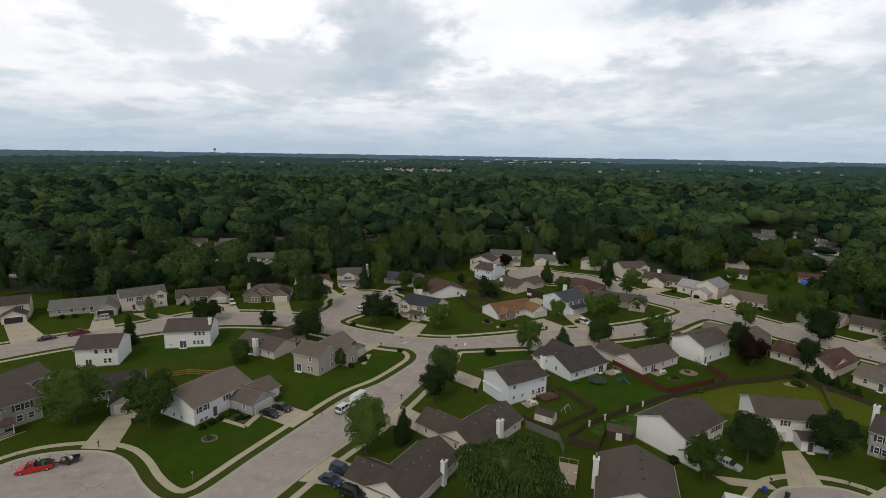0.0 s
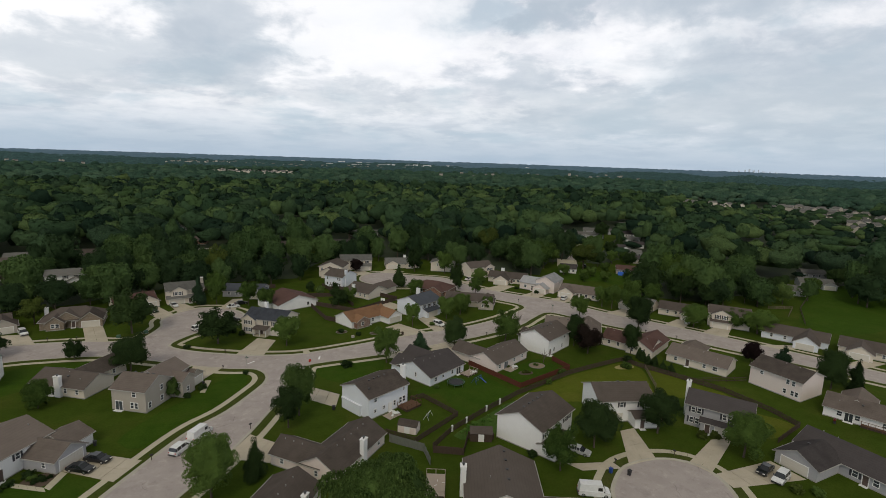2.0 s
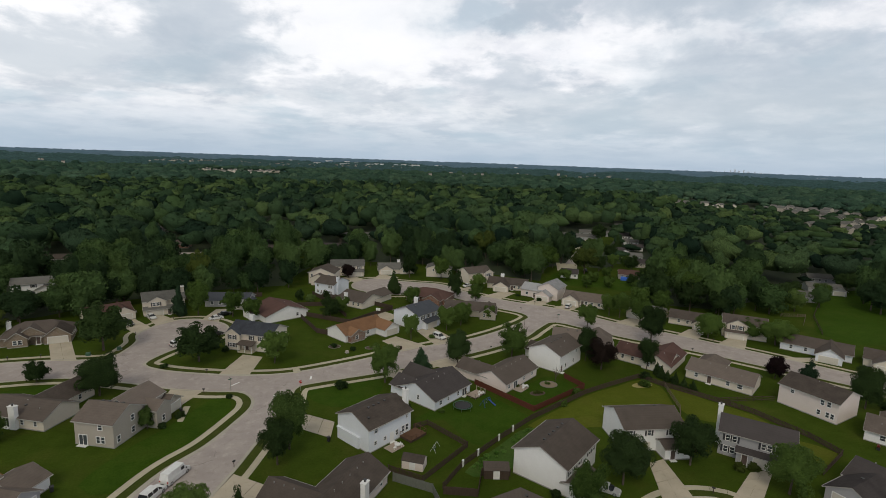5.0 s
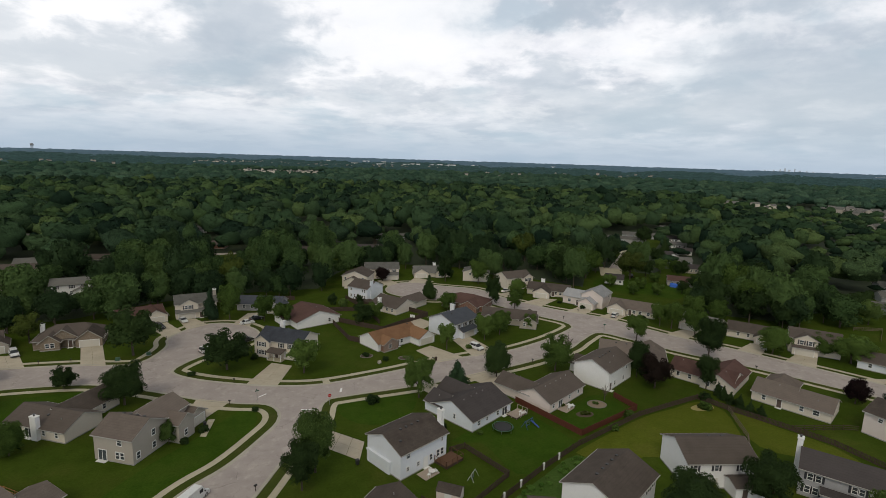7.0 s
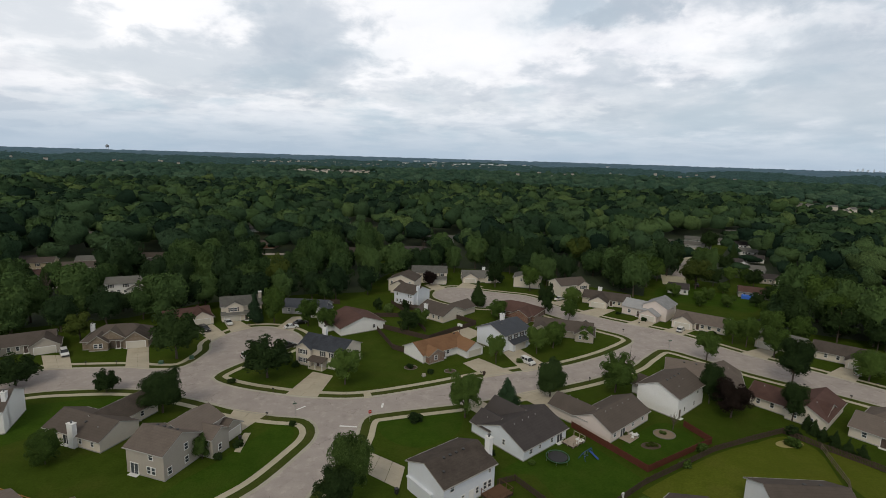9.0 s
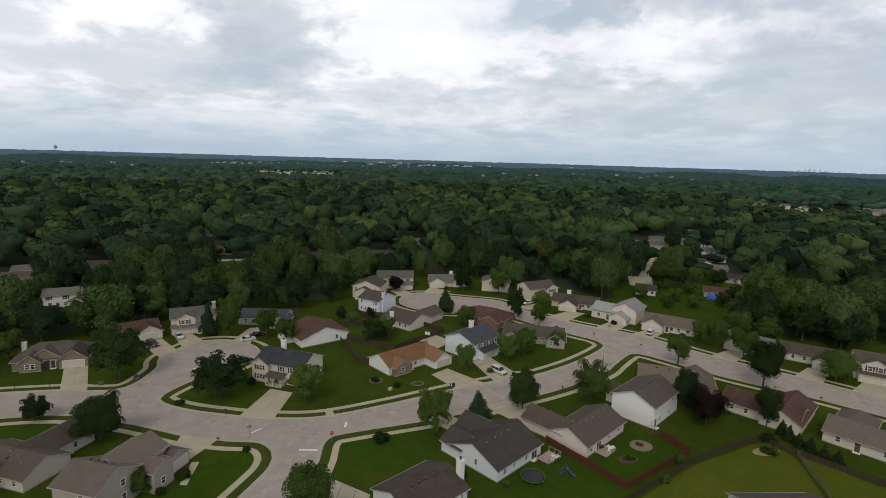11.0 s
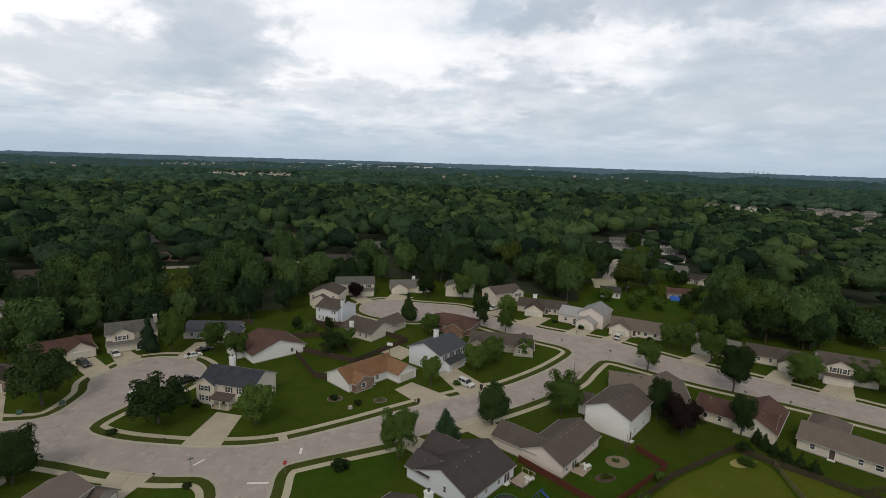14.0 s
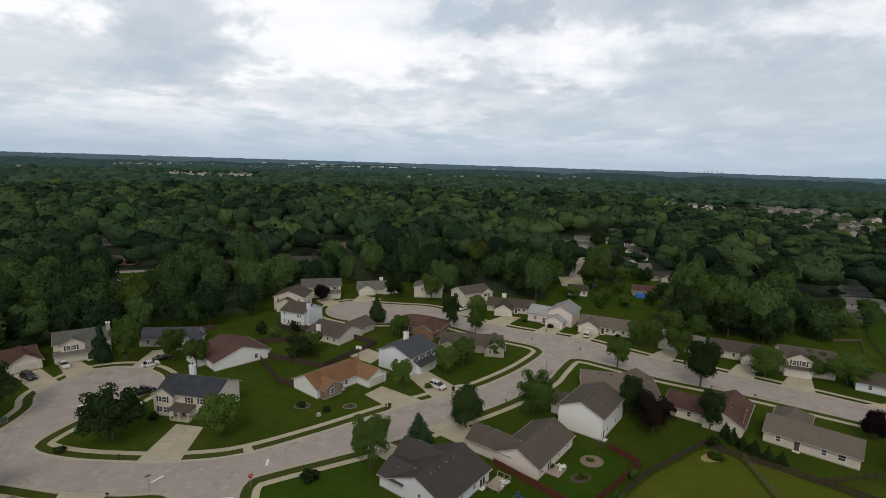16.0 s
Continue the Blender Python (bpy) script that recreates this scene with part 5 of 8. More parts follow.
house("grey single-storey house with dark brown roof and cream garage", 99.4, 69.6, 8.0, SI_GREY, SH_DARK,
      [(0, 0, 9.0, 7.8, 2.6, "x", 2.0), (7.6, -9.5, 16.6, 8.4, 2.6, "y", 2.3)], row(1, "W", (10.6,), 0.8, 1.1, 1.5, True) + row(1, "W", (14.0,), 0.8, 1.1, 1.5), [(0, "W", 1.2, 5.0)], [(1, "W", 12.4)], (), [(0, 0.6, 0.2)], [(1, 0.85, 0.1), (1, 0.7, 0.1)])
house("cream single-storey house with brown roof and white chimney below a willow", 13.1, 93.1, 47.0, SI_PINK, SH_BROWN,
      [(0, 0, 16.4, 8.4, 2.6, "x", 2.3), (0.3, 4.0, 6.7, 15.3, 2.6, "y", 2.0)],
      row(0, "S", (13.6,), 0.9, 0.9, 1.3) + row(0, "W", (3.4,), 0.9, 0.9, 1.2) + row(1, "W", (2.2,), 0.9, 0.9, 1.2), [(1, "N", 0.8, 4.8)], (), [(7.9, -0.4, 1.3, 0.9, 5.5, SI_WHITE)], (),
      [(0, 0.30, -0.16), (0, 0.44, -0.16), (0, 0.58, -0.16), (0, 0.72, -0.16), (0, 0.84, -0.16), (1, 0.52, -0.2), (1, 0.70, -0.2), (1, 0.88, -0.2)])
house("cream single-storey house with brown roof among trees by the near street", 1.2, 77.6, 57.0, SI_PINK, SH_BROWN,
      [(0, 0, 16.2, 8.8, 2.6, "x", 2.4), (0.3, 4.0, 6.7, 13.4, 2.6, "y", 2.0)],
      row(0, "W", (3.4,), 0.9, 0.9, 1.2) + row(1, "W", (2.0,), 0.9, 0.9, 1.2) + row(0, "S", (12.6,), 0.9, 0.9, 1.3), [(1, "N", 0.8, 4.8)], (), [(10.4, -0.3, 1.1, 0.8, 4.6, SI_WHITE)], (),
      [(0, 0.28, -0.16), (0, 0.42, -0.16), (0, 0.56, -0.16), (0, 0.70, -0.16), (0, 0.84, -0.16), (0, 0.55, -0.6), (1, 0.60, -0.2), (1, 0.82, -0.2)])
_h = house("cream single-storey house with dark brown roof and timber deck", 31.8, 78.2, 70.0, SI_PINK, SH_BROWN,
           [(0, -12.6, 14.2, 0, 2.7, "x", 2.8), (-6.0, -20.0, 3.6, -9.0, 2.6, "y", 2.2)], row(0, "N", (3, 8), 0.9), (), (), [(7.2, 0.5, 1.2, 1.0, 5.6, SI_WHITE)],
           [(0, 0.9, -0.12), (0, 0.7, -0.12), (0, 0.5, -0.12), (0, 0.3, -0.12)], [(0, 0.4, 0.35), (1, 0.3, 0.2), (1, 0.5, 0.2)])

# ---- trees ----
RNG = np.random.default_rng(11)


ASPECT = 2.3          # a tree's usual height over its crown's radius


def cards(pos, nrm, size, rng, loose=0.5):
    """Leaf clumps: one bent four-cornered blade for each place, facing about its normal."""
    n = len(pos)
    pos = pos * np.array((1, 1, ASPECT))
    nrm = nrm * np.array((1, 1, 0.9)) + rng.normal(0, loose, (n, 3))
    nrm /= np.linalg.norm(nrm, axis=1, keepdims=True) + 1e-9
    ref = rng.normal(0, 1, (n, 3))
    u = np.cross(nrm, ref)
    u /= np.linalg.norm(u, axis=1, keepdims=True) + 1e-9
    v = np.cross(nrm, u)
    s = (size * rng.uniform(0.55, 1.25, n))[:, None]
    w = (size * rng.uniform(0.45, 0.9, n))[:, None]
    bend = nrm * s * 0.25
    p = np.stack([pos - u * s - bend, pos - v * w * rng.uniform(0.5, 1, (n, 1)), pos + u * s - bend, pos + v * w], axis=1).reshape(-1, 3)
    return p / np.array((1, 1, ASPECT)), np.arange(4 * n).reshape(n, 4)


def on_lobes(lobes, n, rng, inner=0.72, lift=0.5):
    """Places near the skin of a cluster of ellipsoids, less those buried in a neighbour."""
    area = (lobes[:, 3:6] ** 2).sum(1)
    pick = rng.choice(len(lobes), n * 3, p=area / area.sum())
    d = rng.normal(0, 1, (n * 3, 3))
    d /= np.linalg.norm(d, axis=1, keepdims=True)
    d[:, 2] = np.where((d[:, 2] < -0.2) & (rng.random(n * 3) < lift), -d[:, 2], d[:, 2])
    r = rng.uniform(inner, 1.06, (n * 3, 1))
    pos = lobes[pick, :3] + d * r * lobes[pick, 3:6]
    keep = np.ones(len(pos), bool)
    for L in lobes:
        q = (((pos - L[:3]) / L[3:6]) ** 2).sum(1)
        keep &= q > 0.62
    pos, d = pos[keep][:n], d[keep][:n]
    return pos, d


def lobes_round(rng, k=22):
    """A rounded crown in unit size: radius 1, from z 0.18 to 1."""
    L = [(0, 0, 0.60, 0.62, 0.62, 0.30)]
    for i in range(k):
        a = i * 2.4 + rng.uniform(-0.4, 0.4)
        z = 0.34 + 0.52 * (i / (k - 1)) + rng.uniform(-0.05, 0.05)
        rr = 0.72 * math.sin(math.pi * min(0.95, max(0.2, (z - 0.12) / 0.95))) * rng.uniform(0.75, 1.1)
        s = rng.uniform(0.18, 0.38)
        L.append((rr * math.cos(a), rr * math.sin(a), z, s, s, s * 0.42))
    return np.array(L)


def lobes_conic(rng, k=16, wide=0.85):
    L = []
    for i in range(k):
        t = i / (k - 1)
        a = i * 2.4 + rng.uniform(-0.3, 0.3)
        r = wide * (1 - t) ** 0.8
        s = max(0.12, 0.45 * (1 - t) + 0.1)
        L.append((r * 0.55 * math.cos(a), r * 0.55 * math.sin(a), 0.12 + 0.84 * t, s, s, 0.10 + 0.06 * (1 - t)))
    L.append((0, 0, 0.45, 0.5, 0.5, 0.35))
    return np.array(L)


def trunk_geo(rng, split=0.34, top=0.82, limbs=6, r=0.055):
    g = Geo()
    lean = (rng.uniform(-0.04, 0.04), rng.uniform(-0.04, 0.04))
    g.tube((0, 0, -0.02), (lean[0], lean[1], split), r, r * 0.72, 8, False)
    g.tube((lean[0], lean[1], split), (lean[0] * 2, lean[1] * 2, top), r * 0.72, r * 0.2, 7)
    for i in range(limbs):
        a = i * 2.4 + rng.uniform(-0.3, 0.3)
        z = split * rng.uniform(0.75, 1.5)
        o = rng.uniform(0.35, 0.62)
        mid = (lean[0] + 0.5 * o * math.cos(a), lean[1] + 0.5 * o * math.sin(a), z + 0.13)
        g.tube((lean[0], lean[1], z), mid, r * 0.42, r * 0.26, 6, False)
        g.tube(mid, (lean[0] + o * math.cos(a), lean[1] + o * math.sin(a), z + 0.28), r * 0.26, r * 0.08, 6)
    return g


def core(lobes, mid=0.55, shrink=0.80, na=14, nr=9):
    """The dense inside of a crown: a closed skin a little within the lobes."""
    pts = []
    rs = np.linspace(1.3, 0.05, 36)
    for i in range(nr + 1):
        th = math.pi * i / nr
        for k in range(na):
            ph = 2 * math.pi * (k + 0.5 * (i % 2)) / na
            d = np.array((math.sin(th) * math.cos(ph), math.sin(th) * math.sin(ph), math.cos(th) * 0.5))
            p = np.array((0, 0, mid)) + rs[:, None] * d
            q = (((p[:, None, :] - lobes[None, :, :3]) / (lobes[None, :, 3:6] * shrink)) ** 2).sum(2).min(1)
            hit = np.nonzero(q < 1)[0]
            pts.append(p[hit[0]] if len(hit) else p[-1])
    q = [(i * na + k, (i + 1) * na + k, (i + 1) * na + (k + 1) % na, i * na + (k + 1) % na) for i in range(nr) for k in range(na)]
    return np.array(pts), np.array(q)


def crown_mesh(kind, seed, n, size, mat):
    rng = np.random.default_rng(seed)
    if kind == "round":
        lobes = lobes_round(rng)
    elif kind == "tall":
        lobes = lobes_round(rng, 18)
    elif kind == "conic":
        lobes = lobes_conic(rng)
    else:
        lobes = lobes_conic(rng, 20, 1.0)
    if kind == "willow":
        # bunches of leaves over the top, and long thin strands hanging below them
        lobes = lobes_round(rng, 15)
        lobes[:, :3] += rng.normal(0, 0.07, (len(lobes), 3))
        lobes[:, 3:] *= rng.uniform(0.6, 1.15, (len(lobes), 1))
        top, out = on_lobes(lobes, n, rng, 0.6, 0.7)
        V, Q = cards(top, out, size, rng, 0.9)
        V, Q, k = [V], [Q], len(V)
        S, F = [], []
        for p, o in zip(top[::2], out[::2]):
            x, y, z = p
            s = 0.008 + 0.008 * rng.random()
            a = rng.uniform(0, 3.14)
            for j in range(int(rng.integers(1, 6))):
                z1 = z - rng.uniform(0.03, 0.055)
                if z1 < 0.03:
                    break
                dx, dy = s * math.cos(a), s * math.sin(a)
                ox, oy = o[0] * 0.02, o[1] * 0.02
                S += [(x - dx, y - dy, z), (x + ox, y + oy, z1), (x + dx, y + dy, z - 0.006), (x, y, z + 0.012)]
                F.append((k, k + 1, k + 2, k + 3))
                k += 4
                x, y, z, a = x + ox + rng.normal(0, 0.012), y + oy + rng.normal(0, 0.012), z1 + 0.008, a + 0.9
        cv, cq = core(lobes, 0.6, 0.85)
        return fast_mesh("crown", np.vstack(V + [np.array(S), cv]), np.vstack(Q + [np.array(F), cq + k]), mat)
    lobes[:, :3] += rng.normal(0, 0.05, (len(lobes), 3))
    lobes[:, 3:] *= rng.uniform(0.75, 1.2, (len(lobes), 1))
    pos, d = on_lobes(lobes, n, rng, 0.80)
    if kind == "pine":
        d = d * np.array((1, 1, 0.4)) + np.array((0, 0, 0.5))
    v, q = cards(pos, d, size, rng, 0.5)
    cv, cq = core(lobes)
    return fast_mesh("crown", np.vstack([v, cv]), np.vstack([q, cq + len(v)]), mat)


TREES = {}


def tree_kind(kind, mat, n=5600, size=0.048, count=3, seed=0, use=""):
    """Builds a few crowns and trunks of a kind once, in unit size."""
    key = (kind, mat.name, use, n)
    if key not in TREES:
        TREES[key] = []
        for i in range(count):
            rng = random.Random(seed + i * 7 + len(TREES))
            pine = kind in ("pine", "conic")
            t = trunk_geo(rng, 0.5 if pine else 0.3, 0.95 if pine else 0.8, 0 if pine else 7, 0.05 if pine else 0.06).mesh("trunk", BARK, True)
            TREES[key].append((t, crown_mesh(kind, seed + 31 * i + len(TREES), n, size, mat)))
    return TREES[key]


PLANTED = []


def tree(kind, mat, x, y, h, r, label, pick=0, sink=0.0, group="", n=5600, size=0.048):
    """r: crown radius, h: height, in metres. sink lowers the crown to the ground."""
    t, c = tree_kind(kind, mat, n, size)[pick % 3]
    rot = (x * 37 + y * 17) % 360
    e = thing("tree", pose(x, y, 0, 0, 0, rot), label, "tree", group)
    part("trunk", t, None, e, "", Matrix.Diagonal((r * 0.8, r * 0.8, h, 1)))
    part("crown", c, None, e, "", Matrix.Translation((0, 0, -sink * h)) @ Matrix.Diagonal((r * 0.93, r * 0.93, h * (1 + sink), 1)))
    PLANTED.append((x, y, r))
    return e


ROUND, DARKT, OLIVE = "broad green shade tree on a lawn", "dark green rounded tree on a lawn", "yellowing shade tree on a lawn"
for _i, (_k, _m, _x, _y, _h, _r, _l) in enumerate((
    ("round", LEAF, -70.9, 108.2, 13.2, 7.0, "large bright green shade tree in a front yard"),
    ("round", LEAF, -54.6, 106.8, 11.6, 6.7, "large green shade tree beside a driveway"),
    ("conic", LEAF_D, -84.2, 154.0, 9.4, 3.0, "dark upright tree on a back lawn"),
    ("round", LEAF, -46.9, 140.3, 7.2, 3.2, "small green tree behind a house"),
    ("round", LEAF_D, -32.3, 158.0, 9.6, 5.4, "dense dark green tree beside the street"),
    ("round", LEAF_D, -48.4, 170.0, 5.6, 3.1, "small dark rounded tree near the street"),
    ("round", LEAF, -7.6, 96.0, 12.4, 4.7, "dense green street tree"),
    ("conic", LEAF_D, -0.6, 99.8, 8.2, 2.5, "dark cone-shaped evergreen by a house"),
    ("round", LEAF_D, 5.9, 116.8, 9.2, 3.9, "dark green street tree before a lighter one"),
    ("round", LEAF_W, 8.4, 121.6, 12.4, 4.4, "tall light green street tree behind a dark one"),
    ("round", LEAF_W, -19.2, 138.0, 5.0, 2.1, "slender young tree beside a house"),
    ("round", LEAF, 34.2, 146.8, 11.4, 4.4, "open-crowned green tree on a front lawn"),
    ("pine", LEAF_N, 45.4, 150.9, 7.2, 3.4, "blue-green spruce on a front lawn"),
    ("round", LEAF_D, 57.6, 154.2, 9.2, 4.2, "dense dark oval tree by a driveway"),
    ("round", LEAF, 75.3, 154.4, 10.6, 5.2, "green street tree on a front lawn"),
    ("round", LEAF_P, 96.0, 138.6, 8.8, 5.2, "wide dark purple-leaved tree in a back yard"),
    ("conic", LEAF_D, 99.3, 146.9, 8.6, 3.2, "dark evergreen beside a house"),
    ("round", LEAF_D, 109.2, 135.0, 9.4, 3.5, "dark upright evergreen in a back yard"),
    ("round", LEAF_D, 126.2, 152.4, 13.6, 5.3, "tall reddish dark street tree"),
    ("round", LEAF, 114.2, 170.8, 9.8, 4.3, "green tree on a corner lawn"),
    ("round", LEAF_D, -12.2, 174.2, 10.4, 6.9, "wide dark green tree on an island lawn"),
    ("round", LEAF, 7.6, 167.6, 9.6, 4.9, "green tree in front of a house"),
    ("conic", LEAF_N, -22.3, 219.9, 11.2, 3.4, "dark spruce beside a garage"),
    ("round", LEAF, -16.0, 219.6, 13.2, 4.7, "green tree at the turning circle"),
    ("round", LEAF, -4.5, 215.2, 9.8, 4.4, "green tree beside a driveway"),
    ("round", LEAF, 1.8, 208.0, 9.2, 3.8, "green tree beside a gable wall"),
    ("round", LEAF_D, -38.6, 190.2, 13.6, 7.4, "very wide shade tree on a front lawn"),
    ("pine", LEAF_D, 59.3, 232.3, 10.4, 4.0, "dark pine beside the far court"),
    ("round", LEAF_D, 82.3, 219.8, 13.2, 4.2, "tall dark street tree"),
    ("round", LEAF, 88.4, 211.6, 8.2, 3.5, "small green street tree"),
    ("round", LEAF, 64.7, 182.0, 9.0, 3.8, "green tree beside a driveway"),
    ("round", LEAF, 50.2, 176.2, 9.2, 3.1, "young green tree by a pale house"),
    ("round", LEAF, 54.4, 86.6, 9.8, 3.7, "green tree in front of a white house"),
    ("round", LEAF_D, 65.6, 91.8, 10.6, 5.0, "dark green tree beside a driveway"),
    ("round", LEAF_Y, 69.6, 93.4, 7.4, 2.6, "reddish yellow small tree by a house"),
    ("round", LEAF_D, 82.9, 93.0, 9.6, 5.1, "dense dark round tree between two houses"),
    ("round", LEAF, 93.4, 80.2, 10.2, 5.0, "bright green tree on a front lawn"),
    ("round", LEAF_D, 146.0, 99.0, 11.2, 4.6, "tall open-crowned street tree"),
    ("conic", LEAF_D, 150.2, 95.6, 8.8, 2.9, "broad dark evergreen at the street"),
    ("round", LEAF_P, 140.9, 119.4, 6.4, 3.4, "small dark purple street tree"),
    ("pine", LEAF_N, 150.7, 116.6, 5.6, 3.2, "small spruce by the street"),
    ("round", LEAF_D, -71.0, 176.6, 7.6, 5.6, "dark rounded tree at the end of a lawn"),
    ("round", LEAF_Y, -70.2, 207.0, 8.6, 4.6, "yellow-green tree between two houses"),
    ("round", LEAF, -43.0, 203.0, 8.6, 4.6, "green tree beside a driveway"),
    ("conic", LEAF, -91.0, 178.6, 8.4, 2.6, "slim bright green tree by a driveway"),
    ("round", LEAF, 150.4, 151.6, 9.4, 5.2, "green tree in front of a garage"),
    ("round", LEAF, 168.0, 140.0, 8.6, 6.6, "wide low green tree by the street"),
    ("round", LEAF, 165.0, 147.6, 7.4, 4.6, "low green tree beside a driveway"),
    ("round", LEAF, 137.4, 170.4, 10.4, 5.0, "green street tree before a house"),
    ("round", LEAF, 133.2, 183.0, 9.2, 4.4, "green tree beside a lawn"),
    ("round", LEAF, 98.6, 231.6, 7.4, 4.4, "green tree beside a house"),
    ("round", LEAF, 89.0, 254.0, 12.0, 5.2, "green tree beside the far court"),
    ("round", LEAF_D, 75.2, 262.0, 13.0, 5.0, "dark green tree at the far court"),
    ("round", LEAF_P, 46.0, 267.6, 7.0, 3.6, "dark purple small tree by a house"),
    ("round", LEAF, 62.4, 216.0, 7.6, 4.2, "green tree behind a brick house"),
    ("round", LEAF, 75.0, 190.6, 7.4, 3.6, "green tree on a corner lawn"),
    ("round", LEAF, 71.6, 186.0, 7.8, 4.0, "green tree beside a corner house"),
    ("round", LEAF, 84.6, 190.6, 5.4, 2.8, "small green tree on a corner lawn"),
    ("round", LEAF_D, 28.6, 205.6, 8.4, 4.4, "dark green tree by a fence"),
    ("round", LEAF, 33.6, 210.6, 6.6, 3.6, "green tree in a back yard"),
    ("round", LEAF_Y, 170.0, 251.4, 13.6, 8.4, "wide yellowing tree beside a small white house"),
    ("round", LEAF_D, 133.0, 252.6, 17.6, 9.4, "very large dark tree behind the houses"),
    ("round", LEAF, 148.0, 257.0, 15.4, 8.0, "large green tree behind the houses"),
    ("round", LEAF_D, 141.0, 268.0, 17.0, 8.6, "large dark tree behind others"),
    ("round", LEAF, 152.4, 224.6, 4.4, 3.0, "low green tree on a back lawn"),
    ("round", LEAF, 163.4, 222.0, 5.6, 3.6, "low green tree by a back fence"),
    ("round", LEAF, 164.4, 201.6, 9.6, 4.8, "bright green tree beside a house"),
    ("round", LEAF, 174.0, 207.0, 12.2, 5.6, "bright green tree in a back yard"),
    ("round", LEAF, 184.0, 200.0, 18.6, 8.2, "very tall open tree behind houses"),
    ("round", LEAF_D, 196.0, 204.0, 17.4, 8.0, "tall dark tree behind houses"),
    ("round", LEAF, 206.0, 262.0, 7.6, 4.0, "green tree beside a tan house"),
    ("round", LEAF_D, 200.0, 250.0, 9.0, 4.6, "dark tree beside a tan house"),
    ("round", LEAF, 135.4, 179.6, 10.6, 4.3, "airy green tree between two houses"),
    ("round", LEAF, 149.6, 185.6, 11.0, 5.4, "green tree close beside a house"),
    ("round", LEAF, 155.6, 179.6, 10.0, 4.8, "green tree close behind a house"),
    ("round", LEAF_D, 161.0, 189.0, 17.0, 7.6, "tall dark tree close behind the houses"),
    ("round", LEAF_D, 171.0, 180.0, 13.4, 6.6, "dark rounded tree close behind the houses"),
    ("round", LEAF, 179.0, 186.0, 14.6, 7.0, "green tree at the field's corner"),
    ("round", LEAF_D, 178.0, 172.0, 9.4, 5.0, "dark tree beside the field"),
    ("round", LEAF_D, 205.6, 171.0, 12.4, 7.2, "large dark round tree on the field's edge"),
    ("round", LEAF_W, 216.4, 168.4, 9.4, 4.6, "grey-green thin tree on the field's edge"),
    ("round", LEAF_D, 192.0, 186.0, 12.0, 6.2, "dark tree beside the field"),
    ("round", LEAF, 197.0, 262.0, 8.6, 4.6, "green tree between two small houses"),
    ("round", LEAF_D, 211.0, 283.0, 9.6, 5.2, "dark tree between two small houses"),
    ("round", LEAF, 178.0, 243.0, 5.4, 3.4, "low green tree on a back lawn"),
    ("round", LEAF, 150.6, 240.4, 6.4, 4.0, "green tree beside a small white house"),
    ("round", LEAF, -146.0, 259.0, 10.0, 5.4, "green tree beside a lane"),
    ("round", LEAF_D, -132.0, 261.0, 9.2, 4.8, "dark tree beside a lane"),
    ("round", LEAF, -117.0, 256.0, 9.6, 5.2, "green tree before a lane"),
    ("conic", LEAF_D, -105.0, 259.0, 11.0, 3.4, "dark evergreen before a lane"),
    ("round", LEAF_D, -93.0, 256.0, 8.8, 4.6, "dark tree beside a white house"),
    ("round", LEAF, -66.0, 262.0, 10.4, 5.2, "green tree beside a white house"),
    ("round", LEAF_D, -126.0, 285.0, 8.0, 4.0, "dark tree between two low houses"),
    ("round", LEAF, -94.0, 287.0, 8.4, 4.4, "green tree between two low houses"),
    ("round", LEAF_D, -170.0, 262.0, 10.0, 5.4, "dark tree among low houses"),
    ("round", LEAF_D, -192.0, 268.0, 11.0, 5.4, "dark tree between two houses"),
    ("round", LEAF_D, 228.0, 180.0, 9.6, 5.4, "dark tree beside the field"),
    ("round", LEAF, 250.0, 180.0, 8.4, 5.0, "green tree before a low house"),
    ("round", LEAF_D, 277.0, 186.0, 10.0, 6.4, "dark tree beside a low house"),
    ("round", LEAF_ED, -52.0, 235.0, 12.0, 5.6, "dark woodland tree close behind the houses"),
    ("round", LEAF_E, -43.0, 240.0, 13.0, 6.0, "green woodland tree close behind the houses"),
    ("round", LEAF_ED, -34.0, 242.0, 14.0, 6.4, "dark woodland tree close behind the houses"),
    ("round", LEAF_E, -24.0, 244.0, 12.0, 5.6, "green woodland tree close behind the houses"),
    ("round", LEAF_ED, -14.0, 248.0, 13.0, 6.0, "dark woodland tree close behind the houses"),
    ("round", LEAF_ED, -5.0, 248.0, 11.0, 5.2, "dark woodland tree close behind the houses"),
    ("round", LEAF_E, -30.0, 250.0, 15.0, 6.6, "green woodland tree close behind the houses"),
    ("round", LEAF_ED, -104.0, 209.0, 11.0, 5.2, "dark woodland tree close behind the houses"),
    ("round", LEAF_E, -92.0, 214.0, 12.0, 5.6, "green woodland tree close behind the houses"),
    ("round", LEAF_ED, -80.0, 217.0, 12.0, 5.4, "dark woodland tree close behind the houses"),
    ("round", LEAF_ED, -69.0, 222.0, 13.0, 6.0, "dark woodland tree close behind the houses"),
    ("round", LEAF_E, -60.0, 228.0, 12.0, 5.6, "green woodland tree close behind the houses"),
    ("round", LEAF_ED, -118.0, 204.0, 12.0, 5.6, "dark woodland tree close behind the houses"),
    ("round", LEAF_ED, -132.0, 203.0, 12.0, 6.0, "dark woodland tree close behind the houses"),
    ("round", LEAF, 163.0, 234.0, 5.4, 3.4, "low green tree on a back lawn"),
    ("round", LEAF_D, 176.6, 222.0, 6.0, 3.6, "low dark tree on a back lawn"),
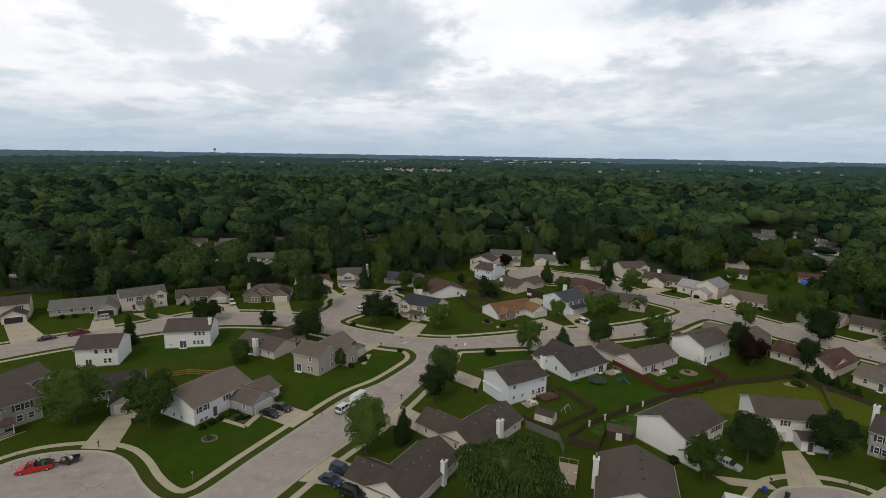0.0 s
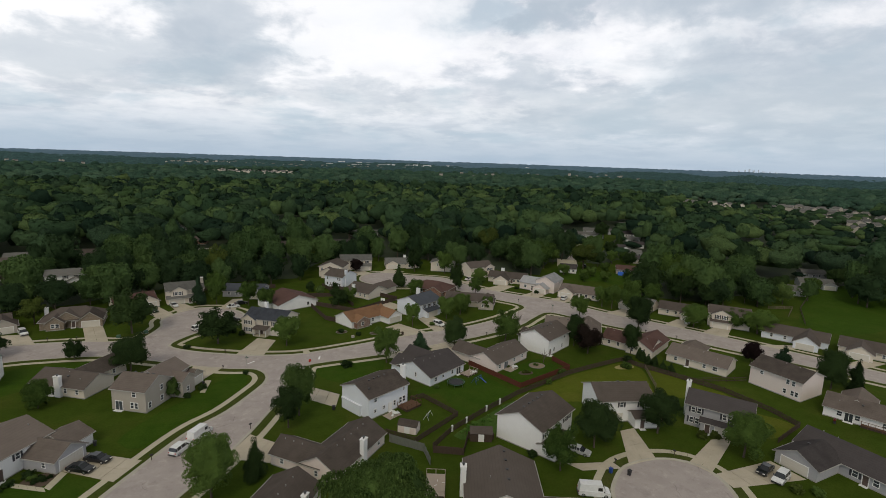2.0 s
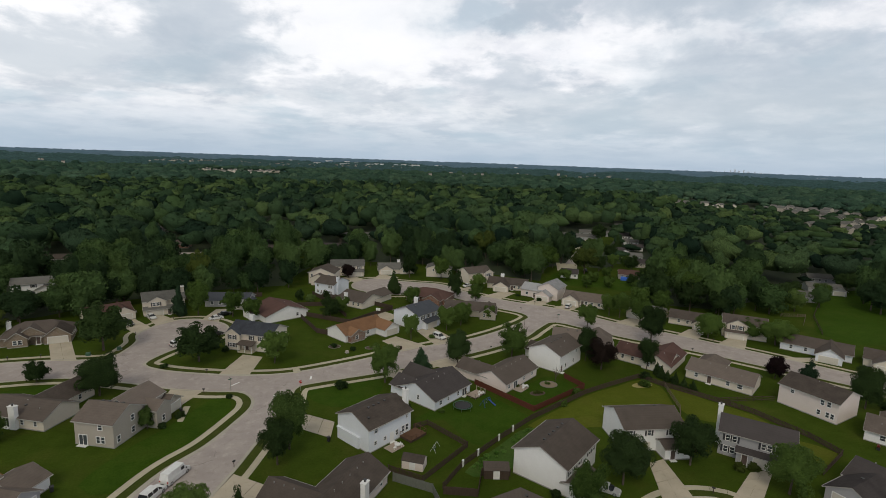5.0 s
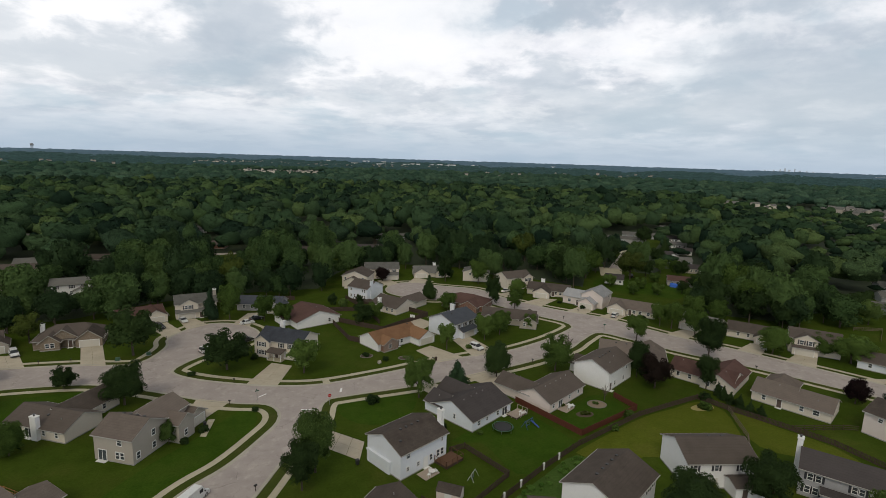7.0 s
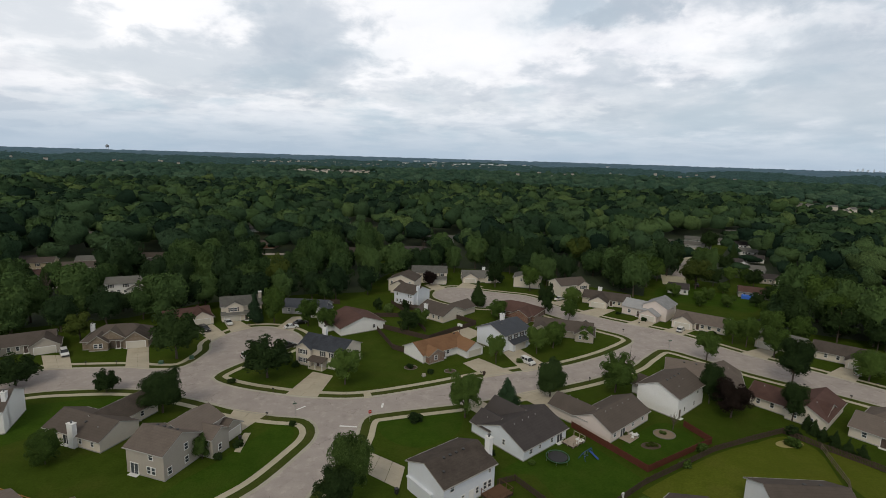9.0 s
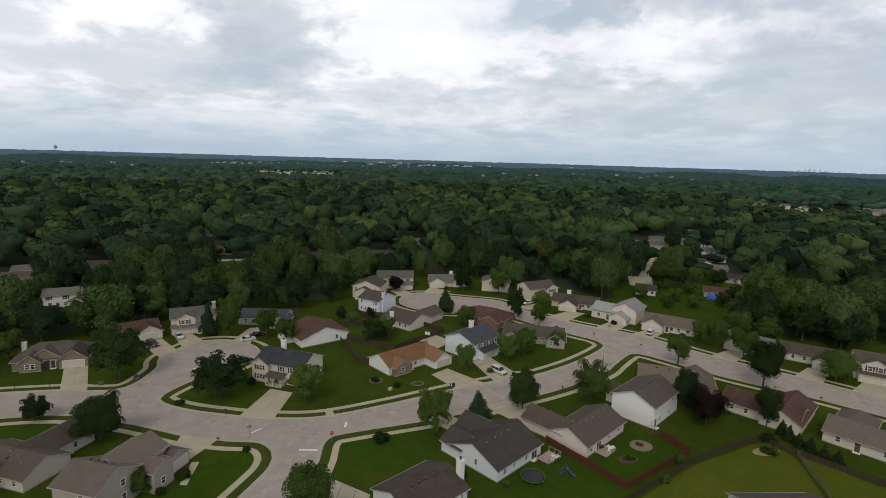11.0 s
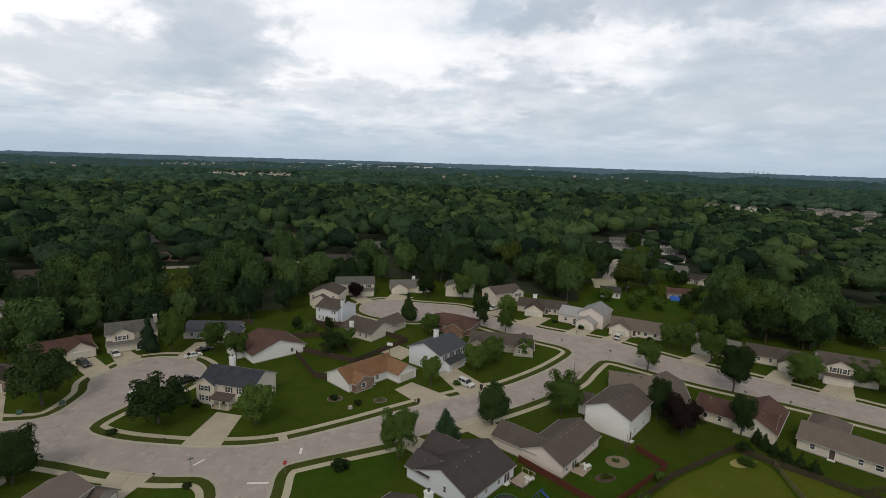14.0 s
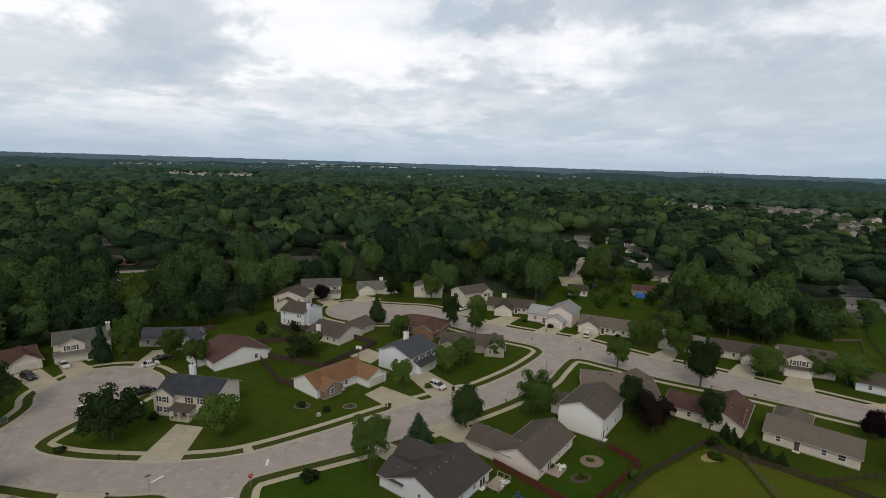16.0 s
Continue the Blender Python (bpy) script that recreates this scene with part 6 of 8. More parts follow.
    ("round", LEAF, 157.6, 233.0, 4.6, 3.0, "small green tree on a back lawn"),
    ("round", LEAF_D, 190.6, 229.0, 7.0, 4.4, "dark tree beside a red-roofed house"),
    ("round", LEAF_D, 183.0, 256.0, 8.4, 4.6, "dark tree behind a red-roofed house"),
    ("round", LEAF, 160.6, 268.0, 9.4, 5.0, "green tree beside a small white house"),
    ("conic", LEAF_D, 240.0, 312.0, 11.0, 4.0, "dark evergreen among white houses"),
    ("round", LEAF_D, 251.0, 347.0, 13.0, 7.0, "dark tree beside a pale car park"),
    ("round", LEAF, 222.0, 316.0, 9.0, 5.4, "green tree beside a pale car park"),
    ("round", LEAF, 204.0, 296.0, 8.4, 5.0, "green tree beside a lane"),
    ("round", LEAF_D, 186.0, 292.0, 12.4, 6.2, "dark green tree beside a lane"),
    ("round", LEAF_D, 95.6, 145.6, 10.6, 3.0, "tall dark green tree behind a purple one"),
    ("conic", LEAF_D, 109.6, 131.4, 3.3, 1.6, "clipped dark evergreen in a row by a fence"),
    ("conic", LEAF_D, 109.0, 129.0, 3.5, 1.6, "clipped dark evergreen in a row by a fence"),
    ("conic", LEAF_D, 108.8, 126.6, 3.1, 1.6, "clipped dark evergreen in a row by a fence"),
    ("conic", LEAF_D, 109.2, 124.2, 3.4, 1.6, "clipped dark evergreen in a row by a fence"),
    ("conic", LEAF_D, 110.0, 121.8, 3.2, 1.6, "clipped dark evergreen in a row by a fence"),
    ("conic", LEAF_D, 110.8, 119.6, 3.0, 1.6, "clipped dark evergreen in a row by a fence"),
)):
    tree(_k, _m, _x, _y, _h, _r, _l, _i, 0.16 if _h < 8 else 0.03, "", *((7200, 0.034) if _y < 165 else (2500, 0.060)))
tree("willow", LEAF_W, 18.0, 80.6, 11.4, 10.6, "huge weeping willow with hanging leafy branches", 0, 0.0, "", 9500, 0.022)
_b = thing("tree", pose(78.6, 135.2, 0, 0, 0, 40), "leafless small tree beside a sandy garden bed", "tree")
part("trunk", trunk_geo(random.Random(9), 0.28, 0.9, 14, 0.045), BARK, _b, "", Matrix.Diagonal((2.6, 2.6, 5.2, 1)))
BARE = thing("tree", pose(84.2, 163.2, 0), "leafless young street tree with thin branches", "tree")
part("trunk", trunk_geo(random.Random(4), 0.3, 1.0, 16, 0.05), BARK, BARE, "", Matrix.Diagonal((3.0, 3.0, 9.0, 1)))

for _x, _y, _h in ((-100.0, 251.0, 13.0), (-96.0, 253.0, 11.0), (-88.0, 250.0, 12.0), (-58.0, 262.0, 12.0), (52.0, 330.0, 13.0), (60.0, 326.0, 12.0), (120.0, 330.0, 14.0)):
    _b = thing("tree", pose(_x, _y, 0, 0, 0, _x * 7), "leafless grey tree at the edge of the wood", "tree", "bare trees at the wood")
    part("trunk", trunk_geo(random.Random(int(_x)), 0.4, 1.0, 14, 0.045), BARK, _b, "", Matrix.Diagonal((3.2, 3.2, _h, 1)))


def shrub(x, y, r, h, mat, label="clipped dark green shrub"):
    t, c = tree_kind("round", mat, 700, 0.16, 3, 90, "shrub")[int(x + y) % 3]
    e = thing("shrub", pose(x, y, 0, 0, 0, (x * 53) % 360), label, "shrub")
    part("foliage", c, None, e, "", Matrix.Translation((0, 0, -0.35 * h)) @ Matrix.Diagonal((r, r, h * 1.35, 1)))


for _x, _y, _r, _h, _m in (
    (22.9, 147.0, 1.9, 1.7, LEAF_D), (30.4, 171.8, 1.1, 1.2, LEAF_D), (25.4, 176.0, 1.2, 1.3, LEAF_D), (-43.0, 105.6, 0.9, 1.1, LEAF_D), (-41.9, 107.4, 0.9, 1.0, LEAF_D),
    (-40.8, 109.2, 1.0, 1.2, LEAF_D), (-38.6, 111.2, 1.2, 1.2, LEAF_D), (-37.6, 110.2, 1.0, 0.9, LEAF), (-13.4, 141.6, 1.2, 1.3, LEAF_D), (-3.6, 148.6, 0.9, 1.0, LEAF_D), (-16.4, 137.6, 1.0, 1.2, LEAF_D),
    (88.0, 205.0, 1.2, 1.1, LEAF), (57.2, 176.0, 1.3, 1.2, LEAF), (91.0, 88.6, 1.2, 1.7, LEAF_Y), (-20.6, 172.2, 1.2, 1.1, LEAF_D), (-76.4, 112.6, 1.0, 1.0, LEAF_D), (-74.4, 112.4, 1.0, 1.0, LEAF_D),
    (-121.0, 178.6, 1.2, 1.2, LEAF_D), (-117.4, 180.2, 1.2, 1.2, LEAF_D), (-87.4, 195.0, 1.2, 1.3, LEAF_D), (42.8, 127.4, 0.8, 0.9, LEAF), (52.2, 101.4, 1.0, 1.3, LEAF), (66.8, 135.0, 0.8, 0.7, LEAF_Y),
    (117.0, 208.6, 1.4, 1.4, LEAF_D), (111.6, 217.6, 1.2, 1.0, LEAF_D), (133.4, 192.4, 1.2, 1.1, LEAF_D), (86.0, 98.0, 1.2, 1.2, LEAF_D), (93.8, 87.8, 1.2, 1.4, LEAF_Y), (93.0, 68.6, 1.3, 1.6, LEAF_Y), (96.0, 66.8, 1.3, 1.5, LEAF),
    (58.4, 91.0, 1.2, 1.5, LEAF_D), (51.6, 92.4, 1.1, 1.4, LEAF_D), (36.0, 131.6, 0.9, 1.0, LEAF_D), (79.4, 126.6, 1.4, 1.6, LEAF), (72.6, 122.4, 1.3, 1.4, LEAF), (100.6, 125.6, 1.6, 1.7, LEAF), (104.0, 129.4, 1.8, 2.0, LEAF_D),
    (-8.6, 183.6, 1.4, 2.2, LEAF_D), (-5.6, 180.6, 1.2, 1.6, LEAF_D), (9.6, 228.0, 1.6, 1.8, LEAF), (24.0, 228.0, 2.0, 3.6, LEAF_W), (20.0, 232.0, 1.8, 4.6, LEAF_D), (30.5, 230.0, 1.6, 4.2, LEAF_D),
):
    shrub(_x, _y, _r, _h, _m)

for _k in range(26):
    _u, _v = RNG.uniform(0, 1), RNG.uniform(0.1, 0.9)
    shrub(42.0 + 18.0 * _u - 1.5 * _v, 104.2 + 10.6 * _u - 1.6 + 2.6 * _v, RNG.uniform(0.35, 0.8), RNG.uniform(0.3, 0.8), WEED, "low bright green weeds in a rough yard")

# ---- woods ----
QUARTERS = [(660, 600, 60, 60), (720, 510, 55, 55), (680, 430, 64, 44), (560, 372, 34, 20), (-20, 1550, 120, 100)]
# far homes in the woods: x, y, turn, length, wall and roof kind
HOMES = [
    (-197, 259, 20, 12, 8), (-172, 265, 18, 17, 1), (-151, 279, 15, 12, 7), (-126, 289, 10, 12, 7), (-130, 306, 10, 13, 9), (-110, 295, 8, 17, 9), (-78, 264, 12, 13, 10), (-86, 312, 4, 13, 2), (-114, 322, 10, 14, 1), (-142, 322, 12, 14, 2), (-88, 330, -4, 14, 0),
    (-42, 370, -10, 18, 3), (12, 345, -14, 16, 3), (46, 347, -8, 20, 2), (72, 392, -12, 20, 1), (92, 388, -4, 14, 4), (156, 250, -36, 8.5, 6), (188, 241, -36, 14, 5), (217, 265, -34, 13, 2),
    (246, 372, -34, 30, 1), (272, 388, -34, 26, 1), (286, 362, -34, 12, 6), (268, 337, -34, 10, 4), (253, 314, -34, 9, 6), (230, 304, -30, 9, 6), (226, 286, -30, 12, 1), (238, 186, -40, 10, 1), (266, 196, -36, 15, 1), (234, 222, -44, 14, 2), (290, 212, -30, 16, 1), (30, 432, 0, 18, 0), (-60, 432, 10, 16, 4), (140, 450, -10, 18, 2), (-150, 402, 10, 16, 1),
    (330, 420, -30, 18, 4), (340, 300, -30, 18, 1), (-230, 330, 16, 18, 4), (11, 455, -8, 14, 4),
]
LANES = [((-215, 236), (-66, 250), 5), ((-160, 262), (-96, 281), 3), ((166, 262), (216, 318), 3.5), ((-60, 345), (70, 350), 3)]


def inside(px, py, poly):
    hit = np.zeros(len(px), bool)
    for i in range(len(poly)):
        (x0, y0), (x1, y1) = poly[i - 1], poly[i]
        if y0 == y1:
            continue
        c = (y0 > py) != (y1 > py)
        hit ^= c & (px < (x1 - x0) * (py - y0) / (y1 - y0) + x0)
    return hit


def clear_of(px, py, home=9.5):
    ok = ~inside(px, py, EDGE)
    for g in GLADES:
        ok &= ~inside(px, py, g)
    for x, y, dx, dy in QUARTERS:
        ok &= (((px - x) / dx) ** 2 + ((py - y) / dy) ** 2 > 1) | (np.sin(px * 12.9 + py * 78.2) > 0.15)
    for x, y, a, ln, _ in HOMES:
        c, s = math.cos(radians(a)), math.sin(radians(a))
        u, v = (px - x) * c + (py - y) * s, -(px - x) * s + (py - y) * c
        ok &= ~((np.abs(u) < ln / 2 + 3) & (v > -home + 1) & (v < home - 2))
    for (x0, y0), (x1, y1), w in LANES:
        dx, dy = x1 - x0, y1 - y0
        t = np.clip(((px - x0) * dx + (py - y0) * dy) / (dx * dx + dy * dy), 0, 1)
        ok &= np.hypot(px - x0 - t * dx, py - y0 - t * dy) > w
    return ok


def lower(px, py):
    """Trees stay low on the near side of the homes that look out of the woods."""
    f = np.ones(len(px))
    for x, y, a, ln, _ in HOMES + [(-30, 322, 0, 20, 0), (40, 340, 0, 24, 0), (226, 330, 0, 24, 0)]:
        d = Vector((8 - x, 45 - y)).normalized()
        u, v = (px - x) * d.x + (py - y) * d.y, -(px - x) * d.y + (py - y) * d.x
        sight = 58.0 / math.hypot(x - 8, y - 45)
        f = np.where((u > 0) & (u < 80) & (np.abs(v) < ln / 2 - 0.5), np.minimum(f, np.maximum(0.34, (sight * np.abs(u) + 3.0) / 15.0)), f)
    for x, y, dx, dy in QUARTERS:
        d = Vector((8 - x, 45 - y)).normalized()
        u, v = (px - x) * d.x + (py - y) * d.y, -(px - x) * d.y + (py - y) * d.x
        f = np.where((u > -60) & (u < 300) & (np.abs(v) < max(dx, dy) + 5), 0.55, f)
    return f


def scatter(r0, r1, gap, rng):
    """Jittered places in a wide wedge ahead, between two distances."""
    k = int(2 * r1 / gap) + 1
    gx, gy = np.meshgrid(np.arange(k) * gap - r1, np.arange(int(r1 / gap) + 1) * gap)
    px, py = gx.ravel() + rng.uniform(-0.45, 0.45, gx.size) * gap, gy.ravel() + rng.uniform(-0.45, 0.45, gx.size) * gap + 20
    d, a = np.hypot(px, py - 30), np.degrees(np.arctan2(px, py - 30))
    ok = (d > r0) & (d <= r1) & (a > -54) & (a < 73)
    return px[ok], py[ok]


def dome(na, nr, rng):
    """A lumpy crown in unit size, open below: its points and faces."""
    lob = rng.normal(0, 1, (13, 3))
    lob[:, 2] = np.abs(lob[:, 2]) * 0.8
    lob /= np.linalg.norm(lob, axis=1, keepdims=True)
    amp = rng.uniform(0.14, 0.40, 13)
    pts = []
    for i in range(nr + 1):
        th = math.radians(118) * (i / nr)
        for k in range(na):
            ph = 2 * math.pi * (k + 0.5 * (i % 2)) / na
            pts.append((math.sin(th) * math.cos(ph), math.sin(th) * math.sin(ph), math.cos(th)))
    p = np.array(pts)
    d = p @ lob.T
    r = 0.70 + (np.exp((d - 1) * 14) * amp).sum(1) + rng.uniform(-0.09, 0.09, len(p))
    p = p * r[:, None]
    p[:, 2] = 0.55 + 0.45 * p[:, 2]
    q = [(i * na + k, (i + 1) * na + k, (i + 1) * na + (k + 1) % na, i * na + (k + 1) % na) for i in range(nr) for k in range(na)]
    return p, np.array(q)


def grove(name, px, py, na, nr, tufts, mat, rng, label, h0=10, h1=19, rad=(3.8, 7.2), leaf=0.12):
    """Many crowns joined into one mesh: lumpy domes with loose tufts of leaves about them."""
    unit = []
    for k in range(10):
        r2 = np.random.default_rng(500 + k)
        v, q = dome(na, nr, r2)
        if tufts:
            # tufts lie over the faces, more of them towards the top
            mid = v[q].mean(1)
            w = np.clip(mid[:, 2] - 0.25, 0.05, 1)
            pick = r2.choice(len(q), tufts, p=w / w.sum())
            corner = r2.dirichlet((1, 1, 1, 1), tufts)
            at = (v[q[pick]] * corner[:, :, None]).sum(1)
            nrm = at - np.array((0, 0, 0.42))
            nrm /= np.linalg.norm(nrm, axis=1, keepdims=True)
            v2, q2 = cards((at - (0, 0, 0.5)) * r2.uniform(1.0, 1.10, (tufts, 1)) + (0, 0, 0.5), nrm, leaf, r2, 0.45)
            q = np.vstack([q, q2 + len(v)])
            v = np.vstack([v, v2])
        unit.append((v, q))
    V, Q, T, base = [], [], [], 0
    ground_z = rise(np.hypot(px, py - 30))
    low = lower(px, py)
    for i in range(len(px)):
        v, q = unit[rng.integers(10)]
        a = rng.uniform(0, 6.28)
        r = rad[0] + (rad[1] - rad[0]) * rng.random() ** 1.3
        h = (h0 + (h1 - h0) * (0.62 * rng.random() + 0.38 * (r - rad[0]) / (rad[1] - rad[0]))) * low[i]
        r *= 0.4 + 0.6 * low[i]
        c, s = math.cos(a), math.sin(a)
        w = np.empty_like(v)
        w[:, 0] = px[i] + r * (v[:, 0] * c - v[:, 1] * s)
        w[:, 1] = py[i] + r * (v[:, 0] * s + v[:, 1] * c)
        w[:, 2] = ground_z[i] + h * v[:, 2]
        V.append(w)
        Q.append(q + base)
        T.append(np.full(len(v), rng.random()))
        base += len(v)
    me = fast_mesh(name, np.vstack(V), np.vstack(Q), mat, True, np.concatenate(T))
    return tagged(new(name, me), label, "woodland", kind="stuff")


def ranks(name, px, py, na, nr, tufts, rng, label, h, rad, leaf):
    """Three sorts of tree, each joined into one mesh."""
    sort = rng.choice(3, len(px), p=(0.26, 0.46, 0.28))
    for k in range(3):
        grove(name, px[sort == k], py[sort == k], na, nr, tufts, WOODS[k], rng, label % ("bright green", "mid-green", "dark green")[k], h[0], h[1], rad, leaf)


def woods():
    rng = np.random.default_rng(3)
    # the front rank stands as single trees
    px, py = scatter(120, 420, 12.2, rng)
    ok = clear_of(px, py)
    px, py = px[ok], py[ok]
    near = np.hypot(px - 20, py - 60)
    order = np.argsort(near)
    first, rest = order[:205], order[205:]
    low = lower(px, py)
    for i in first:
        big = rng.random()
        mat = LEAF_ED if big < 0.36 else LEAF_E if big < 0.98 else LEAF_Y
        r = rng.uniform(4.2, 8.6)
        h = (rng.uniform(7.5, 12.5) + r * rng.uniform(0.4, 1.3)) * float(low[i])
        r *= 0.4 + 0.6 * float(low[i])
        tree("tall", mat, float(px[i]), float(py[i]), h, r, "mature woodland tree behind the houses" if mat is not LEAF_Y else "yellowing woodland tree behind the houses", int(rng.integers(3)), 0.08, "trees at the edge of the wood", 1600, 0.070)
    ranks("woodland", px[rest], py[rest], 12, 6, 150, rng, "dense woodland of mature %s broad-leaved trees", (8, 23), (4.0, 9.6), 0.13)
    px, py = scatter(420, 900, 14.0, rng)
    ok = clear_of(px, py, 8.0) & (rng.random(len(px)) < 0.95)
    ranks("woodland", px[ok], py[ok], 9, 4, 58, rng, "dense woodland of %s trees with houses hidden in it", (8, 23), (4.8, 11.0), 0.17)
    px, py = scatter(900, 1750, 19.0, rng)
    keep = (rng.random(len(px)) < 0.93) & clear_of(px, py)
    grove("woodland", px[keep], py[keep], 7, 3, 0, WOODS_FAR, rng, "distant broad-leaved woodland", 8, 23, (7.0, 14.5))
    # beyond that a rolling sheet of tree tops
    na, nr = 460, 110
    A = np.radians(np.linspace(-62, 80, na))
    R = np.geomspace(1700, 4860, nr)
    RR, AA = np.meshgrid(R, A, indexing="ij")
    z = rise(RR) + 9 + rng.uniform(-7, 7, RR.shape)
    z[0] -= 12
    X, Y = RR * np.sin(AA), 30 + RR * np.cos(AA)
    X += rng.uniform(-3, 3, X.shape)
    Y += rng.uniform(-5, 5, X.shape)
    idx = np.arange(na * nr).reshape(nr, na)
    q = np.stack([idx[:-1, :-1], idx[:-1, 1:], idx[1:, 1:], idx[1:, :-1]], -1).reshape(-1, 4)
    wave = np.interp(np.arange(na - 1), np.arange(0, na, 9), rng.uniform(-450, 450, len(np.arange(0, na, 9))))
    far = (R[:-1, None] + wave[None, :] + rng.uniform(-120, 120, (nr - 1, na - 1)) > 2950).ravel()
    flat = np.stack([X, Y, z], -1).reshape(-1, 3)
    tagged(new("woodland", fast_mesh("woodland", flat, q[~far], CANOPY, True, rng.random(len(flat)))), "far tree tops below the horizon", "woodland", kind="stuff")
    tagged(new("backdrop", fast_mesh("backdrop", flat, q[far], FARBLUE, True)), "far woods along the horizon, haze tinted into their blue-green", "backdrop", kind="structure")


woods()

# ---- homes and roads seen in the woods ----
for _n, (_x, _y, _a, _ln, _c) in enumerate(HOMES):
    _w = (SI_CREAM, SI_GREY, SI_BEIGE, BRICK, SI_WHITE, SI_BEIGE, SI_WHITE, SI_BEIGE, SI_PINK, SI_TAN, SI_WHITE)[_c]
    _r = (SH_BROWN, SH_GREY, SH_DARK, SH_BROWN, SH_GREY, SH_RED, SH_DARK, SH_RED, SH_BROWN, SH_BROWN, SH_GREY)[_c]
    _d, _tall = 8.0, _c > 7
    house(("cream", "grey", "beige", "brick", "white", "tan", "small white", "beige red-roofed", "pale pink", "tan", "white")[_c] + (" two-storey" if _tall else " single-storey") + " house half hidden among trees", _x - _ln / 2, _y - _d / 2, _a, _w, _r,
          [(0, 0, _ln, _d, 5.0 if _tall else 2.7, "x", 1.7)] + ([(_ln * 0.6, -3.0, _ln * 0.6 + 6.2, 3.0, 2.6, "y", 1.6)] if _n % 3 == 0 else []),
          row(0, "S", (1.6, _ln * 0.3, _ln * 0.48, _ln - 2.0), 0.9, 1.2, 1.3) + (row(0, "S", (1.4, _ln * 0.5, _ln - 2.4), 3.2, 1.1, 1.3, True) if _tall else []), [(1, "S", 0.7, 4.7)] if _n % 3 == 0 else ())
for _k, ((_x0, _y0), (_x1, _y1), _w) in enumerate(LANES):
    _t = Vector((_x1 - _x0, _y1 - _y0)).normalized()
    _s = Vector((-_t.y, _t.x)) * min(_w, 3.6)
    _m = Geo()
    _m.add([(_x0 - _s.x, _y0 - _s.y, 0.05), (_x1 - _s.x, _y1 - _s.y, 0.05), (_x1 + _s.x, _y1 + _s.y, 0.05), (_x0 + _s.x, _y0 + _s.y, 0.05)], [(0, 1, 2, 3)])
    lone("road_lane", _m, ROAD, "grey residential lane between trees", "road", "structure")
driveway([(211, 322), (218, 318), (256, 352), (248, 366)], 5, 3, WALK, "pale concrete car park beside long roofs")
driveway([(-48, 322), (-26, 318), (-24, 328), (-46, 331)], 4, 2, ROAD, "parking area with cars among trees")
driveway([(160, 262), (169, 256), (181, 274), (172, 282)], 2, 3, WALK, "pale concrete drive beside a small house")


def far_quarter(spots, label, seed, size, walls, low=14):
    """Rows of far small houses with pale walls and grey roofs."""
    rnd = random.Random(seed)
    g, r = Geo(), Geo()
    for x, y in spots:
        a = rnd.uniform(0, 180)
        z = float(rise(math.hypot(x, y - 30)))
        m = pose(x, y, z, 0, 0, a)
        w, d, h = size * rnd.uniform(0.8, 1.3), size * rnd.uniform(0.6, 0.8), rnd.uniform(low, low + 4)
        g.prism([(-w / 2, -d / 2, 0), (-w / 2, d / 2, 0), (-w / 2, d / 2, h), (-w / 2, 0, h + d * 0.28), (-w / 2, -d / 2, h)], (w, 0, 0), m)
        for s in (-1, 1):
            r.add([m @ Vector(p) for p in ((-w / 2 - 0.5, s * (d / 2 + 0.6), h - 0.2), (w / 2 + 0.5, s * (d / 2 + 0.6), h - 0.2), (w / 2 + 0.5, 0, h + d * 0.28 + 0.3), (-w / 2 - 0.5, 0, h + d * 0.28 + 0.3))], [(0, 1, 2, 3)])
    o = lone("distant_houses", g, walls, label, "houses", "stuff")
    part("roof", r, SH_GREY, o, "grey roofs")


_rnd = random.Random(8)


def spots(cx, cy, dx, dy, n):
    return [(cx + _rnd.uniform(-dx, dx), cy + _rnd.uniform(-dy, dy)) for _ in range(n)]


far_quarter(spots(660, 600, 60, 60, 14), "distant housing estate with pale walls above the trees", 1, 9, SI_CREAM, 5)
far_quarter(spots(720, 510, 50, 50, 22), "distant housing estate with grey roofs above the trees", 2, 10, SI_BEIGE, 5)
far_quarter(spots(680, 430, 60, 40, 18), "distant housing estate with brown roofs among trees", 9, 10, SI_CREAM, 4)
far_quarter(spots(560, 372, 30, 16, 6), "grey-roofed houses in a gap of the woods", 12, 11, SI_BEIGE, 4)
far_quarter(spots(-20, 1560, 110, 90, 60), "far pale houses among tree tops", 3, 8, SI_CREAM, 7)
far_quarter(spots(-240, 2380, 130, 160, 40), "far pale houses below the horizon", 13, 9, SI_CREAM, 10)
far_quarter(spots(90, 2350, 160, 160, 20), "far pale houses between tree tops", 14, 9, SI_BEIGE, 10)
far_quarter(spots(300, 2300, 420, 160, 24), "far pale houses strung along the horizon", 4, 9, SI_BEIGE, 10)
far_quarter(spots(-700, 1700, 300, 200, 14), "far scattered houses among tree tops", 5, 8, SI_BEIGE, 14)
far_quarter(spots(900, 1500, 500, 250, 20), "far scattered pale houses in the woods", 6, 8, SI_BEIGE, 14)


def sheds(spec):
    for x, y, w, d, h, a in spec:
        z = float(rise(math.hypot(x, y - 30)))
        e = thing("warehouse", pose(x, y, z, 0, 0, a), "long white flat-roofed warehouse near the horizon", "warehouse", "far warehouses")
        part("wall", Geo().box(-w / 2, -d / 2, 0, w / 2, d / 2, h), SI_WHITE, e)
        part("roof", Geo().box(-w / 2 - 0.6, -d / 2 - 0.6, h, w / 2 + 0.6, d / 2 + 0.6, h + 1.0), SH_LIGHT, e, "pale flat roof")


